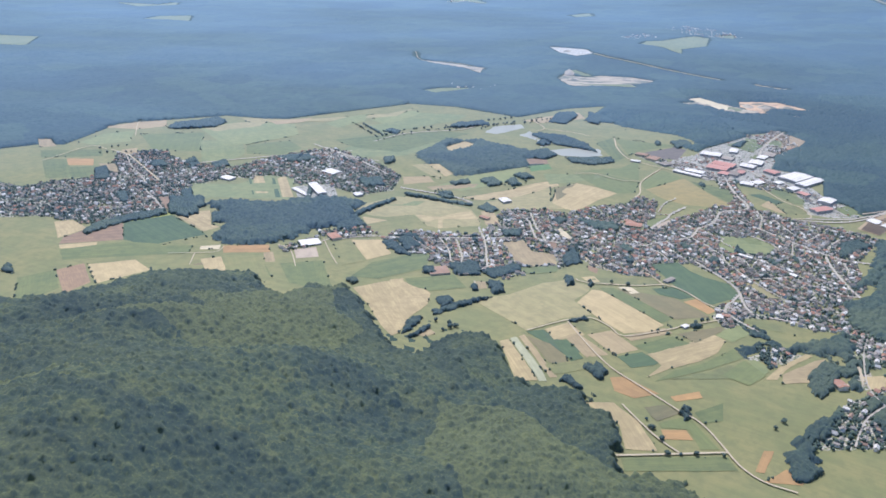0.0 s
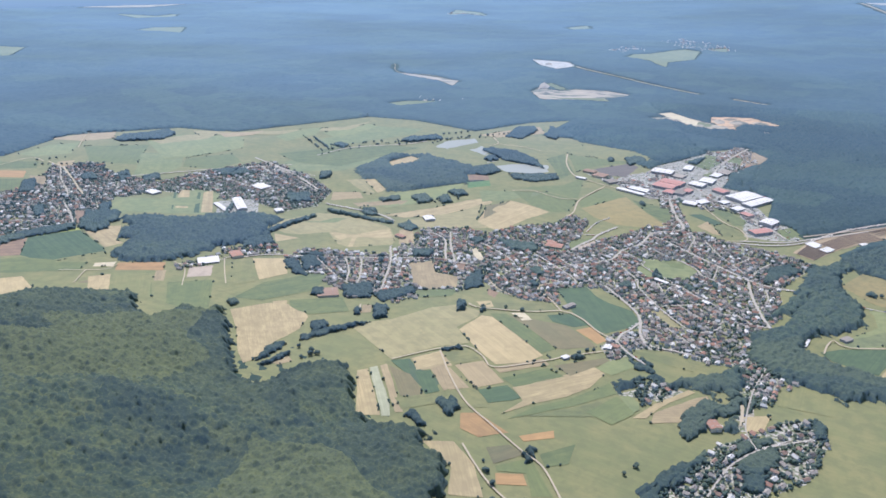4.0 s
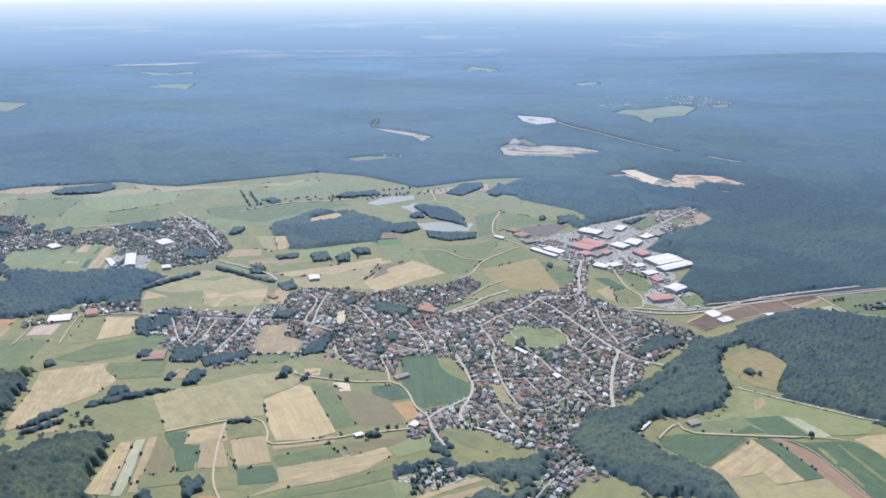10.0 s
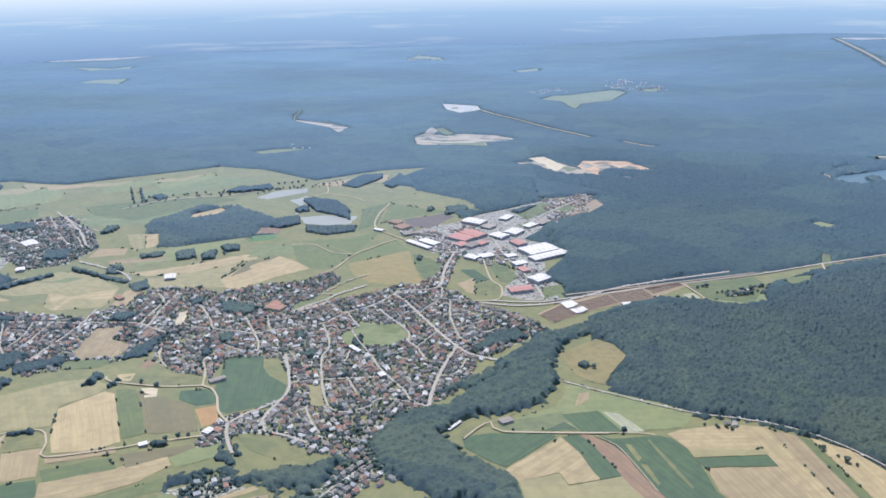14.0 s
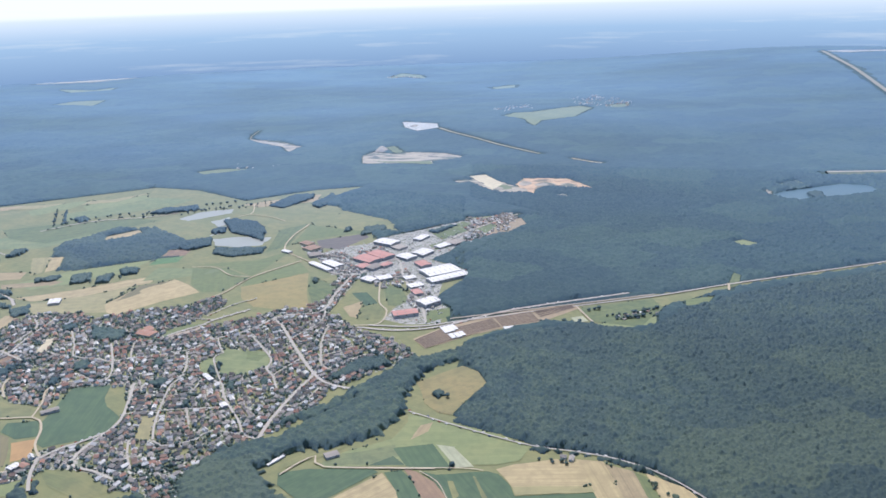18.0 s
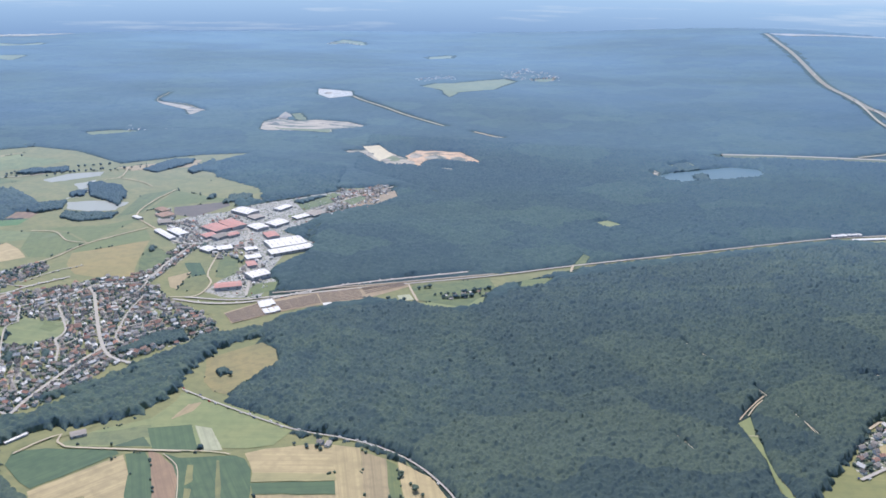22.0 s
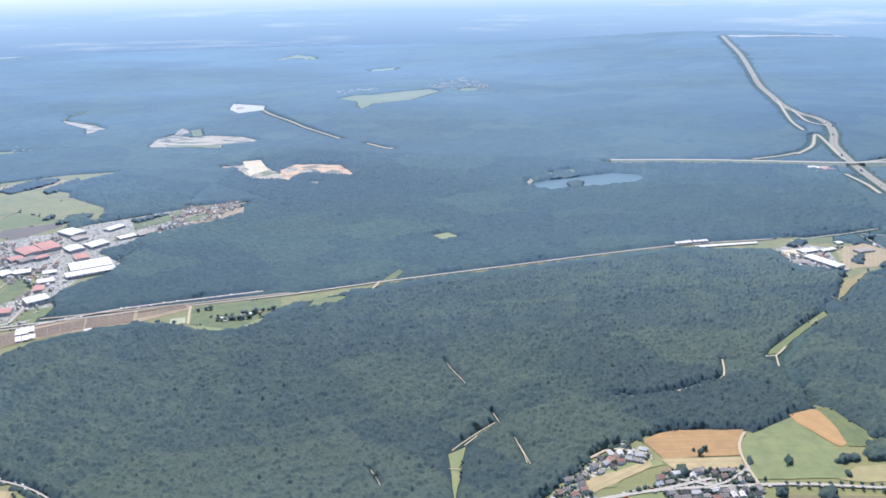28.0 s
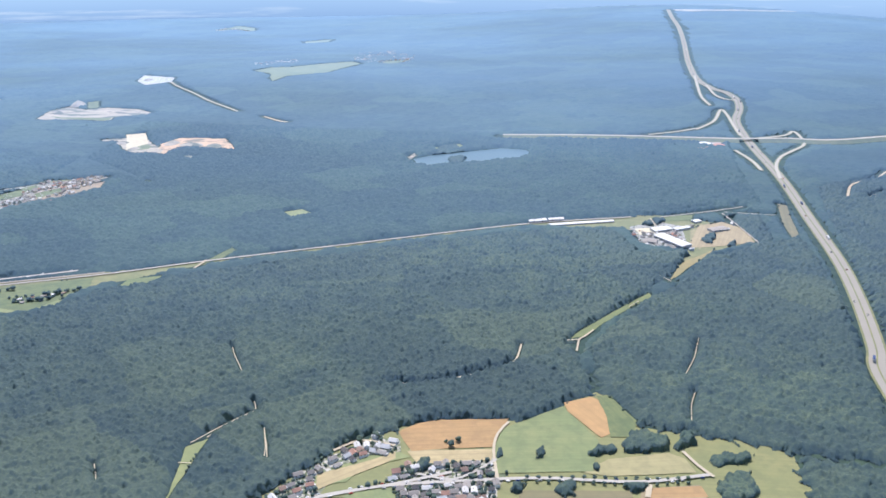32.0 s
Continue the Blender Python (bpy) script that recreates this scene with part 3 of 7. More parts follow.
field("ochre", [(539, 1352), (585, 1402), (599, 1331), (567, 1310), (537, 1294)])
field("ochre", [(575, 1369), (595, 1380), (600, 1326), (579, 1310)])
field("clay", [(-552, 1175), (-513, 1176), (-500, 1143), (-536, 1142)])
field("tan", [(-497, 1154), (-471, 1152), (-450, 1107), (-471, 1115)])
field("grass", [(-587, 1171), (-552, 1172), (-531, 1134), (-493, 1138), (-475, 1089), (-540, 1079)])
field("tan", [(-642, 1281), (-623, 1282), (-595, 1240), (-618, 1233)])
field("grass", [(-609, 1215), (-520, 1227), (-505, 1191), (-590, 1177)])
field("brightgrass", [(-571, 1264), (-551, 1319), (-511, 1345), (-493, 1276), (-540, 1252)])
field("tan", [(-570, 1362), (-528, 1402), (-481, 1420), (-466, 1377), (-509, 1353)])
field("tan", [(-490, 1228), (-469, 1238), (-458, 1205), (-483, 1201)])
field("grass", [(-492, 1321), (-392, 1339), (-369, 1223), (-446, 1236)])
field("brightgrass", [(-386, 1290), (-319, 1292), (-298, 1219), (-314, 1168), (-348, 1159)])
field("grass", [(-306, 1266), (-243, 1295), (-216, 1253), (-242, 1212), (-295, 1216)])
field("brightgrass", [(-340, 1370), (-288, 1411), (-260, 1329), (-313, 1292)])
field("meadow", [(-468, 1007), (-427, 1013), (-400, 967), (-413, 956), (-446, 976)])
field("rust", [(-364, 1010), (-339, 1011), (-323, 969), (-339, 962)])
field("lush", [(-375, 916), (-327, 942), (-274, 886), (-267, 876), (-320, 839), (-354, 857)])
field("rape", [(-375, 924), (-330, 950), (-325, 942), (-371, 915)])
field("rust", [(-407, 892), (-374, 911), (-354, 857), (-420, 842), (-424, 864)])
field("straw", [(-456, 913), (-436, 919), (-408, 892), (-426, 865), (-429, 860)])
field("straw", [(-419, 840), (-380, 849), (-376, 834), (-413, 829)])
field("straw", [(-328, 952), (-283, 959), (-270, 911), (-257, 902), (-272, 887), (-313, 931)])
field("grass", [(-412, 826), (-351, 851), (-271, 840), (-269, 816), (-396, 796)])
field("meadow", [(-315, 833), (-266, 872), (-256, 856), (-273, 844), (-304, 830)])
field("straw", [(-446, 895), (-433, 906), (-424, 895), (-433, 877)])
field("rust", [(-390, 768), (-369, 786), (-340, 731), (-354, 702)])
field("straw", [(-364, 783), (-319, 796), (-292, 765), (-333, 727)])
field("meadow", [(-314, 799), (-261, 813), (-234, 770), (-285, 765)])
field("brown", [(-256, 796), (-230, 799), (-225, 770), (-252, 775)])
field("grass", [(-228, 805), (-193, 815), (-165, 745), (-195, 768)])
field("grass", [(-420, 748), (-391, 768), (-365, 718), (-387, 670)])
field("brightgrass", [(-336, 1068), (-276, 1065), (-241, 1109), (-203, 1097), (-191, 1008), (-296, 1012), (-315, 983)])
field("straw", [(-262, 1105), (-248, 1106), (-222, 1018), (-239, 1018)])
field("lush", [(-266, 1095), (-262, 1095), (-243, 1024), (-245, 1024)])
field("lush", [(-234, 1096), (-230, 1096), (-206, 1014), (-213, 1014)])
field("straw", [(-226, 1096), (-216, 1107), (-190, 1017), (-204, 1014)])
field("concrete", [(-195, 1063), (-145, 1074), (-132, 1019), (-183, 1008)])
field("clay", [(-238, 840), (-188, 845), (-182, 821), (-232, 818)])
field("baresand", [(-262, 838), (-241, 843), (-239, 829), (-260, 828)])
field("tan", [(-189, 819), (-179, 822), (-171, 791), (-181, 791)])
field("sandyard", [(-158, 832), (-135, 840), (-128, 809), (-151, 803)])
field("grass", [(-165, 787), (-122, 798), (-98, 703), (-145, 728)])
field("meadow", [(-230, 810), (-191, 813), (-168, 746), (-204, 748)])
field("straw", [(-251, 798), (-231, 806), (-213, 758), (-231, 751)])
field("hay", [(-105, 968), (-92, 996), (-56, 1025), (-15, 1020), (40, 978), (51, 935), (48, 918), (0, 907), (-14, 916), (-31, 955), (-64, 945), (-81, 948)])
field("brightgrass", [(-88, 977), (-44, 1019), (-7, 1007), (-64, 965)])
field("straw", [(-29, 953), (2, 981), (40, 972), (50, 928), (0, 907), (-12, 926)])
field("tan", [(52, 970), (67, 977), (74, 928), (56, 922)])
field("straw", [(-94, 946), (-62, 933), (-86, 919)])
field("tan", [(-52, 1112), (-15, 1116), (-7, 1090), (-49, 1077)])
field("straw", [(-17, 1175), (-2, 1178), (19, 1130), (9, 1116)])
field("hay", [(-42, 1171), (-19, 1178), (6, 1114), (-3, 1103)])
field("brightgrass", [(-3, 1073), (40, 1120), (129, 1171), (111, 1117), (72, 1078), (28, 1053)])
field("tan", [(-18, 1068), (55, 1090), (47, 1068), (-9, 1054)])
field("straw", [(29, 1024), (87, 1055), (133, 1092), (165, 1107), (165, 1082), (98, 1027), (54, 1015)])
field("hay", [(57, 1007), (120, 1042), (152, 1077), (145, 1013), (159, 986), (80, 976)])
field("straw", [(146, 1009), (157, 1060), (190, 1096), (216, 1077), (239, 1052), (208, 1023), (174, 978), (160, 986)])
field("brightgrass", [(149, 1138), (209, 1137), (208, 1111), (189, 1100), (152, 1088)])
field("brown", [(157, 1071), (188, 1091), (173, 1051), (154, 1018)])
field("grass", [(196, 1135), (239, 1140), (281, 1105), (263, 1055), (242, 1053), (217, 1079)])
field("palegreen", [(225, 1138), (233, 1137), (220, 1095), (211, 1100)])
field("grass", [(202, 1153), (270, 1174), (301, 1213), (294, 1167), (281, 1110), (239, 1144)])
field("grass", [(268, 1205), (255, 1312), (287, 1344), (290, 1234)])
field("meadow", [(248, 1357), (331, 1406), (404, 1393), (421, 1338), (365, 1314), (291, 1351)])
field("grass", [(292, 1342), (365, 1311), (397, 1308), (320, 1271), (294, 1240)])
field("soil", [(323, 1260), (383, 1295), (394, 1278), (365, 1220), (336, 1228)])
field("grass", [(283, 1103), (327, 1165), (349, 1128), (293, 1078), (281, 1075)])
field("gold", [(282, 1071), (349, 1125), (364, 1063), (380, 1011), (344, 1004), (318, 1010), (295, 1036)])
field("grass", [(355, 1113), (397, 1077), (395, 1048), (382, 1019), (365, 1063)])
field("lush", [(418, 1057), (435, 1060), (454, 1026), (442, 1018)])
field("tan", [(418, 1013), (436, 1032), (440, 983), (431, 987)])
field("meadow", [(440, 1019), (465, 1013), (466, 982), (441, 979)])
field("grass", [(448, 1090), (472, 1074), (487, 1037), (477, 1018), (466, 1020)])
field("grass", [(512, 1005), (534, 1016), (537, 993), (514, 970)])
field("tan", [(147, 1459), (223, 1511), (260, 1531), (265, 1482), (180, 1443)])
field("brightgrass", [(-126, 1449), (-54, 1525), (-10, 1483), (-83, 1398)])
field("brightgrass", [(-151, 1252), (-111, 1320), (-3, 1345), (62, 1369), (16, 1331), (-29, 1243), (-64, 1214), (-131, 1209)])
field("rust", [(132, 1212), (161, 1219), (163, 1189), (134, 1183)])
field("turf", [(131, 1174), (163, 1186), (165, 1161), (133, 1147)])
field("straw", [(10, 1273), (40, 1308), (54, 1295), (45, 1265), (16, 1245)])
field("water", [(76, 1371), (95, 1412), (142, 1432), (148, 1406), (96, 1359)])
field("water", [(133, 1356), (154, 1382), (163, 1339), (158, 1322)])
field("water", [(160, 1329), (173, 1333), (174, 1289), (163, 1278)])
field("water", [(172, 1265), (211, 1277), (253, 1276), (253, 1238), (221, 1227), (187, 1235)])
field("lush", [(226, 803), (257, 812), (264, 788), (274, 773), (294, 756), (296, 732), (292, 716), (280, 715), (261, 702), (251, 708), (237, 741)])
field("brightgrass", [(317, 865), (330, 898), (374, 893), (382, 864), (364, 842), (327, 842)])
field("grass", [(352, 894), (374, 889), (370, 872), (357, 876)])
field("hay", [(311, 760), (322, 762), (334, 723), (324, 720)])
field("meadow", [(324, 719), (336, 720), (340, 707), (333, 701)])
field("meadow", [(278, 671), (304, 667), (327, 659), (338, 652), (323, 641), (294, 654)])
field("grass", [(252, 945), (285, 964), (286, 958), (253, 921)])
field("meadow", [(434, 848), (454, 868), (461, 877), (457, 858), (441, 839)])
field("tan", [(72, 862), (97, 870), (102, 835), (126, 827), (126, 796), (95, 786), (81, 802)])
field("meadow", [(104, 871), (120, 864), (127, 824), (106, 835)])
field("rust", [(123, 871), (134, 868), (131, 840), (124, 843)])
field("baresand", [(138, 909), (145, 915), (155, 880), (147, 872)])
field("hay", [(33, 691), (70, 709), (103, 740), (128, 750), (150, 735), (146, 721), (128, 696), (139, 664), (129, 659), (112, 654), (76, 626)])
field("straw", [(130, 691), (150, 726), (160, 723), (176, 694), (201, 649), (187, 635), (161, 627), (147, 651)])
field("grass", [(158, 731), (173, 733), (195, 698), (213, 663), (200, 653), (176, 694)])
field("brown", [(175, 730), (197, 723), (227, 713), (238, 696), (249, 673), (214, 663), (195, 698)])
field("baresand", [(177, 735), (190, 738), (196, 722), (187, 719)])
field("lush", [(211, 735), (234, 742), (248, 718), (233, 711), (215, 720)])
field("clay", [(234, 705), (249, 714), (260, 688), (250, 679), (240, 696)])
field("meadow", [(145, 744), (160, 760), (215, 762), (222, 747), (193, 741), (150, 739)])
field("straw", [(145, 759), (159, 763), (162, 748), (151, 745)])
field("rust", [(156, 780), (157, 796), (167, 785), (163, 771)])
field("straw", [(92, 629), (116, 645), (126, 620), (102, 609)])
field("darkmeadow", [(77, 624), (91, 628), (101, 610), (108, 608), (118, 590), (108, 576)])
field("tan", [(110, 610), (124, 617), (140, 586), (125, 581)])
field("meadow", [(120, 576), (140, 583), (153, 560), (136, 557)])
field("meadow", [(119, 642), (135, 652), (150, 634), (128, 623)])
field("tan", [(128, 621), (151, 632), (167, 598), (145, 587)])
field("lush", [(146, 584), (169, 594), (179, 577), (174, 573), (154, 566)])
field("straw", [(163, 553), (180, 573), (173, 591), (209, 613), (242, 635), (249, 625), (234, 601), (214, 584), (186, 569), (165, 554)])
field("grass", [(165, 605), (203, 627), (215, 615), (175, 592)])
field("brown", [(208, 632), (252, 653), (257, 648), (220, 617)])
field("tan", [(159, 622), (200, 643), (205, 633), (164, 613)])
field("brightgrass", [(243, 633), (254, 647), (276, 659), (280, 645), (254, 623)])
field("grass", [(188, 566), (215, 580), (250, 610), (254, 595), (219, 572), (168, 547)])
field("meadow", [(180, 552), (220, 570), (255, 591), (263, 572), (232, 559)])
field("clay", [(134, 550), (146, 552), (168, 530), (147, 522), (134, 531)])
field("clay", [(175, 527), (200, 537), (200, 528), (178, 521)])
field("clay", [(158, 485), (176, 486), (178, 475), (158, 474)])
field("clay", [(211, 445), (225, 468), (232, 468), (217, 444)])
field("clay", [(213, 435), (233, 449), (247, 443), (238, 434)])
field("tan", [(272, 557), (278, 572), (293, 583), (316, 599), (326, 603), (324, 593), (309, 578), (303, 564)])
field("straw", [(260, 562), (281, 585), (300, 600), (312, 610), (317, 607), (300, 594), (282, 578), (270, 563)])
field("grass", [(188, 508), (214, 523), (207, 500), (191, 495)])
field("grass", [(158, 492), (182, 503), (194, 466), (180, 465), (178, 487), (159, 487)])
field("straw", [(109, 513), (130, 515), (144, 493), (150, 461), (128, 461), (129, 488)])
field("brown", [(152, 511), (168, 516), (179, 507), (157, 494)])
field("grass", [(123, 452), (197, 459), (200, 445), (123, 438)])
field("meadow", [(396, 627), (443, 640), (416, 584), (378, 596)])
field("straw", [(346, 577), (368, 581), (355, 559), (341, 556)])
field("pale", [(61, 609), (67, 612), (82, 557), (84, 540), (78, 539)])
field("straw", [(52, 603), (60, 607), (77, 540), (60, 538)])
field("tan", [(69, 613), (74, 617), (87, 566), (93, 546), (87, 545)])
field("lush", [(76, 623), (90, 627), (94, 604), (91, 602)])
field("brown", [(75, 615), (94, 601), (103, 581), (106, 568), (89, 568)])
field("lush", [(97, 606), (109, 610), (118, 578), (107, 572)])
field("straw", [(94, 629), (115, 645), (121, 626), (104, 612), (98, 609)])
field("tan", [(109, 612), (121, 623), (129, 588), (121, 579)])
field("meadow", [(85, 565), (118, 575), (119, 561), (91, 550)])
field("straw", [(-82, 719), (-54, 737), (-38, 742), (-14, 722), (-7, 707), (-9, 679), (-25, 646), (-32, 610), (-38, 603), (-48, 624), (-64, 676)])
field("straw", [(-48, 743), (-35, 747), (-32, 728), (-44, 728)])
field("grass", [(-33, 748), (16, 759), (28, 723), (-8, 713), (-29, 730)])
field("straw", [(-99, 864), (-65, 866), (-51, 821), (-76, 801)])
field("meadow", [(-119, 858), (-101, 864), (-78, 797), (-100, 783)])
field("grass", [(-70, 794), (-24, 824), (-7, 819), (-14, 776), (-59, 745), (-88, 750)])
field("tan", [(38, 741), (47, 741), (48, 722), (38, 721)])
field("tan", [(-18, 608), (-8, 624), (-1, 613), (-10, 605)])
field("grass", [(84, 782), (128, 792), (121, 771), (90, 764)])
field("gold", [(524, 839), (561, 874), (576, 863), (585, 840), (571, 810), (560, 783), (549, 786), (536, 801), (530, 823)])
field("brightgrass", [(526, 782), (563, 770), (598, 756), (625, 741), (616, 719), (600, 713), (542, 708), (471, 700), (486, 721), (519, 743), (527, 769)])
field("meadow", [(444, 712), (464, 728), (487, 730), (469, 711), (463, 708), (445, 693)])
field("tan", [(538, 765), (547, 770), (545, 756), (533, 742)])
field("palegreen", [(471, 703), (486, 720), (523, 734), (528, 719), (503, 705)])
field("darkmeadow", [(508, 705), (524, 719), (534, 708)])
field("lush", [(522, 730), (551, 738), (567, 708), (561, 705), (537, 704)])
field("pale", [(554, 737), (567, 735), (584, 709), (571, 707)])
field("lush", [(446, 690), (466, 697), (512, 701), (517, 697), (480, 653), (469, 659), (450, 675)])
field("straw", [(480, 650), (499, 672), (520, 696), (533, 676), (541, 656), (545, 644), (523, 636), (517, 650), (489, 637)])
field("hay", [(489, 637), (517, 649), (523, 634), (561, 649), (574, 625), (596, 577), (513, 570), (493, 618)])
field("lush", [(521, 697), (533, 701), (541, 691), (556, 660), (561, 650), (545, 644), (540, 655), (533, 676)])
field("rust", [(534, 703), (544, 700), (558, 688), (567, 673), (573, 655), (582, 634), (612, 578), (600, 577), (567, 633), (556, 660), (541, 691)])
field("lush", [(546, 701), (558, 697), (594, 704), (602, 701), (610, 689), (617, 666), (621, 635), (656, 580), (615, 578), (582, 634), (573, 655), (567, 673), (558, 688)])
field("meadow", [(567, 690), (571, 690), (578, 671), (585, 642), (583, 640), (575, 664)])
field("meadow", [(584, 697), (586, 697), (596, 672), (607, 639), (605, 638), (594, 667)])
field("straw", [(600, 707), (612, 714), (642, 723), (661, 720), (665, 700), (665, 691), (612, 686), (607, 696)])
field("lush", [(614, 675), (670, 684), (675, 670), (619, 664)])
field("tan", [(620, 663), (675, 669), (687, 659), (715, 582), (660, 580), (623, 635)])
field("straw", [(656, 724), (676, 722), (710, 583), (695, 581)])
field("tan", [(677, 719), (696, 711), (723, 584), (709, 583)])
field("grass", [(696, 710), (704, 705), (732, 585), (723, 584)])
field("straw", [(704, 709), (729, 693), (744, 666), (757, 588), (733, 585)])
field("sand", [(276, 1792), (263, 1861), (281, 1895), (327, 1871), (364, 1890), (433, 1875), (474, 1842), (455, 1819), (413, 1805), (423, 1776), (361, 1785), (288, 1783)])
field("palegreen", [(287, 1819), (407, 1815), (421, 1775), (320, 1791)])
field("palegreen", [(298, 1941), (315, 1954), (345, 1889), (328, 1882)])
field("sandpink", [(588, 1599), (600, 1646), (677, 1646), (703, 1603), (722, 1566), (678, 1577), (645, 1581), (621, 1563), (619, 1536), (601, 1553)])
field("sand", [(502, 1631), (527, 1660), (569, 1613), (595, 1576), (612, 1543), (568, 1542), (540, 1569)])
field("palegreen", [(545, 1590), (555, 1612), (582, 1586), (583, 1563), (560, 1564)])
field("sand", [(479, 1628), (501, 1639), (508, 1623), (488, 1617)])
field("sand", [(654, 1529), (672, 1527), (676, 1513), (666, 1512)])
field("depot", [(304, 2161), (288, 2234), (379, 2192), (389, 2146), (342, 2114)])
field("lake", [(999, 1525), (1020, 1548), (1051, 1562), (1081, 1576), (1125, 1599), (1164, 1589), (1171, 1561), (1144, 1533), (1102, 1519), (1069, 1512), (1029, 1491), (1008, 1498)])
field("sand", [(990, 1537), (998, 1560), (1003, 1546), (996, 1517)])
field("brown", [(1458, 1327), (1467, 1319), (1457, 1271), (1447, 1212), (1437, 1200), (1442, 1253)])
field("concrete", [(1272, 1231), (1296, 1244), (1307, 1249), (1329, 1237), (1324, 1171), (1289, 1167), (1277, 1176)])
field("baresand", [(1277, 1224), (1303, 1231), (1302, 1211), (1280, 1205)])
field("hay", [(1335, 1219), (1353, 1246), (1351, 1195), (1334, 1162), (1326, 1169)])
field("grass", [(1361, 1208), (1385, 1222), (1388, 1190), (1355, 1179)])
field("tan", [(1348, 1239), (1377, 1254), (1394, 1231), (1395, 1187), (1353, 1172), (1323, 1167)])
field("grass", [(1302, 1267), (1351, 1278), (1343, 1257), (1302, 1250)])
field("grass", [(1191, 951), (1196, 961), (1218, 989), (1242, 1019), (1266, 1047), (1267, 1038), (1241, 1008), (1219, 981), (1203, 956)])
field("gold", [(1290, 1079), (1303, 1111), (1314, 1130), (1331, 1145), (1351, 1167), (1333, 1139), (1312, 1110), (1299, 1089)])
field("clay", [(1074, 812), (1085, 821), (1098, 826), (1137, 829), (1132, 815), (1131, 798), (1113, 796), (1082, 794), (1077, 802)])
field("hay", [(1082, 791), (1132, 794), (1131, 783), (1102, 780), (1084, 786)])
field("ochre", [(507, 931), (533, 961), (576, 992), (622, 1013), (666, 1031), (672, 1019), (633, 982), (595, 963), (561, 942), (522, 909)])
field("meadow", [(673, 1027), (745, 1050), (753, 1038), (682, 1005)])
field("pale", [(662, 993), (674, 998), (680, 985), (667, 979)])
field("brightgrass", [(687, 977), (749, 1000), (747, 980), (721, 969), (694, 971)])
field("hay", [(-354, 1442), (-251, 1440), (-164, 1469), (-94, 1497), (-49, 1545), (-81, 1477), (-206, 1428), (-338, 1415)])
field("brightgrass", [(-133, 1397), (-73, 1441), (-36, 1506), (49, 1494), (31, 1451), (-38, 1399), (-92, 1347)])
field("grass", [(-174, 1305), (-84, 1348), (-1, 1374), (50, 1361), (-4, 1306), (-64, 1238), (-135, 1261)])
field("brightgrass", [(-422, 1387), (-338, 1415), (-253, 1404), (-235, 1333), (-295, 1277), (-337, 1257)])
field("hay", [(-401, 1368), (-356, 1408), (-302, 1426), (-311, 1386), (-376, 1346)])
field("tan", [(-302, 1426), (-255, 1440), (-228, 1453), (-242, 1420), (-285, 1399)])
field("brightgrass", [(-201, 1414), (-170, 1464), (-133, 1491), (-135, 1432), (-177, 1383)])
# pale strip standing for a built-up far town, laid as sand
field("sand", [(1743, 3653), (1897, 3651), (2131, 3737), (2354, 3940), (2302, 3799), (2104, 3653), (1791, 3556), (1743, 3596)])
field("sandyard", [(258, 925), (283, 951), (285, 944), (262, 917)])
field("clay", [(1180, 853), (1199, 862), (1206, 856), (1223, 828), (1201, 812), (1182, 842)])
field("grass", [(1202, 863), (1211, 865), (1226, 833), (1223, 829), (1207, 857)])
field("grass", [(470, 1314), (505, 1343), (529, 1312), (497, 1267)])
field("grass", [(482, 1242), (498, 1257), (509, 1233), (495, 1222)])
field("ochre", [(544, 1309), (574, 1356), (602, 1382), (612, 1344), (585, 1306), (560, 1287)])
field("grass", [(535, 1318), (559, 1351), (570, 1338), (555, 1302)])
field("grass", [(501, 1328), (517, 1359), (532, 1350), (523, 1319)])
field("brightgrass", [(255, 591), (263, 593), (269, 583), (267, 574), (260, 567)])
field("grass", [(226, 564), (253, 591), (263, 568), (243, 550)])
field("brightgrass", [(1030, 759), (1043, 771), (1060, 783), (1076, 788), (1084, 783), (1067, 775), (1054, 767), (1050, 756), (1032, 751)])
field("hay", [(1203, 789), (1240, 798), (1249, 793), (1253, 779), (1203, 772), (1187, 774)])
field("brown", [(1150, 755), (1214, 759), (1210, 743), (1148, 737)])
field("tan", [(1219, 761), (1252, 767), (1254, 753), (1216, 749)])
field("hay", [(612, 686), (665, 691), (668, 684), (614, 676)])
field("grass", [(673, 1019), (751, 1052), (759, 1025), (730, 971), (685, 983)])
field("grass", [(786, 1050), (818, 1061), (810, 1044), (784, 1028)])
field("grass", [(839, 1092), (856, 1140), (862, 1132), (851, 1094)])
field("brightgrass", [(943, 784), (954, 794), (953, 780), (953, 756), (952, 738), (953, 716), (956, 705), (957, 694), (952, 694), (951, 705), (950, 717), (951, 738), (948, 756), (946, 769)])
field("brightgrass", [(878, 1263), (896, 1275), (913, 1258), (894, 1242)])
field("palegreen", [(-1283, 2386), (-1135, 2363), (-1099, 2210), (-1171, 2219)])
field("palegreen", [(459, 6057), (920, 6455), (877, 5787), (524, 5700)])
field("palegreen", [(1994, 6589), (2633, 7221), (2464, 6568), (1925, 6169)])
field("baresand", [(502, 1666), (530, 1680), (566, 1606), (550, 1559), (527, 1614)])
field("clay", [(1073, 810), (1092, 823), (1143, 830), (1139, 818), (1133, 797), (1108, 794), (1084, 789)])
field("grass", [(1203, 863), (1212, 865), (1225, 830), (1221, 814), (1207, 813), (1207, 836)])
field("brightgrass", [(1139, 818), (1179, 848), (1199, 809), (1193, 776), (1137, 770), (1133, 792)])
field("straw", [(1081, 789), (1133, 795), (1133, 783), (1089, 776)])
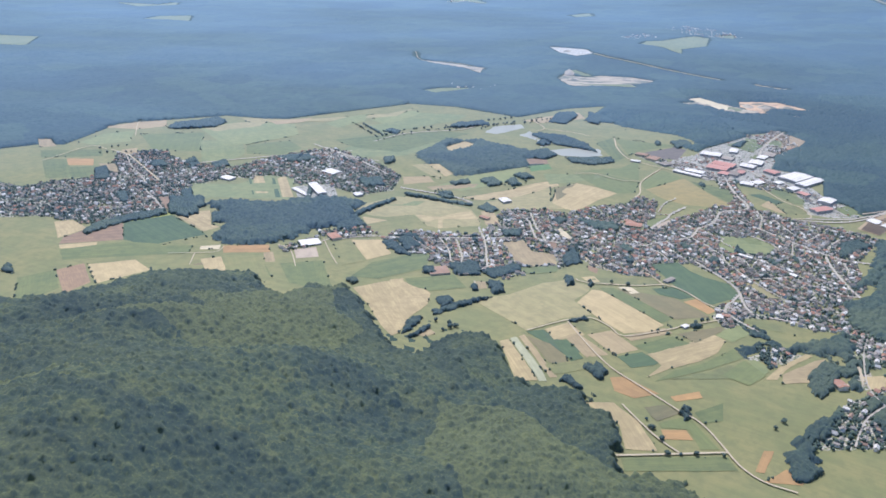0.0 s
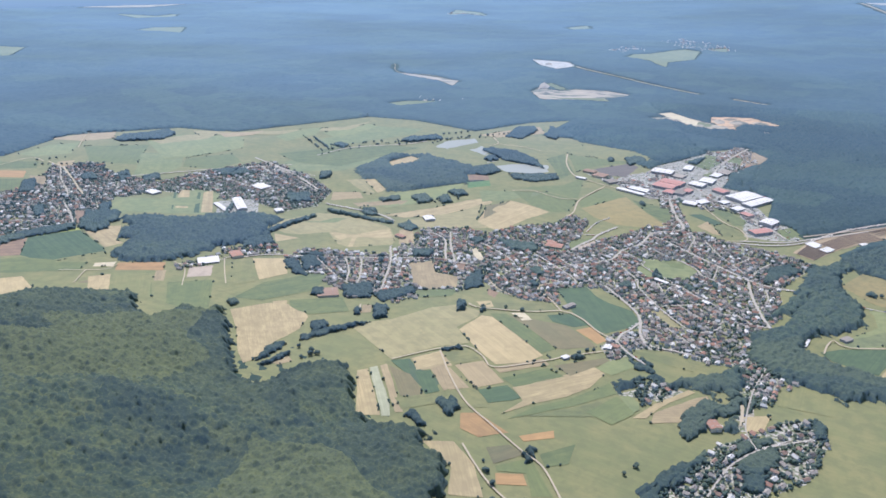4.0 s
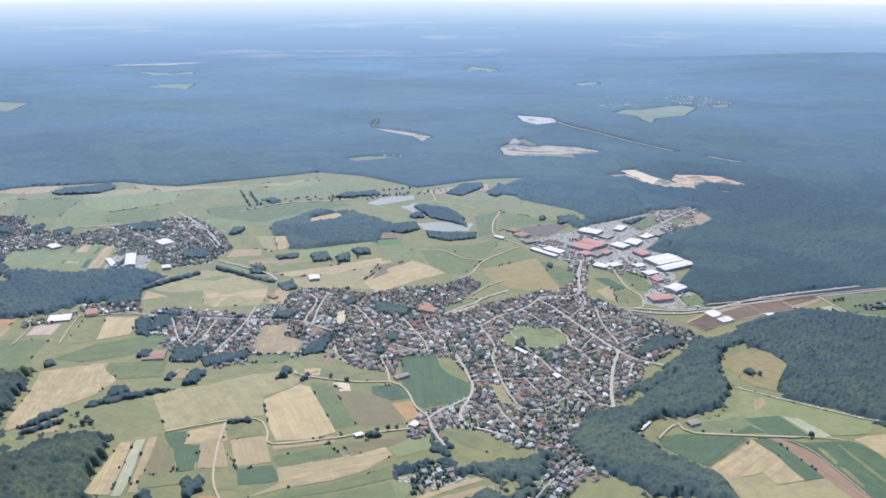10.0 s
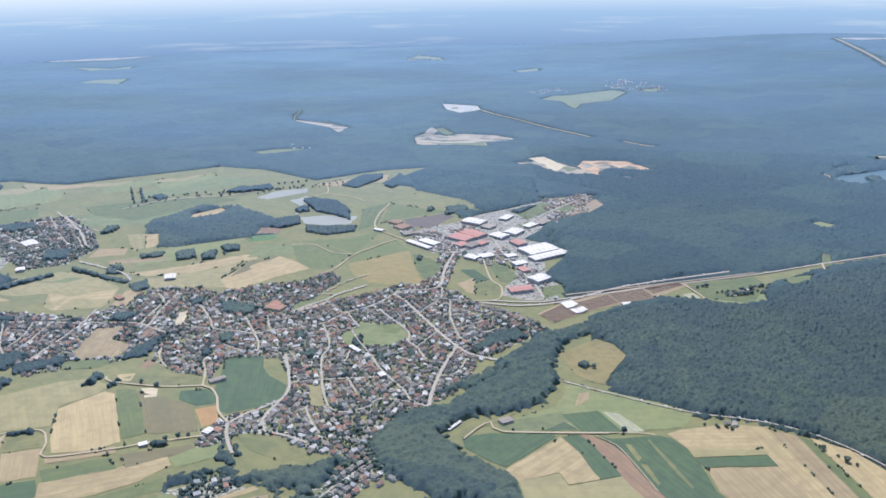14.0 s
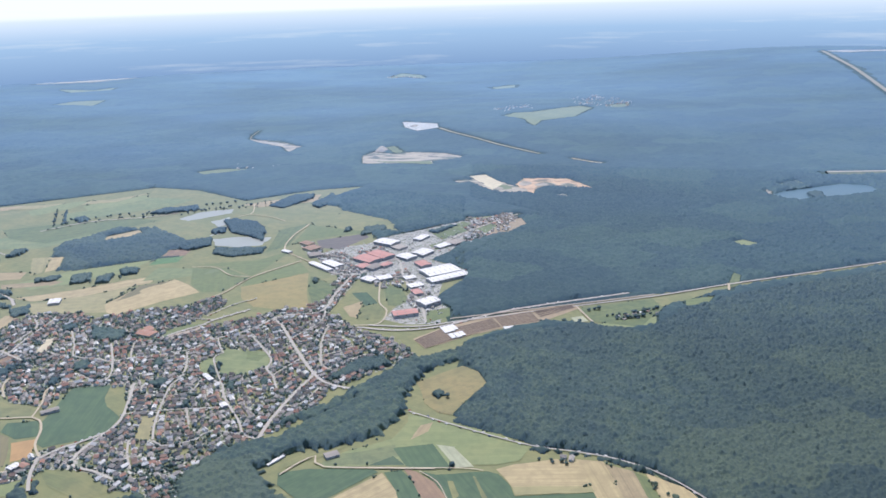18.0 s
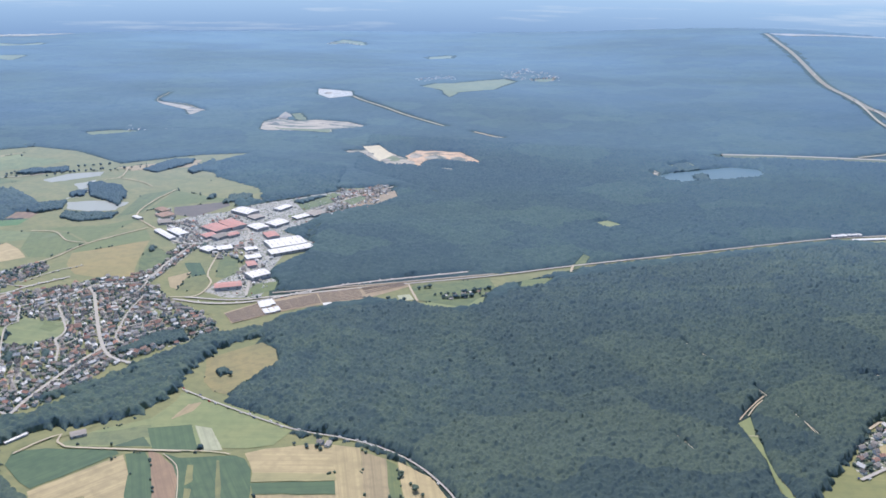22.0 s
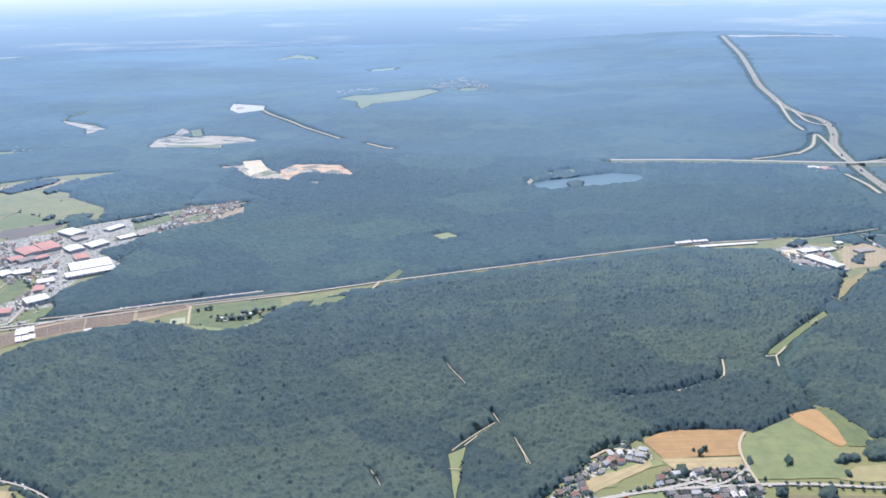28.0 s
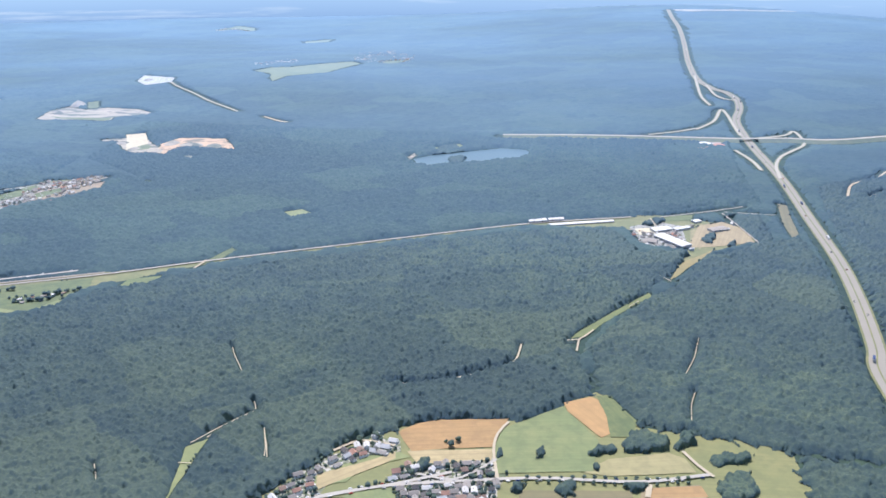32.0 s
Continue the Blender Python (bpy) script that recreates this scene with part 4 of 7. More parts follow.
field("straw", [(1031, 762), (1055, 775), (1074, 788), (1075, 781), (1051, 761), (1034, 747)])
field("meadow", [(1044, 747), (1078, 761), (1091, 758), (1080, 743), (1042, 741)])
field("clay", [(1223, 762), (1253, 766), (1255, 756), (1222, 753)])
field("brightgrass", [(1052, 746), (1076, 752), (1090, 721), (1074, 701), (1057, 699), (1048, 721)])
field("palegreen", [(539, 2271), (564, 2317), (614, 2332), (663, 2383), (737, 2456), (766, 2412), (714, 2262), (633, 2211), (616, 2149), (604, 2174), (591, 2229)])
field("palegreen", [(814, 2484), (879, 2538), (849, 2442), (819, 2431)])
field("palegreen", [(465, 3077), (540, 3136), (544, 3064), (479, 3025)])
field("palegreen", [(34, 3445), (51, 3658), (149, 3566), (189, 3432), (84, 3539)])
field("sand", [(-1609, 3697), (-1549, 3813), (-1300, 3660), (-1207, 3775), (-1081, 3897), (-1103, 3725), (-1229, 3535), (-1464, 3473)])
field("palegreen", [(-1245, 3260), (-1066, 3208), (-1023, 3294), (-1001, 3212), (-1118, 3145)])
field("palegreen", [(-981, 2789), (-952, 2870), (-854, 2893), (-824, 2755), (-897, 2780)])
field("palegreen", [(-34, 1713), (1, 1738), (67, 1742), (-11, 1689)])
field("sand", [(-49, 2064), (21, 2028), (100, 1969), (88, 1912), (58, 1968), (-19, 2028)])
field("palegreen", [(1025, 1599), (1061, 1624), (1069, 1600), (1037, 1569)])
field("sand", [(1439, 1657), (1467, 1650), (1462, 1622), (1434, 1629)])

road("gravel", 1.4, [(115, 646), (124, 606), (137, 566), (155, 539), (176, 510), (189, 495), (198, 466), (202, 450), (213, 435), (232, 426)])
road("asphalt", 3, [(470, 822), (446, 831), (429, 850), (409, 882), (386, 923), (365, 960), (352, 975)])
road("asphalt", 2.8, [(352, 975), (362, 986), (394, 995), (401, 1019), (400, 1047), (404, 1098), (407, 1120)])
road("asphalt", 2.2, [(352, 975), (341, 952), (328, 935), (312, 922), (294, 892), (269, 877), (247, 870), (233, 860), (214, 866)])
road("asphalt", 2.6, [(430, 847), (422, 805), (417, 761), (417, 733)])
road("asphalt", 1.6, [(417, 733), (403, 739), (393, 758), (376, 782), (363, 803), (352, 825), (333, 829)])
road("asphalt", 1.7, [(347, 926), (368, 897), (382, 875), (384, 855), (393, 843), (405, 818)])
road("asphalt", 2.2, [(276, 817), (289, 780), (297, 753), (297, 732), (292, 706), (293, 688), (298, 680), (315, 676), (334, 668)])
road("asphalt", 1.5, [(294, 888), (304, 865), (313, 833), (310, 817), (320, 773), (329, 743), (337, 724)])
road("asphalt", 1.5, [(319, 721), (327, 703), (334, 691), (340, 682)])
road("asphalt", 1.4, [(415, 963), (418, 922), (426, 887), (432, 867), (440, 859)])
road("asphalt", 1.3, [(296, 761), (321, 770), (352, 777), (375, 782)])
road("asphalt", 1.3, [(341, 777), (346, 767), (355, 749)])
road("asphalt", 1.3, [(370, 729), (360, 721), (347, 716), (338, 722)])
road("asphalt", 1.3, [(370, 729), (376, 742), (403, 739)])
road("asphalt", 1.3, [(312, 922), (325, 896), (331, 887)])
road("asphalt", 1.3, [(386, 923), (393, 942), (404, 967), (403, 996)])
road("asphalt", 1.3, [(453, 911), (437, 895), (426, 887)])
road("asphalt", 1.3, [(440, 859), (454, 879), (470, 894)])
road("asphalt", 1.2, [(409, 882), (402, 864), (393, 843)])
road("asphalt", 1.2, [(441, 822), (437, 801), (430, 789), (421, 788)])
road("asphalt", 1.2, [(333, 829), (332, 804), (316, 796)])
road("asphalt", 1.2, [(352, 825), (326, 875), (331, 887)])
road("gravel", 1.8, [(268, 687), (254, 704), (244, 728), (234, 742), (225, 746), (193, 740), (147, 744), (138, 753)])
road("asphalt", 2.2, [(267, 687), (272, 671), (278, 658), (285, 646)])
road("asphalt", 2, [(268, 687), (276, 704), (283, 711), (297, 731)])
road("gravel", 1.5, [(225, 746), (218, 771), (207, 796), (211, 810), (229, 818)])
road("asphalt", 2.6, [(253, 918), (268, 939), (283, 956), (290, 970), (318, 1001)])
road("asphalt", 1.5, [(245, 981), (266, 972), (290, 970)])
road("asphalt", 1.3, [(314, 1034), (296, 1017), (282, 990), (277, 979)])
road("gravel", 1.9, [(327, 1170), (305, 1139), (282, 1101), (270, 1053), (259, 1036)])
road("gravel", 1.6, [(281, 1107), (255, 1111), (224, 1140), (194, 1140)])
road("asphalt", 2, [(112, 874), (110, 901), (108, 939), (92, 962)])
road("asphalt", 1.6, [(152, 931), (177, 893), (190, 869), (214, 866)])
road("asphalt", 1.6, [(210, 902), (232, 863), (245, 836), (248, 821)])
road("asphalt", 1.3, [(190, 869), (172, 872), (151, 882)])
road("asphalt", 1.3, [(248, 821), (233, 821), (213, 832)])
road("asphalt", 1.3, [(232, 908), (239, 886), (247, 870)])
road("asphalt", 1.5, [(20, 870), (25, 818), (24, 789)])
road("asphalt", 1.8, [(47, 912), (52, 862), (51, 782)])
road("asphalt", 1.8, [(114, 965), (116, 914), (122, 869)])
road("asphalt", 2, [(-116, 864), (-80, 876), (-29, 873), (46, 875), (103, 878), (122, 869), (146, 856)])
road("asphalt", 1.3, [(-29, 869), (-5, 826), (7, 807), (24, 789)])
road("asphalt", 1.3, [(2, 870), (11, 835), (13, 801)])
road("gravel", 1.6, [(158, 819), (165, 798), (180, 778)])
road("gravel", 1.4, [(37, 730), (36, 741)])
road("gravel", 1.4, [(77, 625), (114, 649), (137, 656), (151, 638), (160, 621), (202, 639), (219, 649), (249, 663), (260, 669)])
road("verge", 15, [(1722, 3641), (1691, 3383), (1669, 3120), (1631, 2826), (1578, 2491), (1527, 2162), (1533, 2042), (1554, 1997), (1561, 1946), (1550, 1877), (1525, 1797), (1514, 1708), (1506, 1609), (1496, 1441), (1476, 1268), (1461, 1138), (1444, 1044), (1422, 951), (1408, 905), (1398, 800)])
road("motorway", 11.5, [(1722, 3641), (1691, 3383), (1669, 3120), (1631, 2826), (1578, 2491), (1527, 2162), (1533, 2042), (1554, 1997), (1561, 1946), (1550, 1877), (1525, 1797), (1514, 1708), (1506, 1609), (1496, 1441), (1476, 1268), (1461, 1138), (1444, 1044), (1422, 951), (1408, 905), (1398, 800)])
road("verge", 1.2, [(1722, 3641), (1691, 3383), (1669, 3120), (1631, 2826), (1578, 2491), (1527, 2162), (1533, 2042), (1554, 1997), (1561, 1946), (1550, 1877), (1525, 1797), (1514, 1708), (1506, 1609), (1496, 1441), (1476, 1268), (1461, 1138), (1444, 1044), (1422, 951), (1408, 905), (1398, 800)])
road("verge", 7, [(1529, 2178), (1510, 2047), (1501, 1964), (1504, 1902)])
road("slip", 4, [(1529, 2178), (1510, 2047), (1501, 1964), (1504, 1902)])
road("verge", 7, [(1530, 2063), (1529, 1982), (1541, 1949), (1560, 1938)])
road("slip", 4, [(1530, 2063), (1529, 1982), (1541, 1949), (1560, 1938)])
road("verge", 7, [(1445, 1733), (1486, 1791), (1516, 1871), (1518, 1824), (1511, 1746), (1507, 1693)])
road("slip", 4, [(1445, 1733), (1486, 1791), (1516, 1871), (1518, 1824), (1511, 1746), (1507, 1693)])
road("verge", 7, [(1362, 1696), (1413, 1719), (1447, 1741)])
road("slip", 4, [(1362, 1696), (1413, 1719), (1447, 1741)])
road("verge", 7, [(1516, 1671), (1576, 1696), (1598, 1724), (1596, 1672), (1585, 1632), (1553, 1590), (1530, 1558), (1509, 1508), (1495, 1442)])
road("slip", 4, [(1516, 1671), (1576, 1696), (1598, 1724), (1596, 1672), (1585, 1632), (1553, 1590), (1530, 1558), (1509, 1508), (1495, 1442)])
road("verge", 7, [(1475, 1596), (1483, 1537), (1482, 1481)])
road("slip", 4, [(1475, 1596), (1483, 1537), (1482, 1481)])
road("gravel", 1.6, [(1188, 947), (1197, 949), (1206, 961), (1210, 967)])
road("gravel", 1.4, [(1197, 949), (1194, 929)])
road("gravel", 0.7, [(1244, 1014), (1254, 1027)])
road("gravel", 0.8, [(1281, 1089), (1290, 1074)])
road("gravel", 1.5, [(1152, 938), (1149, 917), (1144, 905), (1128, 894), (1106, 882), (1081, 873), (1059, 869)])
road("gravel", 0.6, [(987, 805), (990, 796), (993, 787), (995, 777)])
road("gravel", 0.6, [(970, 840), (976, 825)])
road("gravel", 1.0, [(953, 795), (962, 810), (970, 820)])
road("verge", 6.5, [(391, 2139), (426, 2091), (485, 2025), (535, 1963), (594, 1900), (629, 1863)])
road("slip", 3.4, [(391, 2139), (426, 2091), (485, 2025), (535, 1963), (594, 1900), (629, 1863)])
road("gravel", 5, [(692, 1819), (735, 1780), (748, 1777)])
road("asphalt", 2.4, [(514, 974), (503, 1020), (482, 1075), (465, 1126), (454, 1171), (439, 1194)])
road("asphalt", 1.6, [(-392, 1039), (-365, 999), (-341, 958)])
road("asphalt", 1.4, [(-475, 1204), (-442, 1137), (-415, 1096), (-400, 1067)])
road("asphalt", 1.4, [(-487, 1064), (-455, 1077), (-430, 1090), (-415, 1096), (-384, 1092), (-350, 1105), (-323, 1119)])
road("asphalt", 1.4, [(-509, 1017), (-456, 997), (-432, 1024), (-427, 1066)])
road("asphalt", 1.4, [(-469, 965), (-430, 956), (-400, 967), (-368, 978)])
road("asphalt", 1.6, [(-178, 1257), (-137, 1214), (-90, 1185)])
road("asphalt", 1.4, [(-196, 1249), (-153, 1190)])
road("asphalt", 1.4, [(-105, 1157), (-73, 1111)])
road("asphalt", 1.4, [(-283, 1147), (-249, 1171), (-214, 1163), (-166, 1124), (-130, 1099)])
road("asphalt", 1.4, [(-216, 1172), (-201, 1222), (-167, 1223), (-129, 1194)])
road("asphalt", 1.4, [(-142, 1174), (-113, 1139), (-85, 1113)])
road("gravel", 3, [(1550, 1358), (1573, 1410), (1595, 1432), (1617, 1444), (1646, 1483)])
road("gravel", 2.5, [(1550, 1358), (1569, 1355), (1606, 1386)])
road("gravel", 0.6, [(929, 918), (935, 905), (944, 889), (948, 881)])
road("gravel", 0.6, [(986, 808), (990, 797), (993, 789), (997, 776)])
road("gravel", 0.6, [(1291, 958), (1285, 938), (1280, 922), (1269, 897)])
road("gravel", 0.6, [(1271, 872), (1265, 855), (1261, 833)])
road("gravel", 0.5, [(895, 762), (901, 752), (905, 744)])
road("gravel", 1.1, [(-130, 865), (-119, 827), (-106, 787)])
road("gravel", 1.1, [(-179, 846), (-161, 826), (-147, 777)])
road("gravel", 1.1, [(-290, 814), (-243, 818), (-236, 835)])
road("gravel", 1.1, [(-257, 779), (-262, 816)])
road("asphalt", 1.4, [(-176, 840), (-145, 842), (-128, 860), (-108, 881), (-72, 879)])
road("gravel", 1.5, [(349, 589), (343, 574), (339, 563)])
road("asphalt", 1.5, [(1311, 1266), (1339, 1277), (1375, 1292), (1414, 1311)])
road("asphalt", 1.6, [(1387, 1289), (1411, 1285), (1442, 1280)])
road("asphalt", 1.3, [(1384, 1284), (1391, 1240), (1398, 1185)])
road("gravel", 1.6, [(1299, 1262), (1304, 1208), (1310, 1166)])
road("gravel", 0.7, [(546, 700), (560, 688), (568, 671), (575, 652), (582, 632)])
road("gravel", 0.7, [(945, 767), (953, 767)])
road("gravel", 1.7, [(119, 453), (152, 457), (199, 463)])
road("gravel", 1.4, [(136, 513), (145, 491), (154, 473), (164, 460)])
road("gravel", 1.5, [(-581, 1160), (-544, 1242), (-512, 1227)])
road("gravel", 1.4, [(-497, 1310), (-519, 1383), (-522, 1410)])
road("asphalt", 3, [(-368, 1158), (-338, 1168), (-249, 1205), (-136, 1240)])
road("gravel", 2, [(291, 1342), (284, 1283), (290, 1220), (322, 1182), (352, 1156)])
road("asphalt", 3.3, [(352, 1156), (380, 1124), (412, 1117)])
road("asphalt", 2.8, [(412, 1117), (435, 1168), (476, 1199), (519, 1288), (563, 1356), (597, 1401)])
road("gravel", 1.8, [(443, 1099), (455, 1029), (468, 1003), (466, 968), (440, 961)])
road("asphalt", 3.1, [(446, 957), (487, 951), (532, 964), (604, 1013), (728, 1067)])
road("asphalt", 2.7, [(-53, 1062), (17, 1027), (43, 1000)])
road("asphalt", 2.7, [(-201, 1276), (-125, 1194), (-73, 1120)])
road("gravel", 1.8, [(167, 1460), (181, 1404), (166, 1383)])
road("gravel", 1.5, [(181, 1397), (221, 1381), (250, 1357)])
road("asphalt", 2.5, [(-108, 1297), (-60, 1350), (26, 1381), (60, 1405)])
road("gravel", 2.2, [(-504, 1225), (-463, 1190), (-383, 1075)])
road("gravel", 0.9, [(480, 700), (529, 703), (578, 706), (591, 704)])
road("asphalt", 1.2, [(525, 786), (565, 766), (621, 741), (659, 733), (689, 724), (716, 707), (738, 683), (752, 660)])
road("asphalt", 2.6, [(456, 963), (507, 962), (551, 979), (655, 1020), (756, 1059), (839, 1098), (962, 1151), (1155, 1232), (1279, 1265)])
road("rail", 2.6, [(538, 984), (654, 1026), (756, 1064)])
road("gravel", 2.2, [(669, 1025), (675, 1006), (684, 981)])
road("gravel", 2.5, [(838, 1080), (842, 1102)])
road("gravel", 0.9, [(973, 827), (964, 816), (954, 802), (945, 788)])
road("gravel", 1.8, [(1143, 826), (1136, 811), (1134, 792), (1137, 764)])
road("asphalt", 2.3, [(1036, 740), (1072, 753), (1111, 760), (1137, 764), (1169, 767), (1218, 767), (1261, 777)])
road("gravel", 2.1, [(1249, 800), (1255, 786), (1262, 775)])
road("asphalt", 1.7, [(1090, 766), (1111, 762), (1127, 774), (1136, 784)])
road("gravel", 2, [(1036, 786), (1051, 798), (1073, 794)])
road("gravel", 3.1, [(1224, 765), (1221, 753)])
road("asphalt", 1.3, [(371, 549), (342, 533), (316, 511), (293, 478)])
road("asphalt", 1.2, [(388, 552), (361, 542), (342, 533)])
road("gravel", 2.2, [(349, 592), (342, 568)])
road("asphalt", 0.9, [(387, 654), (362, 610), (342, 560), (342, 533)])
road("gravel", 1.2, [(-68, 2182), (-49, 2068), (31, 2030), (101, 1953)])
road("asphalt", 2.1, [(1006, 721), (1037, 741), (1077, 755), (1110, 769)])
road("gravel", 1.5, [(448, 687), (457, 703), (467, 714), (469, 705), (477, 700), (524, 702), (557, 704)])
embanked_road(4.5, 7, [(1128, 1675), (1178, 1676), (1233, 1677), (1322, 1673), (1409, 1665), (1494, 1658), (1564, 1662), (1637, 1655), (1745, 1690)])

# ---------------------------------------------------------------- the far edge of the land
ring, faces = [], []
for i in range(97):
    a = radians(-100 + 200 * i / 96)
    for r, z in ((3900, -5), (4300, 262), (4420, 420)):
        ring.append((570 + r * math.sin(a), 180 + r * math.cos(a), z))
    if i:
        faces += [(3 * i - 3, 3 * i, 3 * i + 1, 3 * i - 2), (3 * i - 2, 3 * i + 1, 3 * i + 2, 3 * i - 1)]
# the ring glows; haze is painted on it, paler upwards into pale sky
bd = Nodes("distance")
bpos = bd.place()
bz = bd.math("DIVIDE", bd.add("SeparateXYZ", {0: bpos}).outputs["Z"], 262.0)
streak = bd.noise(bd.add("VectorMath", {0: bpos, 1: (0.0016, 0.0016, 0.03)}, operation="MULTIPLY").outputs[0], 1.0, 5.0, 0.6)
bcol = bd.ramp(bz, (0.0, FAR_HAZE_LOW), (0.55, FAR_HAZE_MID), (0.93, FAR_HAZE_TOP), (1.0, (0.70, 0.79, 0.87)))
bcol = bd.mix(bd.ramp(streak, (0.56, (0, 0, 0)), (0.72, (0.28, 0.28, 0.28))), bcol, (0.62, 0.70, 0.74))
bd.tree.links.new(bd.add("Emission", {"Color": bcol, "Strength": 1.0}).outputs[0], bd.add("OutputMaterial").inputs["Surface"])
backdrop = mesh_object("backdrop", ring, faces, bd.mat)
tagged(backdrop, "glowing backdrop of distant wooded country, with painted haze paling upwards", "backdrop", kind="structure")

# ---------------------------------------------------------------- trees
rng = np.random.default_rng(7)


def coarse_shape(seed):
    bm = bmesh.new()
    bmesh.ops.create_icosphere(bm, subdivisions=1, radius=1.0)
    for v in bm.verts:
        v.co *= 1 + 0.55 * noise.noise(v.co * 2.1 + Vector((seed * 5.7, 1, 0)))
    bmesh.ops.delete(bm, geom=[f for f in bm.faces if f.calc_center_median().z < -0.3], context="FACES")
    bmesh.ops.delete(bm, geom=[v for v in bm.verts if not v.link_faces], context="VERTS")
    bm.verts.index_update()
    vs = np.array([v.co[:] for v in bm.verts])
    fs = np.array([[v.index for v in f.verts] for f in bm.faces])
    bm.free()
    return vs, fs


COARSE = [coarse_shape(s) for s in range(6)]


def canopy(name, x, y, radius, shapes, material, rise=1.25, flat=1.0, relief=0.0):
    """Many crowns in one mesh: radius in metres for each place; the crown's middle stands rise radii up."""
    verts, faces, base = [], [], 0
    pick = rng.integers(0, len(shapes), len(x))
    turn = rng.uniform(0, 2 * math.pi, len(x))
    tall = rng.uniform(0.85, 1.35, len(x))
    ground_z = height(x, y) + relief * (np.sin(x * 0.047 + 1.3 * np.sin(y * 0.031)) * np.cos(y * 0.053 + np.sin(x * 0.022)) - 0.6)
    for k, (vs, fs) in enumerate(shapes):
        m = np.nonzero(pick == k)[0]
        if not len(m):
            continue
        c, s, r = np.cos(turn[m])[:, None], np.sin(turn[m])[:, None], radius[m][:, None]
        px = x[m][:, None] + r * (c * vs[:, 0] - s * vs[:, 1])
        py = y[m][:, None] + r * (s * vs[:, 0] + c * vs[:, 1])
        pz = ground_z[m][:, None] + r * flat * tall[m][:, None] * (rise + vs[:, 2])
        verts.append(np.stack([px, py, pz], -1).reshape(-1, 3))
        faces.append((fs[None] + (base + np.arange(len(m)) * len(vs))[:, None, None]).reshape(-1, 3))
        base += len(m) * len(vs)
    if not verts:
        return None
    v, f = np.concatenate(verts), np.concatenate(faces)
    me = bpy.data.meshes.new(name)
    me.vertices.add(len(v))
    me.vertices.foreach_set("co", v.ravel())
    me.loops.add(f.size)
    me.loops.foreach_set("vertex_index", f.ravel().astype(np.int32))
    me.polygons.add(len(f))
    me.polygons.foreach_set("loop_start", np.arange(0, f.size, 3, dtype=np.int32))
    me.update(calc_edges=True)
    me.shade_smooth()
    me.materials.append(material)
    return new(name, me)


def scatter(poly, step):
    px, py = np.array(poly, float).T
    xs, ys = np.meshgrid(np.arange(px.min(), px.max(), step), np.arange(py.min(), py.max(), step))
    xs = (xs + (np.arange(len(xs)) % 2)[:, None] * step / 2 + rng.uniform(-0.42, 0.42, xs.shape) * step).ravel()
    ys = (ys + rng.uniform(-0.42, 0.42, ys.shape) * step).ravel()
    keep = inside(poly, xs, ys)
    return xs[keep], ys[keep]


def clear_of(x, y, fields=True, margin=2.2, skip=("openland",)):
    """Which places are free of roads, and of fields if asked."""
    free = np.ones(len(x), bool)
    for width, line, kind in ROADS:
        (x0, y0), (x1, y1) = np.min(line, 0) - 15, np.max(line, 0) + 15
        m = np.nonzero(free & (x > x0) & (x < x1) & (y > y0) & (y < y1))[0]
        if len(m):
            free[m] = off_line(line[::2] + line[-1:], x[m], y[m])[0] > width / 2 + margin
    if fields:
        for kind, poly in FIELDS:
            if kind in skip:
                continue
            if kind in ("water", "lake", "sandpink", "sand"):
                cx, cy = np.mean(poly, 0)
                poly = [(cx + 1.0 * (px - cx), cy + 1.08 * (py - cy) - 2) for px, py in poly]
            (x0, y0), (x1, y1) = np.min(poly, 0), np.max(poly, 0)
            m = np.nonzero(free & (x > x0) & (x < x1) & (y > y0) & (y < y1))[0]
            if len(m):
                free[m] = ~inside(poly, x[m], y[m])
    return free


WOOD = {
    "hill": (4.2, 1.0, 7.5, "oak", "dense broadleaf forest on the hill, sunlit mixed greens"),
    "copse": (3.4, 1.2, 7.0, "deep", "dark green copse among fields"),
    "pondwood": (3.6, 1.4, 6.5, "deep", "dark green wood beside the ponds"),
    "stream": (3.8, 1.0, 6.5, "light", "dense broadleaf wood along the stream below the town"),
    "hamletwood": (3.8, 1.0, 6.0, "light", "belt of broadleaf trees round the hamlet"),
    "south": (3.1, 0.92, 6.2, "deep", "wide mixed forest with small pointed dark green crowns"),
    "east": (3.2, 1.1, 6.2, "deep", "mixed forest along the motorway"),
    "hedge": (2.6, 0.75, 4.4, "light", "dense hedge and clump of broadleaf trees"),
    "north": (3.6, 1.6, 6.0, "blue", "dark pine forest beyond the railway"),
}
WOODS = []


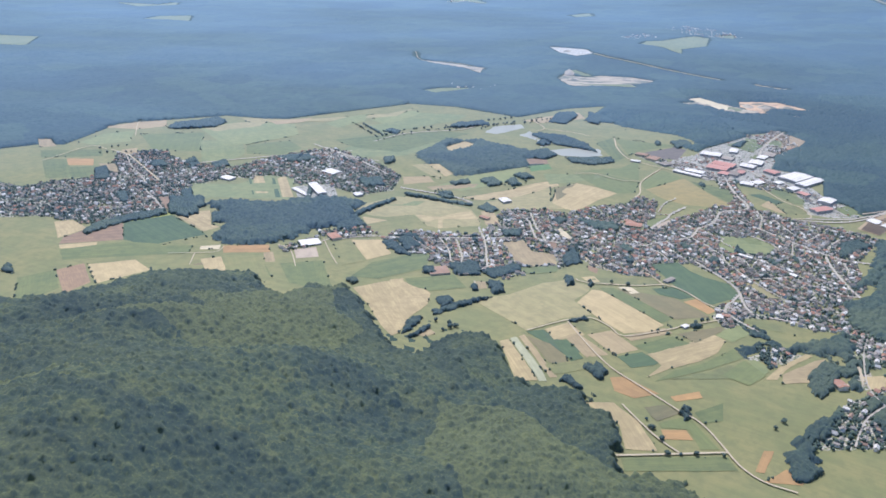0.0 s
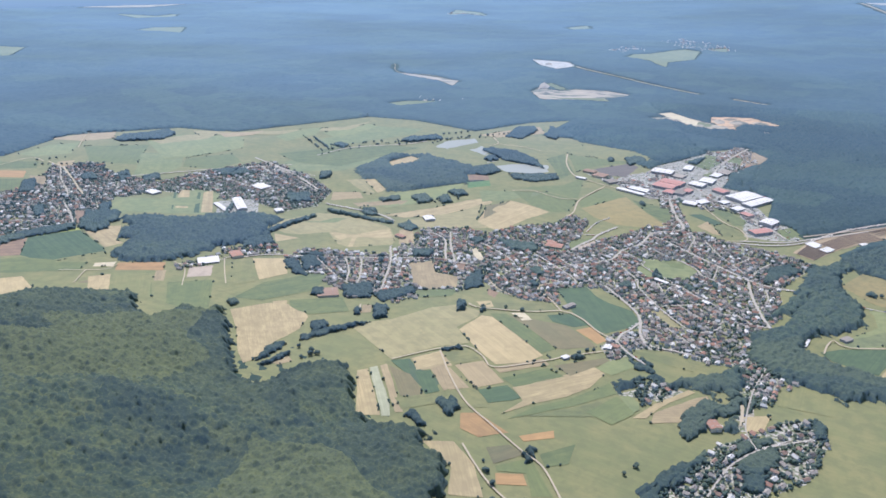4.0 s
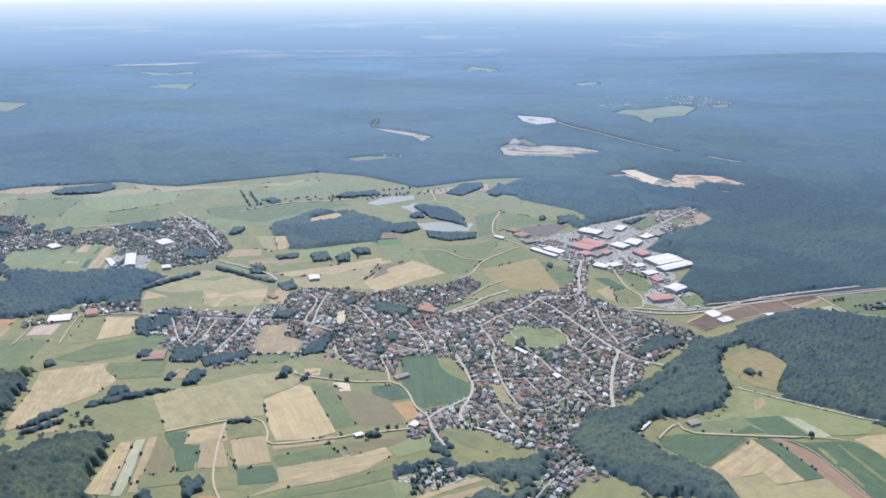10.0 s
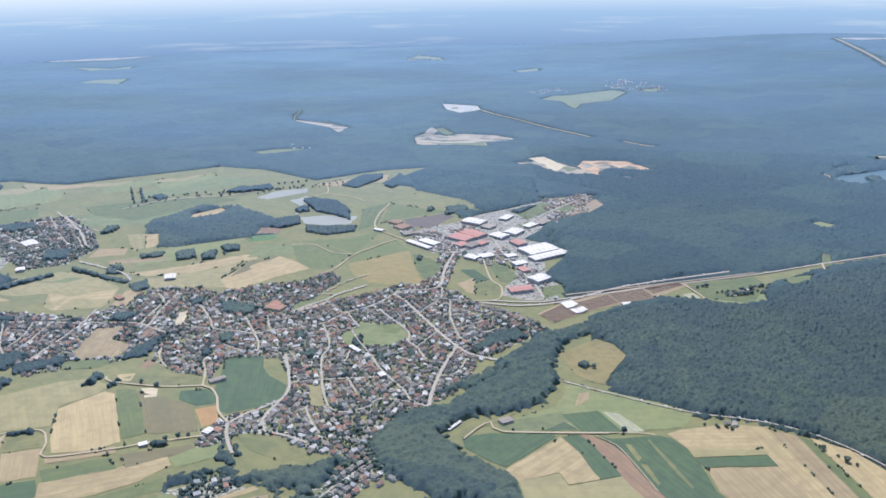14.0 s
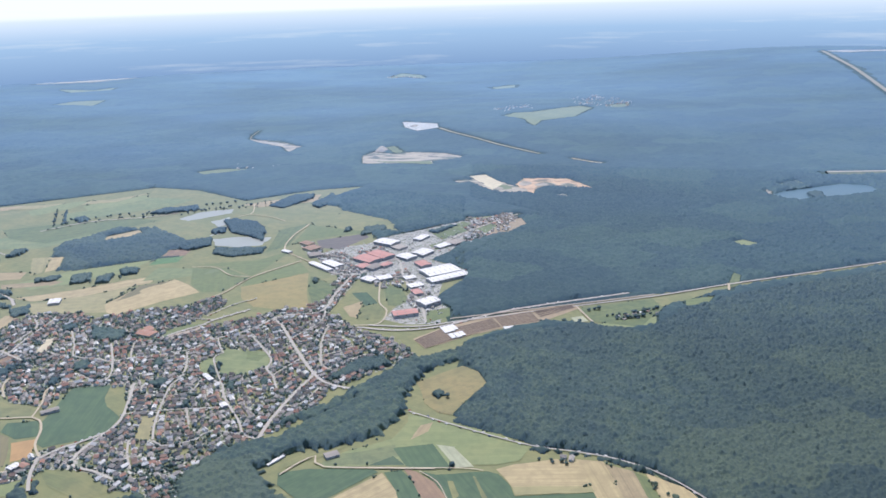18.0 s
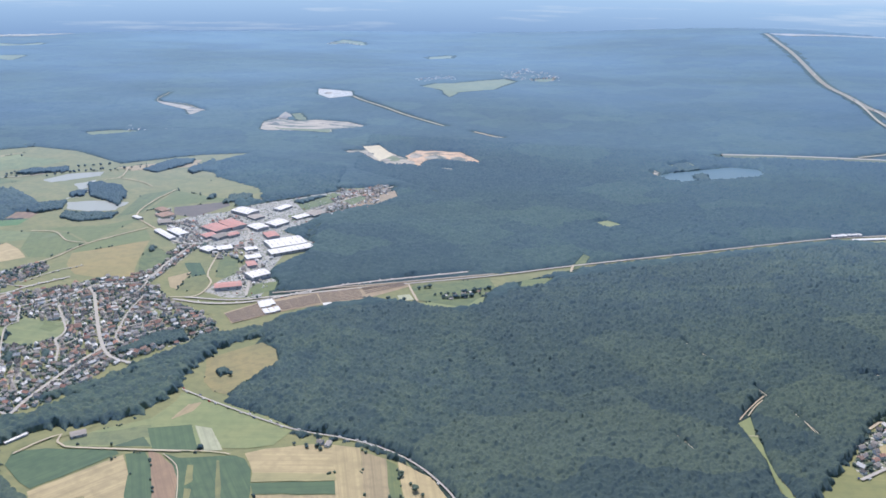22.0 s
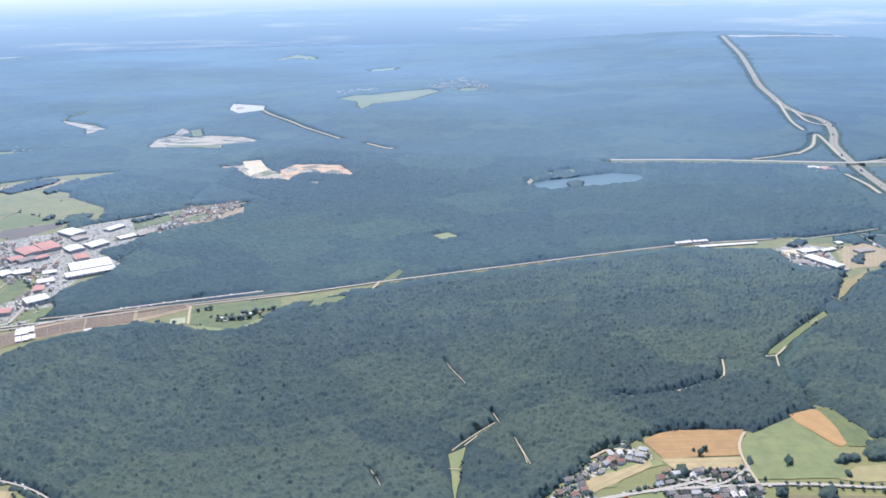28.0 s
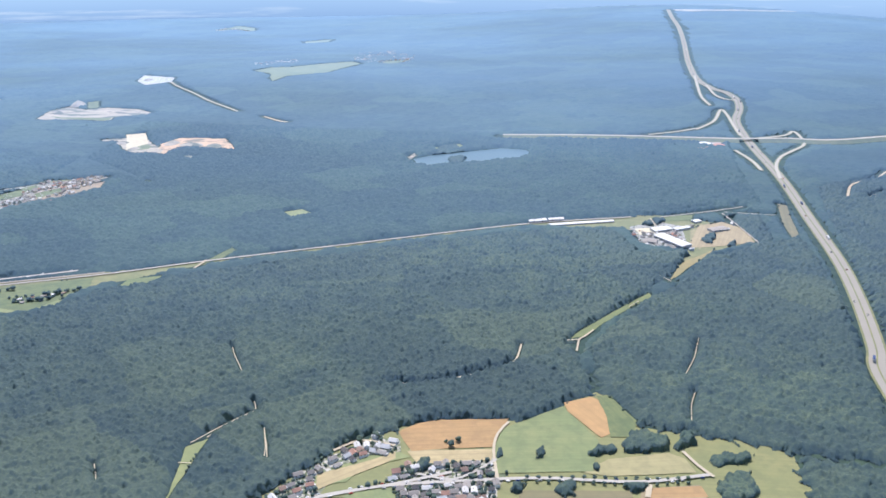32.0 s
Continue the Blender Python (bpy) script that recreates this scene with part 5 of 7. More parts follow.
def roof_of_leaves(name, box, wanted, step, cell, tall, material, swell=None, pointed=0.2):
    """A closed canopy over the places that wanted() names: the tops of many crowns, each with its own height and tone."""
    x0, y0, x1, y1 = box
    nx, ny = int((x1 - x0) / cell) + 2, int((y1 - y0) / cell) + 2
    x, y = np.meshgrid(x0 + cell * np.arange(nx), y0 + cell * np.arange(ny))
    x = x + rng.uniform(-0.3, 0.3, x.shape) * cell
    y = y + rng.uniform(-0.3, 0.3, y.shape) * cell
    keep = wanted(x.ravel(), y.ravel()).reshape(x.shape)
    cx, cy = int((x1 - x0) / step) + 5, int((y1 - y0) / step) + 5
    jx, jy = rng.uniform(0, 1, (cy, cx)), rng.uniform(0, 1, (cy, cx))
    top, wide, tone = rng.uniform(0.74, 1.16, (cy, cx)), rng.uniform(0.62, 1.05, (cy, cx)) * step, rng.uniform(0, 1, (cy, cx))
    top *= np.where(rng.random((cy, cx)) < 0.04, 0.92, 1.0) * np.where(rng.random((cy, cx)) < 0.03, 1.1, 1.0)
    spire = rng.random((cy, cx)) < pointed
    i, j = ((x - x0) / step).astype(int) + 2, ((y - y0) / step).astype(int) + 2
    best, shade = np.full(x.shape, -9.0), np.zeros(x.shape)
    for dj in (-1, 0, 1):
        for di in (-1, 0, 1):
            a, b = np.clip(i + di, 0, cx - 1), np.clip(j + dj, 0, cy - 1)
            px, py = x0 + (a - 2 + jx[b, a]) * step, y0 + (b - 2 + jy[b, a]) * step
            d = np.hypot(x - px, y - py) / wide[b, a]
            z = top[b, a] - np.where(spire[b, a], 0.62 * np.minimum(d, 1.0), 0.6 * np.minimum(d, 1.0) ** 2)
            shade = np.where(z > best, tone[b, a], shade)
            best = np.maximum(best, z)
    best = np.maximum(best, 0.66 + 0.10 * (pointed < 0.3))
    stand = np.sin(x * 0.047 + 1.3 * np.sin(y * 0.031)) * np.cos(y * 0.053 + np.sin(x * 0.022))
    clump = np.sin(x * 0.21 + 2 * np.sin(y * 0.13)) * np.cos(y * 0.19 + 1.5 * np.sin(x * 0.11))
    z = tall * (best + 0.16 * stand + 0.15 * clump) + rng.normal(0, 0.03, x.shape) * tall
    if swell is not None:
        z = z + swell(x, y)
    # the crowns grow lower and rounder towards the wood's edge
    depth, ring_in = np.zeros(x.shape), keep.copy()
    for k in range(6):
        nxt = np.zeros_like(ring_in)
        nxt[1:-1, 1:-1] = ring_in[1:-1, 1:-1] & ring_in[:-2, 1:-1] & ring_in[2:, 1:-1] & ring_in[1:-1, :-2] & ring_in[1:-1, 2:]
        ring_in = nxt
        depth += ring_in
    rim = np.array((0.0, 0.62, 0.88, 1.0, 1.0, 1.0, 1.0))[depth.astype(int)] if cell < 0.8 else np.array((0.0, 0.27, 0.5, 0.69, 0.84, 0.95, 1.0))[depth.astype(int)] if cell < 2.5 else np.array((0.0, 0.6, 1.0, 1.0, 1.0, 1.0, 1.0))[depth.astype(int)]
    z = np.where(depth > 0, z * rim * np.where(depth < 3, rng.uniform(0.82, 1.0, x.shape), 1.0), -0.3) + height(x, y)
    quad = keep[:-1, :-1] & keep[1:, :-1] & keep[:-1, 1:] & keep[1:, 1:]
    jj, ii = np.nonzero(quad)
    n0 = jj * nx + ii
    faces = np.stack([n0, n0 + 1, n0 + nx + 1, n0 + nx], 1)
    used, faces = np.unique(faces, return_inverse=True)
    faces = faces.reshape(-1, 4)
    if not len(faces):
        return None
    me = bpy.data.meshes.new(name)
    me.vertices.add(len(used))
    me.vertices.foreach_set("co", np.stack([x.ravel(), y.ravel(), z.ravel()], -1)[used].ravel())
    me.loops.add(faces.size)
    me.loops.foreach_set("vertex_index", faces.ravel().astype(np.int32))
    me.polygons.add(len(faces))
    me.polygons.foreach_set("loop_start", np.arange(0, faces.size, 4, dtype=np.int32))
    me.update(calc_edges=True)
    me.attributes.new("tone", "FLOAT", "POINT").data.foreach_set("value", shade.ravel()[used].astype(np.float32))
    me.shade_smooth()
    me.materials.append(material)
    return new(name, me)


def woods(kind, poly):
    step, cell, tall, leaf, label = WOOD[kind]
    px, py = np.array(poly, float).T

    def wanted(x, y):
        bend = 1.1 if kind == "hedge" else 2.4
        wx = x + bend * (np.sin(0.61 * y + 1.4 * np.sin(0.37 * x)) + 0.7 * np.sin(0.23 * y + 0.19 * x))
        wy = y + bend * (np.sin(0.57 * x + 1.4 * np.sin(0.41 * y)) + 0.7 * np.sin(0.21 * x - 0.17 * y))
        res = inside(poly, wx, wy)
        m = np.nonzero(res)[0]
        res[m] = clear_of(x[m], y[m], kind != "hedge", 0.0, ("openland", "meadow"))
        return res

    def swell(x, y):
        """Small ridges and hollows under the hill's wood, none at its edge."""
        far = off_line(poly + poly[:1], x, y)[0]
        return 11.0 * np.clip(far / 80, 0, 1) * (1 + np.sin(x * 0.026 - y * 0.033 + 1.3 * np.sin(y * 0.017)) * (0.65 + 0.35 * np.cos(y * 0.043 + x * 0.022)))

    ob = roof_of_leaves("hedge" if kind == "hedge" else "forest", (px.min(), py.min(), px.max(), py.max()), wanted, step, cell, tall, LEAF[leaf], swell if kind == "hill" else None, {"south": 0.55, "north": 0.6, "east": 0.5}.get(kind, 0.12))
    if ob is None:
        return
    tagged(ob, label, "forest" if kind != "hedge" else "hedge", kind="stuff")
    WOODS.append(poly)


def far_woods():
    """The forest beyond the basin, in coarser clumps the farther it lies."""
    open_land = FIELDS[0][1]
    taken = list(WOODS)
    bands = ((900, 1500, -900, 2100, 5.0, 2.6, 5.0), (1500, 2100, -1300, 2500, 7.0, 4.2, 4.2), (2100, 2900, -1700, 2900, 11.0, 7.0, 3.5), (2900, 4200, -2400, 3700, 26.0, 15.0, 4.0))
    for y0, y1, x0, x1, step, cell, tall in bands:

        def wanted(x, y):
            res = ~inside(open_land, x, y) & (np.hypot(x - 570, y - 180) < 4060)
            for p in taken:
                deep = inside(p, x, y)
                for ox, oy in ((9, 0), (-9, 0), (0, 9), (0, -9)):
                    deep &= inside(p, x + ox, y + oy)
                res &= ~deep
            m = np.nonzero(res)[0]
            res[m] = clear_of(x[m], y[m], margin=4.0)
            return res

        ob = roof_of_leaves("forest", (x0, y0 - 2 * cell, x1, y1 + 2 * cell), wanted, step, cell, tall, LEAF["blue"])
        tagged(ob, "endless dark forest canopy in the distance", "forest", kind="stuff")


def tree_master(seed, leaf):
    """A field tree: tapered trunk with limbs, and a crown of clumps."""
    r = random.Random(seed)
    bm = bmesh.new()
    bmesh.ops.create_cone(bm, segments=7, radius1=0.30, radius2=0.16, depth=2.0, matrix=Matrix.Translation((0, 0, 1.0)))
    for k in range(4):
        a = k * 1.6 + r.random()
        m = Matrix.Translation((0.55 * math.cos(a), 0.55 * math.sin(a), 2.2)) @ Matrix.Rotation(a, 4, "Z") @ Matrix.Rotation(0.8, 4, "Y")
        bmesh.ops.create_cone(bm, segments=5, radius1=0.12, radius2=0.05, depth=1.9, matrix=m)
    me = bpy.data.meshes.new("trunk")
    bm.to_mesh(me)
    bm.free()
    me.materials.append(BARK)
    tree = new("tree", me)
    count = 13
    a = np.arange(count) * 2.4
    spread = np.sqrt(np.linspace(0.02, 1, count)) * 1.75
    verts, faces, base = [], [], 0
    for k in range(count):
        vs, fs = COARSE[r.randrange(len(COARSE))]
        size = r.uniform(1.0, 1.55)
        c = np.array([spread[k] * math.cos(a[k]), spread[k] * math.sin(a[k]), 2.7 + r.uniform(-1.1, 1.6) * (1.25 - 0.45 * spread[k])])
        verts.append(vs * size + c)
        faces.append(fs + base)
        base += len(vs)
    crown = mesh_object("crown", np.concatenate(verts).tolist(), np.concatenate(faces).tolist(), LEAF[leaf], tree)
    crown.data.shade_smooth()
    return tree


TREES = [tree_master(s, "light" if s % 2 else "garden") for s in range(6)]
for k, t in enumerate(TREES):
    t.matrix_world = pose(320 + 7 * k, 700 + 2 * k, 0.3)
    tagged(t, "round leafy broadleaf tree standing by a field", "tree", "field trees")


def tree_at(x, y, size):
    t = copy_thing(TREES[rng.integers(0, len(TREES))], pose(x, y, float(height(x, y)) + 0.05, 0, 0, rng.uniform(0, 360)))
    t.scale = (size, size, size * rng.uniform(0.85, 1.15))


def tree_row(step, line):
    for (x0, y0), (x1, y1) in zip(line, line[1:]):
        count = min(14, max(1, int(math.hypot(x1 - x0, y1 - y0) / step / 1.75)))
        for i in range(count):
            s = (i + rng.uniform(0.1, 0.9)) / count
            tree_at(x0 + (x1 - x0) * s + rng.normal(0, 0.8), y0 + (y1 - y0) * s + rng.normal(0, 0.8), rng.uniform(0.45, 0.95) * (0.75 if step > 7 else 1.0))


def avenue(line):
    """Young roadside trees at even steps."""
    for (x0, y0), (x1, y1) in zip(line, line[1:]):
        count = max(1, int(math.hypot(x1 - x0, y1 - y0) / 6.0))
        for i in range(count):
            tree_at(x0 + (x1 - x0) * i / count, y0 + (y1 - y0) * i / count, rng.uniform(0.36, 0.5))


# ---------------------------------------------------------------- buildings


def gable(w, d, eaves, ridge, over=0.35):
    """Walls with gables, and the roof's two slopes with thickness."""
    walls = ([(-w, -d, -1), (w, -d, -1), (w, d, -1), (-w, d, -1), (-w, -d, eaves), (w, -d, eaves), (w, d, eaves), (-w, d, eaves), (-w, 0, ridge), (w, 0, ridge)],
             [(0, 1, 5, 4), (1, 2, 6, 9, 5), (2, 3, 7, 6), (3, 0, 4, 8, 7)])
    slope = (ridge - eaves) / d
    lo = eaves - over * slope
    roof, faces = [], []
    for s in (-1, 1):
        b = len(roof)
        for dz in (0.02, 0.24):
            roof += [(-w - over, s * (d + over), lo + dz), (w + over, s * (d + over), lo + dz), (w + over, 0, ridge + dz), (-w - over, 0, ridge + dz)]
        faces += [tuple(b + i for i in f) for f in ((0, 1, 5, 4), (1, 2, 6, 5), (3, 0, 4, 7), (4, 5, 6, 7), (3, 2, 1, 0))]
    return walls, (roof, faces)


def box(x0, x1, y0, y1, z0, z1):
    return ([(x0, y0, z0), (x1, y0, z0), (x1, y1, z0), (x0, y1, z0), (x0, y0, z1), (x1, y0, z1), (x1, y1, z1), (x0, y1, z1)],
            [(0, 1, 5, 4), (1, 2, 6, 5), (2, 3, 7, 6), (3, 0, 4, 7), (4, 5, 6, 7), (3, 2, 1, 0)])


HOUSE_DATA = []


def house_master(k):
    r = random.Random(k)
    w, d = r.uniform(1.4, 2.7), r.uniform(1.2, 1.8)
    eaves, pitch = r.choice((1.3, 1.7, 2.2)), r.uniform(0.5, 0.9)
    walls, roof = gable(w, d, eaves, eaves + d * pitch)
    wall = ("white", "cream", "white", "cream", "white")[k % 5]
    tile = ("greyroof", "brownroof", "greyroof", "paleroof", "darkroof", "greyroof", "brownroof")[k % 7]
    tile = "redroof" if k % 12 == 5 else "paleroof" if k % 14 == 6 else tile
    ob = mesh_object("house", *walls, WALLS[wall])
    mesh_object("roof", *roof, ROOFS[tile], ob)
    x = r.uniform(-0.5, 0.5) * w
    stack = box(x - 0.16, x + 0.16, 0.2, 0.52, eaves + d * pitch * 0.5, eaves + d * pitch + 0.5)
    mesh_object("chimney", *stack, ROOFS["brownroof"], ob)
    HOUSE_DATA.append(((*walls, wall), (*roof, tile), (*stack, "brownroof")))
    if k % 5:
        annex = box(w + 0.02, w + r.uniform(1.0, 1.5), -d * r.uniform(0.4, 0.9), d * 0.5, -1, r.uniform(1.1, 1.4))
        mesh_object("garage", *annex, ROOFS["whiteroof" if k % 4 == 1 else "paleroof"], ob)
        HOUSE_DATA[-1] += ((*annex, "whiteroof" if k % 4 == 1 else "paleroof"),)
    for s in (-1, 1):
        for q in (-0.5, 0.45):
            mesh_object("window", *box(q * w - 0.3, q * w + 0.3, s * d - 0.04, s * d + 0.04, eaves - 1.0, eaves - 0.35), GLASS, ob)
    word = {"greyroof": "dark grey slate roof", "brownroof": "brown tiled roof", "redroof": "red tiled roof", "paleroof": "pale grey sheet roof", "darkroof": "dark anthracite tiled roof"}[tile]
    tagged(ob, f"{wall} rendered gabled house with a {word}", "house", "houses of the villages")
    return ob


HOUSES = [house_master(k) for k in range(35)]
SHEDS = [k for k in range(35) if k % 7 in (0, 2, 3)]
gardens_x, gardens_y, gardens_r = [], [], []
HOUSE_STEP = {"town": 6.5, "upper": 6.5, "west": 8.8, "hamlet": 8.2, "eastvillage": 6.6, "fork": 7.0, "northworks": 7.5, "works": 6.8, "farcluster": 11.0}
next_house = [0]
all_x, all_y = [], []


def joined_houses(spots):
    """The farther houses of a village in one mesh, a material for each kind of wall and roof."""
    names = list(WALLS) + list(ROOFS)
    verts, faces, slots = [], [], []
    for k, m in spots:
        for vs, fs, key in HOUSE_DATA[k]:
            base = len(verts)
            verts += [tuple(m @ Vector(v)) for v in vs]
            faces += [tuple(base + i for i in f) for f in fs]
            slots += [names.index(key)] * len(fs)
    me = bpy.data.meshes.new("houses")
    me.from_pydata(verts, [], faces)
    for key in names:
        me.materials.append(WALLS[key] if key in WALLS else ROOFS[key])
    me.polygons.foreach_set("material_index", slots)
    tagged(new("houses", me), "close-set gabled village houses with grey, brown and red roofs", "houses", kind="stuff")


cells = {}


def room(x, y, least):
    """Whether no house stands within that many metres."""
    i, j = int(x // 8), int(y // 8)
    return all(math.hypot(x - a, y - b) >= least for di in (-1, 0, 1) for dj in (-1, 0, 1) for a, b in cells.get((i + di, j + dj), ()))


def street_plots(poly, step):
    """Plots in rows along both sides of each street that runs through the village."""
    out = []
    px, py = np.array(poly, float).T
    for width, line, kind in ROADS:
        if kind not in ("asphalt", "gravel") or width > 3.4:
            continue
        line = np.array(line)
        if line[:, 0].max() < px.min() or line[:, 0].min() > px.max() or line[:, 1].max() < py.min() or line[:, 1].min() > py.max():
            continue
        for row in (0, 1, 2):
            for s in (-1, 1):
                far = rng.uniform(0, step)
                for (x0, y0), (x1, y1) in zip(line, line[1:]):
                    long = math.hypot(x1 - x0, y1 - y0)
                    a = math.atan2(y1 - y0, x1 - x0)
                    while far < long:
                        off = s * (width / 2 + 3.5 + 5.6 * row + rng.uniform(-0.4, 0.9))
                        out.append((x0 + (x1 - x0) * far / long - off * math.sin(a), y0 + (y1 - y0) * far / long + off * math.cos(a), a))
                        far += step * rng.uniform(0.8, 1.35)
                    far -= long
    return out


def village(kind, poly):
    spots = []
    step = HOUSE_STEP[kind]
    plots = street_plots(poly, step * 0.82) if kind != "farcluster" else []
    x, y = scatter(poly, step * 0.9)
    way, best = np.zeros(len(x)), np.full(len(x), 1e9)
    for _, line, _ in ROADS:
        d, a = off_line(line[::2] + line[-1:], x, y)
        way = np.where(d < best, a, way)
        best = np.minimum(best, d)
    plots += [(x[i], y[i], way[i]) for i in rng.permutation(len(x))]
    x, y, way = (np.array(q) for q in zip(*plots))
    keep = inside(poly, x, y)
    keep[keep] = clear_of(x[keep], y[keep], True, 2.6, ("openland", "meadow", "concrete", "ochre"))
    for p in WOODS:
        keep &= ~inside(p, x, y)
    for i in np.nonzero(keep)[0]:
        if not room(x[i], y[i], {"farcluster": 7.0, "west": 6.0, "hamlet": 7.6}.get(kind, 4.9)) or rng.random() < 0.2:
            continue
        cells.setdefault((int(x[i] // 8), int(y[i] // 8)), []).append((x[i], y[i]))
        all_x.append(x[i])
        all_y.append(y[i])
        turn = math.degrees(way[i]) + (90 if rng.random() < 0.4 else 0) + rng.normal(0, 4)
        k = next_house[0] if next_house[0] < len(HOUSES) else int(rng.integers(0, len(HOUSES)))
        if kind in ("works", "northworks"):
            k = int(rng.choice(SHEDS))
        if kind == "farcluster":
            k = int(rng.choice((3, 10, 17, 24, 31)))
        m = pose(x[i], y[i], float(height(x[i], y[i])) + 0.15, 0, 0, turn)
        if kind == "eastvillage":
            m = m @ Matrix.Scale(1.05, 4)
        if next_house[0] < len(HOUSES) and k == next_house[0]:
            HOUSES[k].matrix_world = m
            next_house[0] += 1
        elif (kind == "town" and y[i] < 684) or kind in ("hamlet", "eastvillage", "fork"):
            copy_thing(HOUSES[k], m)
        else:
            spots.append((k, m @ Matrix.Diagonal((rng.uniform(0.8, 1.25), rng.uniform(0.85, 1.15), rng.uniform(0.85, 1.15), 1))))
    if spots:
        joined_houses(spots)
    # trees and hedges of the gardens, in the room that is left
    if kind == "farcluster":
        return
    tx, ty = scatter(poly, 2.7)
    free = clear_of(tx, ty, True, 0.7, ("openland", "meadow"))
    for a, b in zip(tx[free], ty[free]):
        thick = (0.85 if kind == "west" else 0.72) + 1.0 * noise.noise((a * 0.035, b * 0.035, 3.0)) - (0.3 if kind in ("works", "northworks") else 0.0)
        if rng.random() < thick and room(a, b, 2.7):
            gardens_x.append(a)
            gardens_y.append(b)
            gardens_r.append(rng.uniform(0.55, 1.25) * (1.5 if rng.random() < (0.75 if kind == "hamlet" else 0.22) else 1.0))


def garden_trees():
    x, y, r = np.array(gardens_x), np.array(gardens_y), np.array(gardens_r)
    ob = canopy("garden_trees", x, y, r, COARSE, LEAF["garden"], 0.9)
    tagged(ob, "small trees and hedges in the village gardens", "trees", kind="stuff")


def field_bushes():
    """Single bushes and low trees that have grown up along the edges of the fields."""
    spots = []
    for kind, poly in FIELDS:
        if kind in ("openland", "water", "lake", "sand", "sandpink", "concrete", "ochre", "depot") or max(p[1] for p in poly) > 1560:
            continue
        for (x0, y0), (x1, y1) in zip(poly, poly[1:] + poly[:1]):
            long = math.hypot(x1 - x0, y1 - y0)
            while rng.random() < min(0.6, long / 110):
                s, count = rng.random(), int(rng.integers(1, 4))
                for k in range(count):
                    q = min(1.0, s + k * 2.2 / (long + 1))
                    spots.append((x0 + (x1 - x0) * q + rng.normal(0, 0.5), y0 + (y1 - y0) * q + rng.normal(0, 0.5), rng.uniform(0.5, 1.3)))
    x, y, r = (np.array(v) for v in zip(*spots))
    keep = clear_of(x, y, False, 0.8)
    for kind, poly in FIELDS[1:]:
        m = np.nonzero(keep)[0]
        deep = inside(poly, x[m] + 2.5, y[m]) & inside(poly, x[m] - 2.5, y[m]) & inside(poly, x[m], y[m] + 2.5) & inside(poly, x[m], y[m] - 2.5)
        keep[m[deep]] = False
    ob = canopy("bushes", x[keep], y[keep], r[keep], COARSE, LEAF["garden"], 0.8)
    tagged(ob, "scattered bushes and low trees along field edges", "bushes", kind="stuff")


def parked_cars():
    """Cars along the village streets and on the works yards, joined by paint."""
    spots = {k: [] for k in PAINT}
    names = list(PAINT)
    for width, line, kind in ROADS:
        if kind == "asphalt" and width < 3.4 and max(p[1] for p in line) < 1150:
            for (x0, y0), (x1, y1) in zip(line, line[1:]):
                if rng.random() < 0.75:
                    side = (width / 2 + 0.75) * rng.choice((-1, 1))
                    a = math.atan2(y1 - y0, x1 - x0)
                    spots[names[rng.choice(5, p=(0.45, 0.17, 0.08, 0.08, 0.22))]].append((x0 - side * math.sin(a), y0 + side * math.cos(a), a))
    for kind, poly in FIELDS:
        if kind == "concrete":
            x, y = scatter(poly, 4.0)
            keep = rng.random(len(x)) < 0.2
            for a, b in zip(all_x, all_y):
                keep &= np.hypot(x - a, y - b) > 5.5
            for a, b in zip(x[keep], y[keep]):
                spots[names[rng.choice(5, p=(0.5, 0.15, 0.06, 0.07, 0.22))]].append((a, b, 0.35 + 1.57 * int(rng.integers(0, 2))))
    low = box(-1.1, 1.1, -0.46, 0.46, 0.1, 0.42)
    top = ([(-0.75, -0.42, 0.42), (0.65, -0.42, 0.42), (0.65, 0.42, 0.42), (-0.75, 0.42, 0.42), (-0.5, -0.36, 0.74), (0.3, -0.36, 0.74), (0.3, 0.36, 0.74), (-0.5, 0.36, 0.74)],
           [(0, 1, 5, 4), (1, 2, 6, 5), (2, 3, 7, 6), (3, 0, 4, 7), (4, 5, 6, 7)])
    for name, places in spots.items():
        verts, faces = [], []
        for x, y, a in places:
            m = pose(x, y, float(height(x, y)) + 0.6, 0, 0, math.degrees(a))
            for vs, fs in (low, top):
                base = len(verts)
                verts += [tuple(m @ Vector(v)) for v in vs]
                faces += [tuple(base + i for i in f) for f in fs]
        if verts:
            tagged(mesh_object("parked_cars", verts, faces, PAINT[name]), f"{name} cars parked along streets and on yards", "cars", kind="stuff")


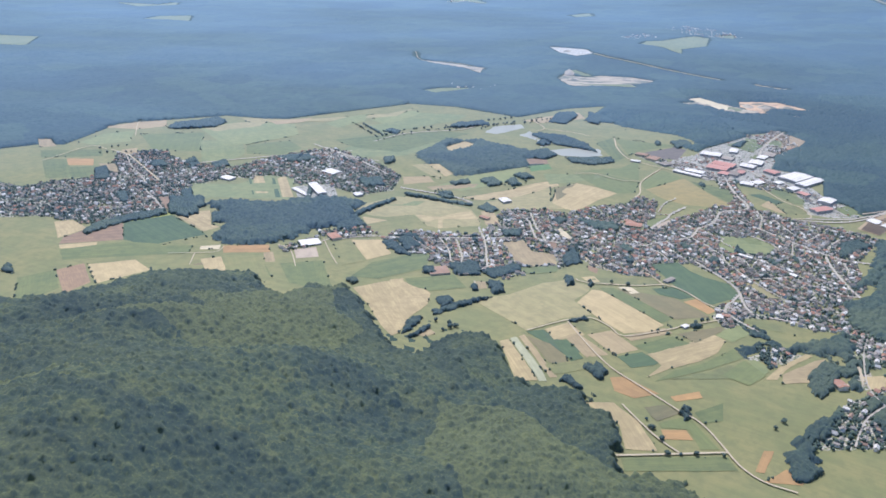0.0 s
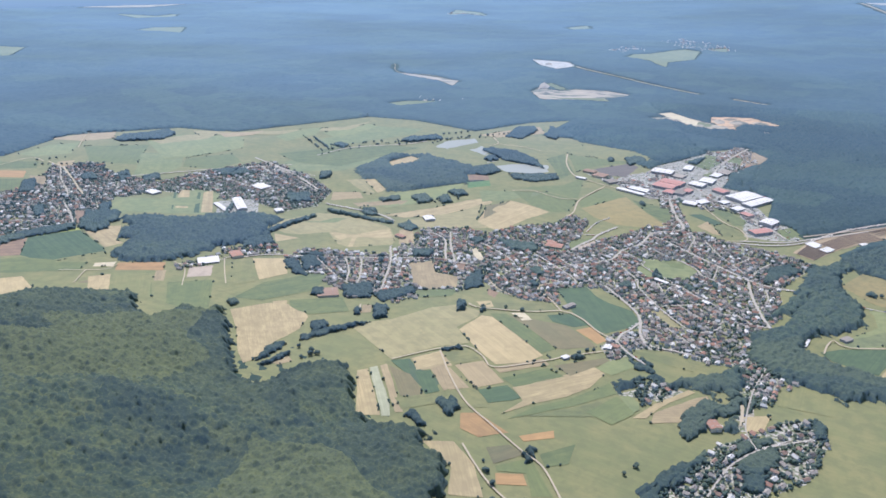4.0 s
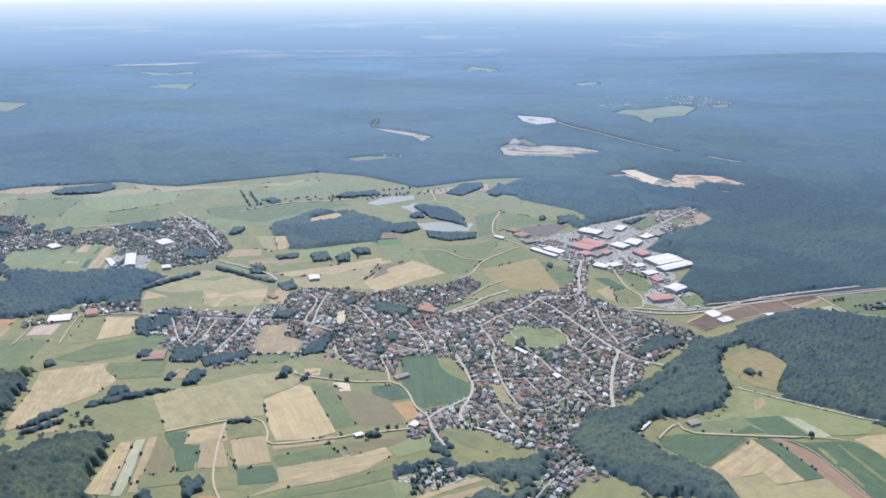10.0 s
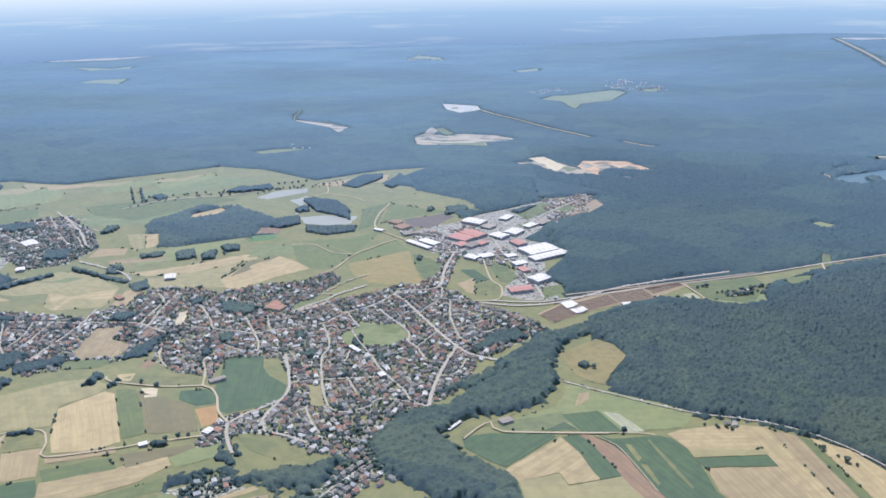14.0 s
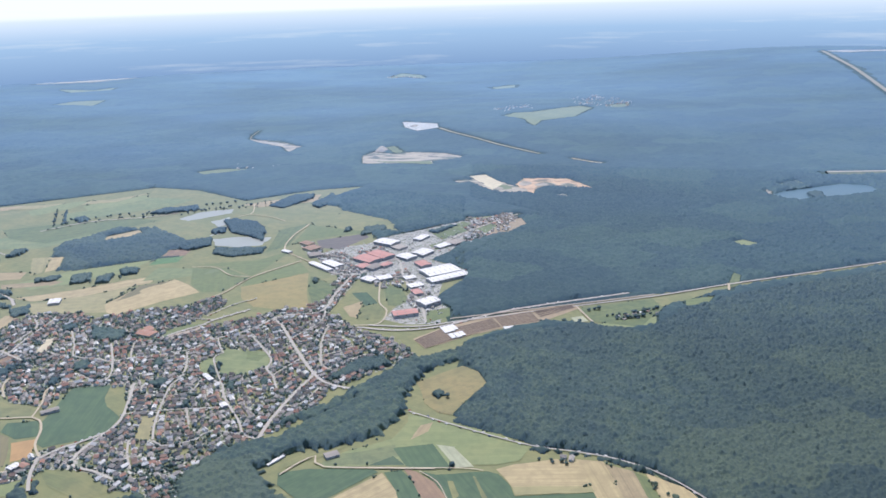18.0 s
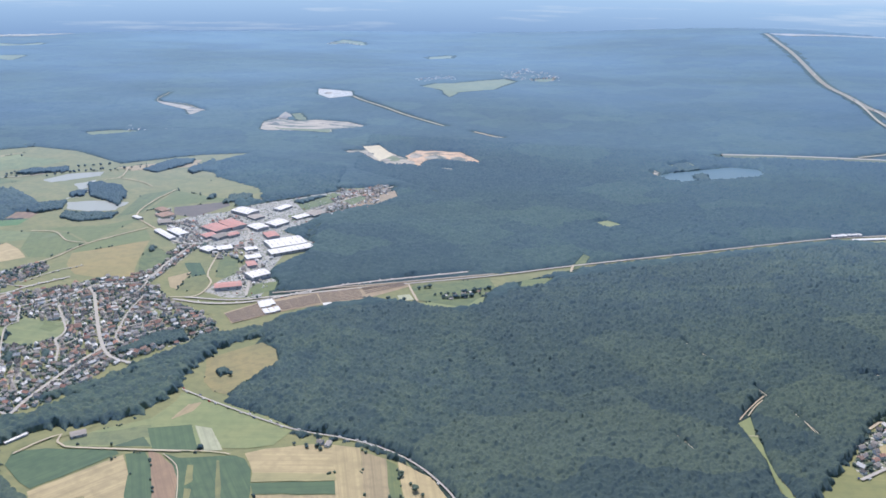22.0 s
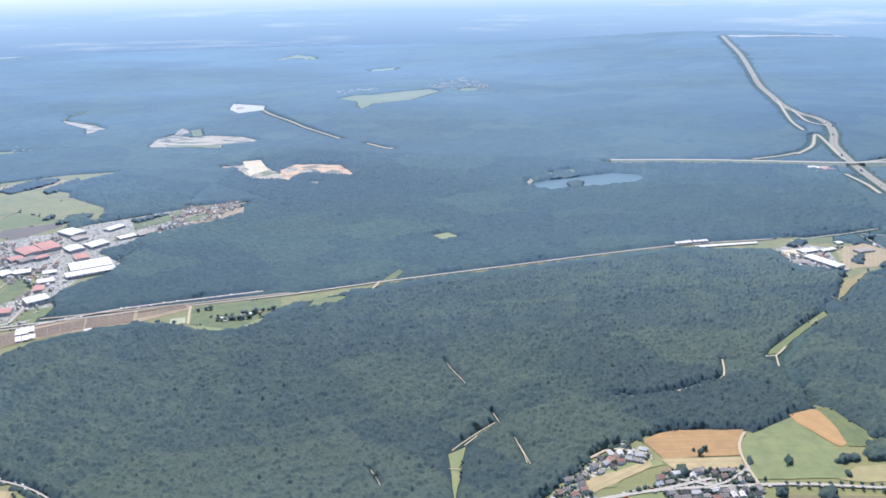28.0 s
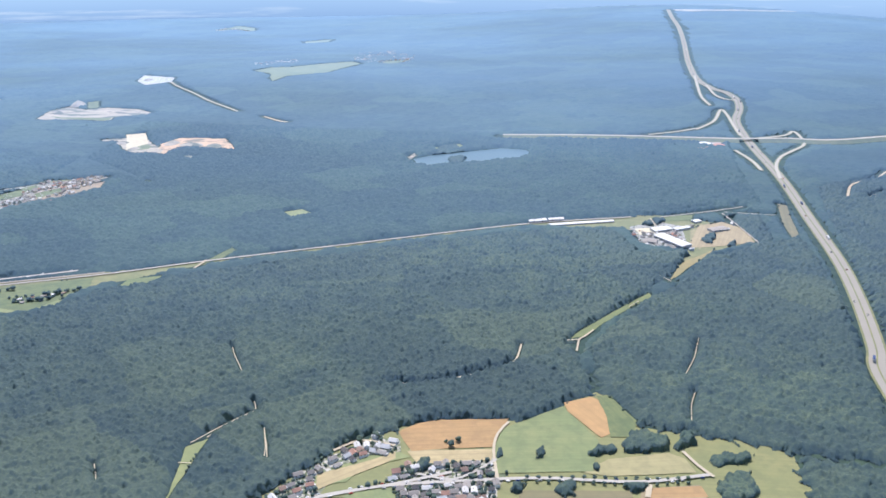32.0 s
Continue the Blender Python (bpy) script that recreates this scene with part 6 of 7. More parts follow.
def hall(h, tile, poly):
    """A works hall, farm barn or large house from the four corners of its plan."""
    p = [Vector(q) for q in poly]
    c = sum(p, Vector((0, 0))) / 4
    u = (p[1] - p[0] + p[2] - p[3]) / 2
    v = (p[3] - p[0] + p[2] - p[1]) / 2
    side = u.normalized()
    deep = abs(v.dot(Vector((-side.y, side.x))))
    w, d, turn = u.length / 2, deep / 2, math.degrees(math.atan2(side.y, side.x))
    if d > w:
        w, d, turn = d, w, turn + 90
    walls, roof = gable(w, d, h * 0.82, h, 0.25)
    tone = "metal" if tile in ("whiteroof", "greyroof", "pinkroof") else "cream"
    ob = mesh_object("hall", *walls, WALLS[tone])
    ob.matrix_world = pose(c.x, c.y, float(height(c.x, c.y)) + 0.15, 0, 0, turn)
    cover = mesh_object("roof", *roof, ROOFS[tile], ob)
    count = max(2, int(w / 3.5))
    if h > 2.4:
        rise = h * 0.18 / d
        for i in range(count):
            x = -w + 2 * w * (i + 0.5) / count
            for s in (-1, 1):
                lo, hi = h - 0.75 * d * rise, h - 0.25 * d * rise
                mesh_object("skylight", [(x - 0.35, s * 0.75 * d, lo + 0.27), (x + 0.35, s * 0.75 * d, lo + 0.27), (x + 0.35, s * 0.25 * d, hi + 0.27), (x - 0.35, s * 0.25 * d, hi + 0.27),
                                         (x - 0.35, s * 0.75 * d, lo + 0.2), (x + 0.35, s * 0.75 * d, lo + 0.2), (x + 0.35, s * 0.25 * d, hi + 0.2), (x - 0.35, s * 0.25 * d, hi + 0.2)],
                            [(0, 1, 2, 3), (0, 4, 5, 1), (1, 5, 6, 2), (2, 6, 7, 3), (3, 7, 4, 0)], ROOFS["greyroof"], cover)
    for s in (-1, 1):
        for i in range(count):
            x = -w + 2 * w * (i + 0.5) / count
            mesh_object("window", *box(x - 0.9, x + 0.9, s * d - 0.05, s * d + 0.05, h * 0.4, h * 0.6), GLASS, ob)
    mesh_object("gate", *box(w - 0.05, w + 0.06, -1.3, 1.3, 0.0, 2.2), PAINT["silver"], ob)
    word = {"whiteroof": "white sheet-metal roof", "greyroof": "grey roof", "pinkroof": "faded red roof", "redroof": "red tiled roof", "brownroof": "brown roof"}[tile]
    tagged(ob, f"long low building with a {word}", "building", "large buildings")
    all_x.append(c.x)
    all_y.append(c.y)
    for i in range(-int(w / 3), int(w / 3) + 1):
        for j in range(-int(d / 3), int(d / 3) + 1):
            x, y, a = c.x, c.y, radians(turn)
            x, y = x + 3 * i * math.cos(a) - 3 * j * math.sin(a), y + 3 * i * math.sin(a) + 3 * j * math.cos(a)
            cells.setdefault((int(x // 8), int(y // 8)), []).append((x, y))


def heap(x, y, radius, tall):
    """A tipped heap of sand or gravel with an uneven top."""
    verts, faces, rings, around = [], [], 6, 18
    for k in range(rings):
        for i in range(around):
            a, s = 2 * math.pi * i / around, 1 - k / (rings - 0.6)
            r = radius * s * (1 + 0.22 * noise.noise((math.cos(a) * 1.4 + x, math.sin(a) * 1.4, k * 0.4)))
            verts.append((r * math.cos(a), r * math.sin(a) * 0.7, tall * (1 - s) ** 0.85))
    for k in range(rings - 1):
        for i in range(around):
            j = (i + 1) % around
            faces.append((k * around + i, k * around + j, (k + 1) * around + j, (k + 1) * around + i))
    faces.append(tuple((rings - 1) * around + i for i in range(around)))
    ob = mesh_object("sand_heap", verts, faces, FIELD["sand"][0])
    ob.matrix_world = pose(x, y, float(height(x, y)) + 0.2, 0, 0, 40 * x)
    ob.data.shade_smooth()
    tagged(ob, "tipped heap of pale sand in a quarry", "sand heap", "heaps in the quarries")


woods("hill", [(-496, 686), (-341, 691), (-322, 715), (-288, 749), (-183, 751), (-160, 702), (-144, 683), (-135, 696), (-126, 713), (-88, 720), (-70, 679), (-48, 611), (-33, 575), (-15, 566), (-1, 595), (25, 614), (46, 607), (59, 550), (72, 529), (104, 527), (118, 518), (107, 506), (126, 497), (130, 468), (120, 450), (121, 434), (156, 432), (173, 413), (160, 390), (20, 300), (-230, 285), (-420, 420), (-560, 600)])
woods("copse", [(-297, 987), (-258, 994), (-206, 993), (-189, 1004), (-120, 1014), (-96, 996), (-81, 998), (-93, 985), (-108, 968), (-100, 934), (-117, 912), (-143, 896), (-167, 862), (-194, 840), (-238, 843), (-259, 863), (-253, 911), (-276, 919), (-286, 941), (-274, 955)])
woods("pondwood", [(-40, 1226), (-1, 1312), (71, 1315), (124, 1270), (157, 1239), (162, 1185), (120, 1155), (71, 1122), (20, 1120), (-18, 1168)])
woods("stream", [(384, 693), (394, 717), (434, 743), (456, 781), (483, 820), (520, 826), (523, 780), (508, 742), (472, 724), (447, 713), (433, 693), (455, 663), (478, 650), (501, 627), (501, 607), (420, 610), (443, 598), (420, 621), (401, 631), (387, 647), (378, 665)])
woods("stream", [(405, 741), (457, 798), (510, 890), (533, 893), (567, 919), (573, 898), (534, 863), (523, 826), (477, 802), (454, 770)])
woods("hamletwood", [(249, 594), (249, 606), (258, 615), (274, 623), (290, 631), (297, 621), (315, 629), (340, 638), (358, 654), (372, 649), (367, 644), (361, 622), (352, 607), (343, 597), (340, 608), (334, 610), (334, 595), (328, 594), (323, 605), (314, 612), (300, 605), (295, 615), (284, 620), (275, 616), (271, 607), (260, 601), (256, 593)])
woods("hamletwood", [(288, 543), (304, 563), (317, 580), (333, 594), (338, 585), (331, 570), (325, 573), (316, 569), (309, 554), (296, 544)])
woods("hamletwood", [(324, 558), (336, 576), (348, 602), (362, 616), (355, 596), (349, 590), (340, 568), (334, 552), (325, 550)])
woods("hamletwood", [(235, 460), (252, 485), (265, 489), (260, 462), (251, 440), (239, 441)])
woods("south", [(563, 872), (550, 910), (582, 937), (626, 962), (681, 977), (728, 957), (749, 984), (777, 1017), (824, 1054), (846, 1068), (922, 1105), (1010, 1144), (1152, 1204), (1252, 1219), (1262, 1191), (1276, 1140), (1282, 1152), (1323, 1154), (1289, 1077), (1254, 1028), (1215, 977), (1190, 945), (1200, 904), (1203, 866), (1180, 848), (1174, 830), (1143, 824), (1117, 824), (1085, 819), (1071, 807), (1054, 802), (1032, 779), (1022, 763), (1002, 734), (830, 500), (690, 480), (749, 656), (740, 679), (709, 707), (661, 729), (624, 732), (617, 743), (568, 767), (560, 781), (581, 833), (568, 875)])
woods("east", [(1199, 934), (1256, 1026), (1289, 1063), (1328, 1132), (1396, 1178), (1429, 1194), (1449, 1214), (1446, 1148), (1430, 1036), (1414, 959), (1397, 880), (1375, 793), (1313, 801), (1292, 809), (1256, 818), (1224, 826), (1205, 866)])
woods("east", [(1671, 1488), (1523, 1397), (1496, 1279), (1474, 1150), (1442, 992), (1413, 881), (1451, 884), (1746, 1492)])
woods("north", [(497, 1101), (506, 1118), (535, 1130), (525, 1188), (555, 1240), (584, 1310), (592, 1369), (599, 1398), (647, 1406), (667, 1378), (508, 1502), (342, 1562), (294, 1513), (318, 1424), (404, 1368), (432, 1301), (380, 1321), (546, 977), (666, 1027), (756, 1061), (845, 1099), (961, 1150), (1154, 1232), (1278, 1263), (1405, 1313), (1442, 1308), (1460, 1509), (1489, 1693), (1354, 1687), (1128, 1677), (949, 1703), (752, 1725), (497, 1761), (546, 977)])
woods("hedge", [(-31, 613), (-23, 645), (-12, 646), (-17, 629), (-28, 607)])
woods("hedge", [(-26, 600), (-9, 628), (-4, 624), (-19, 602)])
woods("hedge", [(-3, 693), (12, 697), (16, 682), (3, 668)])
woods("hedge", [(-6, 661), (21, 685), (59, 703), (65, 710), (52, 697), (22, 672), (-4, 651)])
woods("hedge", [(31, 729), (38, 734), (39, 716), (34, 713)])
woods("hedge", [(48, 745), (63, 738), (65, 711), (51, 704)])
woods("hedge", [(-18, 775), (-3, 779), (-1, 758), (-15, 761)])
woods("hedge", [(9, 792), (43, 796), (44, 756), (17, 758)])
woods("hedge", [(45, 768), (83, 794), (86, 773), (56, 748)])
woods("hedge", [(132, 816), (151, 848), (153, 800), (133, 789)])
woods("hedge", [(126, 754), (136, 758), (136, 735), (126, 732)])
woods("hedge", [(149, 748), (154, 748), (153, 732), (148, 733)])
woods("hedge", [(115, 649), (133, 656), (135, 650), (115, 643)])
woods("hedge", [(114, 566), (120, 569), (127, 550), (121, 549)])
woods("hedge", [(94, 547), (103, 548), (105, 539), (92, 538)])
woods("hedge", [(-92, 741), (-85, 745), (-76, 733), (-83, 724)])
woods("hedge", [(223, 648), (233, 657), (238, 651), (226, 644)])
woods("hedge", [(187, 636), (194, 640), (196, 633), (190, 631)])
woods("hedge", [(201, 649), (205, 650), (208, 641), (205, 641)])
woods("hedge", [(122, 557), (126, 573), (135, 557), (130, 549)])
woods("hedge", [(133, 604), (133, 607), (146, 586), (145, 582)])
woods("hedge", [(13, 1088), (40, 1104), (45, 1086), (20, 1073)])
woods("hedge", [(54, 1099), (74, 1114), (89, 1082), (69, 1071)])
woods("hedge", [(89, 1095), (105, 1111), (114, 1082), (100, 1074)])
woods("hedge", [(104, 1127), (127, 1136), (134, 1114), (116, 1105)])
woods("hedge", [(132, 1245), (170, 1272), (182, 1230), (161, 1209), (141, 1215)])
woods("hedge", [(193, 1218), (262, 1224), (266, 1201), (230, 1182), (198, 1194)])
woods("hedge", [(201, 1328), (225, 1331), (242, 1289), (219, 1286)])
woods("hedge", [(165, 1355), (204, 1345), (204, 1313), (169, 1322)])
woods("hedge", [(48, 984), (62, 1002), (76, 977), (64, 963)])
woods("hedge", [(-7, 1038), (13, 1046), (24, 1020), (5, 1018)])
woods("hedge", [(167, 944), (193, 937), (216, 930), (214, 907), (184, 911)])
woods("hedge", [(286, 700), (290, 710), (295, 713), (291, 699)])
woods("hedge", [(330, 850), (338, 865), (343, 845), (339, 834)])
woods("hedge", [(334, 783), (340, 789), (344, 778), (338, 772)])
woods("hedge", [(279, 656), (283, 658), (293, 646), (289, 642)])
woods("hedge", [(416, 1117), (421, 1122), (424, 1109), (419, 1104)])
woods("hedge", [(361, 1099), (369, 1104), (370, 1087), (363, 1084)])
woods("hedge", [(376, 1296), (405, 1323), (407, 1308), (381, 1282)])
woods("hedge", [(350, 1318), (359, 1325), (361, 1303), (352, 1300)])
woods("hedge", [(288, 818), (302, 827), (307, 815), (293, 808)])
woods("hedge", [(196, 816), (204, 820), (212, 805), (204, 802)])
woods("hedge", [(199, 853), (211, 861), (219, 842), (208, 835)])
woods("hedge", [(272, 863), (279, 870), (285, 854), (278, 847)])
woods("hedge", [(357, 822), (364, 828), (369, 816), (362, 808)])
woods("hedge", [(386, 830), (392, 836), (396, 824), (390, 819)])
woods("hedge", [(136, 941), (149, 949), (157, 933), (145, 925)])
woods("hedge", [(-49, 878), (-26, 886), (-15, 850), (-36, 829)])
woods("hedge", [(-65, 859), (-52, 864), (-28, 814), (-46, 821)])
woods("hedge", [(72, 900), (96, 904), (97, 885), (75, 877)])
woods("hedge", [(35, 880), (44, 884), (45, 862), (38, 858)])
woods("hedge", [(462, 878), (487, 889), (497, 870), (470, 853), (441, 832)])
woods("hedge", [(1050, 1529), (1067, 1545), (1077, 1535), (1073, 1498), (1057, 1489)])
woods("hedge", [(1023, 1547), (1033, 1600), (1055, 1610), (1073, 1574), (1056, 1562)])
woods("hedge", [(-94, 1364), (-88, 1386), (-67, 1366), (-72, 1341)])
woods("hedge", [(-137, 1415), (-135, 1419), (-93, 1339), (-96, 1336)])
woods("hedge", [(-425, 1158), (-409, 1170), (-390, 1143), (-408, 1131)])
woods("hedge", [(-376, 1171), (-365, 1189), (-347, 1150), (-357, 1133)])
woods("hedge", [(-336, 1161), (-317, 1179), (-304, 1151), (-323, 1134)])
woods("hedge", [(-422, 1018), (-411, 1025), (-393, 988), (-403, 982)])
woods("hedge", [(-339, 1027), (-328, 1034), (-300, 964), (-311, 953)])
woods("hedge", [(-219, 1205), (-202, 1224), (-186, 1189), (-207, 1177)])
woods("hedge", [(-114, 1094), (-84, 1105), (-72, 1070), (-101, 1060)])
woods("hedge", [(-86, 1198), (-69, 1210), (-66, 1181), (-81, 1169)])
woods("hedge", [(-491, 1121), (-480, 1140), (-451, 1083), (-463, 1068)])
woods("hedge", [(-49, 1040), (-2, 1016), (41, 998), (45, 989), (3, 1004), (-43, 1028)])
woods("hedge", [(-106, 954), (-86, 984), (-57, 1017), (-55, 1008), (-81, 973), (-101, 944)])
woods("hedge", [(473, 1305), (499, 1335), (514, 1340), (487, 1296)])
woods("hedge", [(272, 665), (276, 665), (278, 648), (282, 647), (293, 637), (290, 630), (281, 635), (274, 636)])
woods("hedge", [(-127, 917), (-111, 935), (-102, 952), (-86, 915), (-105, 899), (-118, 898)])
woods("hedge", [(1348, 1207), (1356, 1208), (1350, 1182), (1342, 1181)])
woods("hedge", [(1383, 1278), (1401, 1284), (1398, 1273), (1382, 1267)])
woods("hedge", [(1367, 1184), (1376, 1188), (1372, 1174), (1364, 1170)])
woods("hedge", [(1211, 797), (1218, 816), (1229, 822), (1244, 812), (1242, 800), (1225, 796)])
woods("hedge", [(1190, 791), (1196, 802), (1210, 806), (1208, 795), (1198, 791)])
woods("hedge", [(1244, 800), (1251, 819), (1260, 820), (1258, 807)])
woods("hedge", [(1157, 786), (1163, 800), (1167, 799), (1165, 785)])
woods("hedge", [(1134, 784), (1136, 794), (1141, 796), (1140, 785)])
woods("hedge", [(1191, 777), (1193, 784), (1197, 784), (1196, 776)])
woods("hedge", [(120, 549), (115, 563), (119, 568), (127, 564), (131, 549), (127, 544)])
woods("hedge", [(98, 536), (95, 547), (101, 548), (111, 530), (105, 529)])
woods("hedge", [(153, 1357), (170, 1371), (211, 1310), (238, 1297), (248, 1255), (219, 1278), (188, 1294)])
woods("hedge", [(155, 1301), (171, 1323), (179, 1297), (165, 1284)])
woods("hedge", [(195, 1449), (216, 1515), (241, 1528), (251, 1493), (223, 1435)])
woods("hedge", [(264, 1452), (279, 1534), (301, 1495), (281, 1434)])
woods("hedge", [(377, 1321), (407, 1338), (413, 1306), (385, 1296)])
woods("hedge", [(11, 1397), (26, 1423), (77, 1447), (87, 1426), (43, 1399)])
woods("hedge", [(353, 1320), (357, 1329), (363, 1312), (358, 1306)])
woods("hedge", [(-462, 1365), (-458, 1396), (-394, 1439), (-371, 1411), (-383, 1372), (-444, 1355)])
woods("hedge", [(-332, 946), (-350, 1013), (-324, 1000), (-296, 959), (-303, 931)])
woods("hedge", [(-409, 879), (-406, 906), (-369, 943), (-340, 958), (-331, 942), (-375, 910), (-402, 870)])
woods("hedge", [(-174, 1000), (-177, 1064), (-170, 1059), (-166, 996)])
woods("hedge", [(540, 818), (545, 826), (553, 817), (547, 808)])
woods("hedge", [(1261, 790), (1273, 799), (1292, 801), (1289, 792), (1264, 785)])
woods("hedge", [(1262, 769), (1271, 779), (1285, 782), (1285, 765), (1277, 753), (1260, 752)])
woods("hedge", [(1169, 754), (1171, 762), (1181, 764), (1182, 753), (1175, 748)])
woods("hedge", [(1144, 752), (1145, 760), (1152, 762), (1153, 753)])
woods("hedge", [(1088, 772), (1089, 782), (1094, 784), (1098, 772), (1093, 767)])
woods("hedge", [(291, 543), (301, 554), (323, 579), (325, 572), (306, 547), (294, 539)])
woods("hedge", [(268, 483), (289, 512), (305, 530), (307, 524), (288, 500), (272, 478)])
woods("hedge", [(330, 584), (346, 603), (365, 601), (352, 580), (333, 573)])
woods("hedge", [(192, 1452), (250, 1532), (254, 1498), (207, 1442)])
woods("hedge", [(163, 1368), (206, 1353), (226, 1322), (221, 1279), (183, 1315), (167, 1337)])
woods("hedge", [(-339, 979), (-324, 1014), (-304, 1006), (-292, 975), (-316, 945)])
woods("hedge", [(-248, 1201), (-203, 1217), (-182, 1190), (-216, 1170)])
woods("hedge", [(246, 467), (264, 496), (289, 514), (290, 505), (268, 481), (258, 463)])
woods("hedge", [(330, 540), (358, 550), (356, 521), (332, 499), (320, 511)])
woods("hedge", [(395, 576), (406, 573), (398, 553), (389, 552)])
woods("hedge", [(322, 505), (341, 503), (332, 484), (317, 486)])
woods("hedge", [(298, 574), (321, 594), (341, 588), (335, 575), (319, 573), (295, 536), (289, 542)])
woods("hedge", [(239, 467), (252, 462), (259, 447), (239, 435), (233, 440)])
woods("hedge", [(175, 505), (180, 516), (188, 513), (184, 498), (178, 496)])
woods("east", [(1388, 1263), (1427, 1275), (1418, 1197), (1402, 1145), (1393, 1182), (1387, 1208)])
woods("hedge", [(1340, 1189), (1350, 1208), (1360, 1205), (1350, 1179)])
woods("hedge", [(1286, 1236), (1299, 1257), (1316, 1263), (1312, 1247), (1297, 1233)])
woods("hedge", [(-444, 762), (-451, 781), (-441, 781), (-428, 756)])
woods("hedge", [(-488, 1114), (-471, 1120), (-454, 1076), (-468, 1068)])
woods("hedge", [(-322, 966), (-305, 982), (-294, 946), (-312, 939)])
woods("hedge", [(-341, 1033), (-329, 1041), (-317, 1004), (-330, 999)])
woods("east", [(1314, 799), (1334, 795), (1373, 787), (1372, 751), (1308, 747), (1311, 775)])
woods("hedge", [(1208, 762), (1218, 769), (1225, 766), (1222, 759), (1211, 757)])
woods("hedge", [(564, 703), (567, 710), (571, 711), (570, 703)])
far_woods()

heap(295, 1910, 22, 11)
heap(293, 1842, 18, 5)
heap(405, 1848, 20, 4)
heap(605, 1606, 16, 5)
heap(639, 1599, 20, 5)
heap(678, 1593, 18, 4)
heap(523, 1605, 12, 4)
heap(559, 1570, 10, 3)
heap(326, 2172, 14, 4)
heap(600, 1556, 12, 3)

hall(5.5, "whiteroof", [(498, 1025), (513, 1041), (522, 1025), (507, 1010)])
hall(4, "pinkroof", [(476, 996), (501, 1005), (502, 992), (478, 981)])
hall(4.5, "whiteroof", [(487, 1134), (522, 1154), (534, 1132), (499, 1102)])
hall(4, "whiteroof", [(499, 1102), (538, 1129), (548, 1119), (505, 1085)])
hall(4, "pinkroof", [(477, 1162), (490, 1171), (494, 1150), (483, 1142)])
hall(4, "whiteroof", [(450, 1189), (461, 1202), (472, 1183), (461, 1168)])
hall(4, "whiteroof", [(467, 1203), (480, 1222), (491, 1205), (480, 1184)])
hall(4.5, "whiteroof", [(409, 1252), (419, 1267), (440, 1246), (430, 1224)])
hall(4.5, "pinkroof", [(410, 1198), (423, 1212), (442, 1186), (430, 1168)])
hall(4.5, "pinkroof", [(398, 1179), (410, 1196), (427, 1168), (414, 1150)])
hall(3.5, "pinkroof", [(405, 1149), (414, 1159), (420, 1146), (411, 1131)])
hall(3.5, "greyroof", [(419, 1146), (430, 1163), (435, 1145), (424, 1128)])
hall(3.5, "pinkroof", [(432, 1152), (441, 1165), (447, 1153), (437, 1143)])
hall(4, "whiteroof", [(360, 1162), (369, 1170), (384, 1146), (376, 1133)])
hall(3, "whiteroof", [(347, 1164), (353, 1169), (371, 1126), (366, 1119)])
hall(3.5, "whiteroof", [(422, 1101), (428, 1113), (439, 1095), (431, 1085)])
hall(3.5, "whiteroof", [(438, 1107), (452, 1115), (456, 1103), (441, 1093)])
hall(3, "whiteroof", [(470, 1108), (481, 1115), (484, 1105), (472, 1097)])
hall(3, "whiteroof", [(478, 1081), (492, 1091), (497, 1079), (483, 1070)])
hall(3, "pinkroof", [(488, 1064), (497, 1069), (498, 1052), (489, 1047)])
hall(3, "brownroof", [(308, 1249), (315, 1258), (322, 1236), (315, 1225)])
hall(3, "brownroof", [(319, 1225), (330, 1240), (335, 1216), (324, 1202)])
hall(3, "greyroof", [(330, 1197), (344, 1204), (347, 1189), (333, 1180)])
hall(2.5, "whiteroof", [(291, 1210), (295, 1216), (303, 1201), (300, 1196)])
hall(3, "whiteroof", [(459, 1267), (469, 1288), (477, 1277), (467, 1254)])
hall(3, "greyroof", [(508, 1252), (521, 1270), (527, 1251), (515, 1234)])
hall(2.5, "greyroof", [(436, 1230), (445, 1242), (454, 1227), (444, 1213)])
hall(2.5, "whiteroof", [(492, 1236), (507, 1254), (510, 1238), (497, 1221)])
hall(2.5, "redroof", [(225, 930), (229, 942), (244, 926), (240, 914)])
hall(2.5, "redroof", [(226, 942), (232, 946), (238, 936), (233, 931)])
hall(2.5, "whiteroof", [(332, 838), (335, 841), (343, 827), (340, 824)])
hall(2.5, "whiteroof", [(367, 785), (371, 788), (374, 781), (370, 777)])
hall(2.5, "greyroof", [(227, 755), (238, 764), (240, 759), (230, 750)])
hall(2.5, "whiteroof", [(254, 670), (257, 677), (262, 673), (259, 666)])
hall(3, "redroof", [(261, 675), (264, 679), (268, 673), (266, 668)])
hall(2, "whiteroof", [(-157, 857), (-135, 863), (-132, 848), (-151, 838)])
hall(3.5, "redroof", [(-126, 875), (-116, 880), (-111, 865), (-121, 858)])
hall(3, "brownroof", [(-11, 774), (9, 777), (11, 761), (-8, 754)])
hall(2.5, "greyroof", [(19, 769), (29, 770), (30, 759), (20, 756)])
hall(3, "whiteroof", [(79, 1017), (90, 1021), (92, 1006), (80, 1001)])
hall(2.5, "redroof", [(51, 949), (55, 953), (61, 941), (56, 935)])
hall(4.5, "whiteroof", [(-174, 1066), (-163, 1071), (-152, 1024), (-163, 1019)])
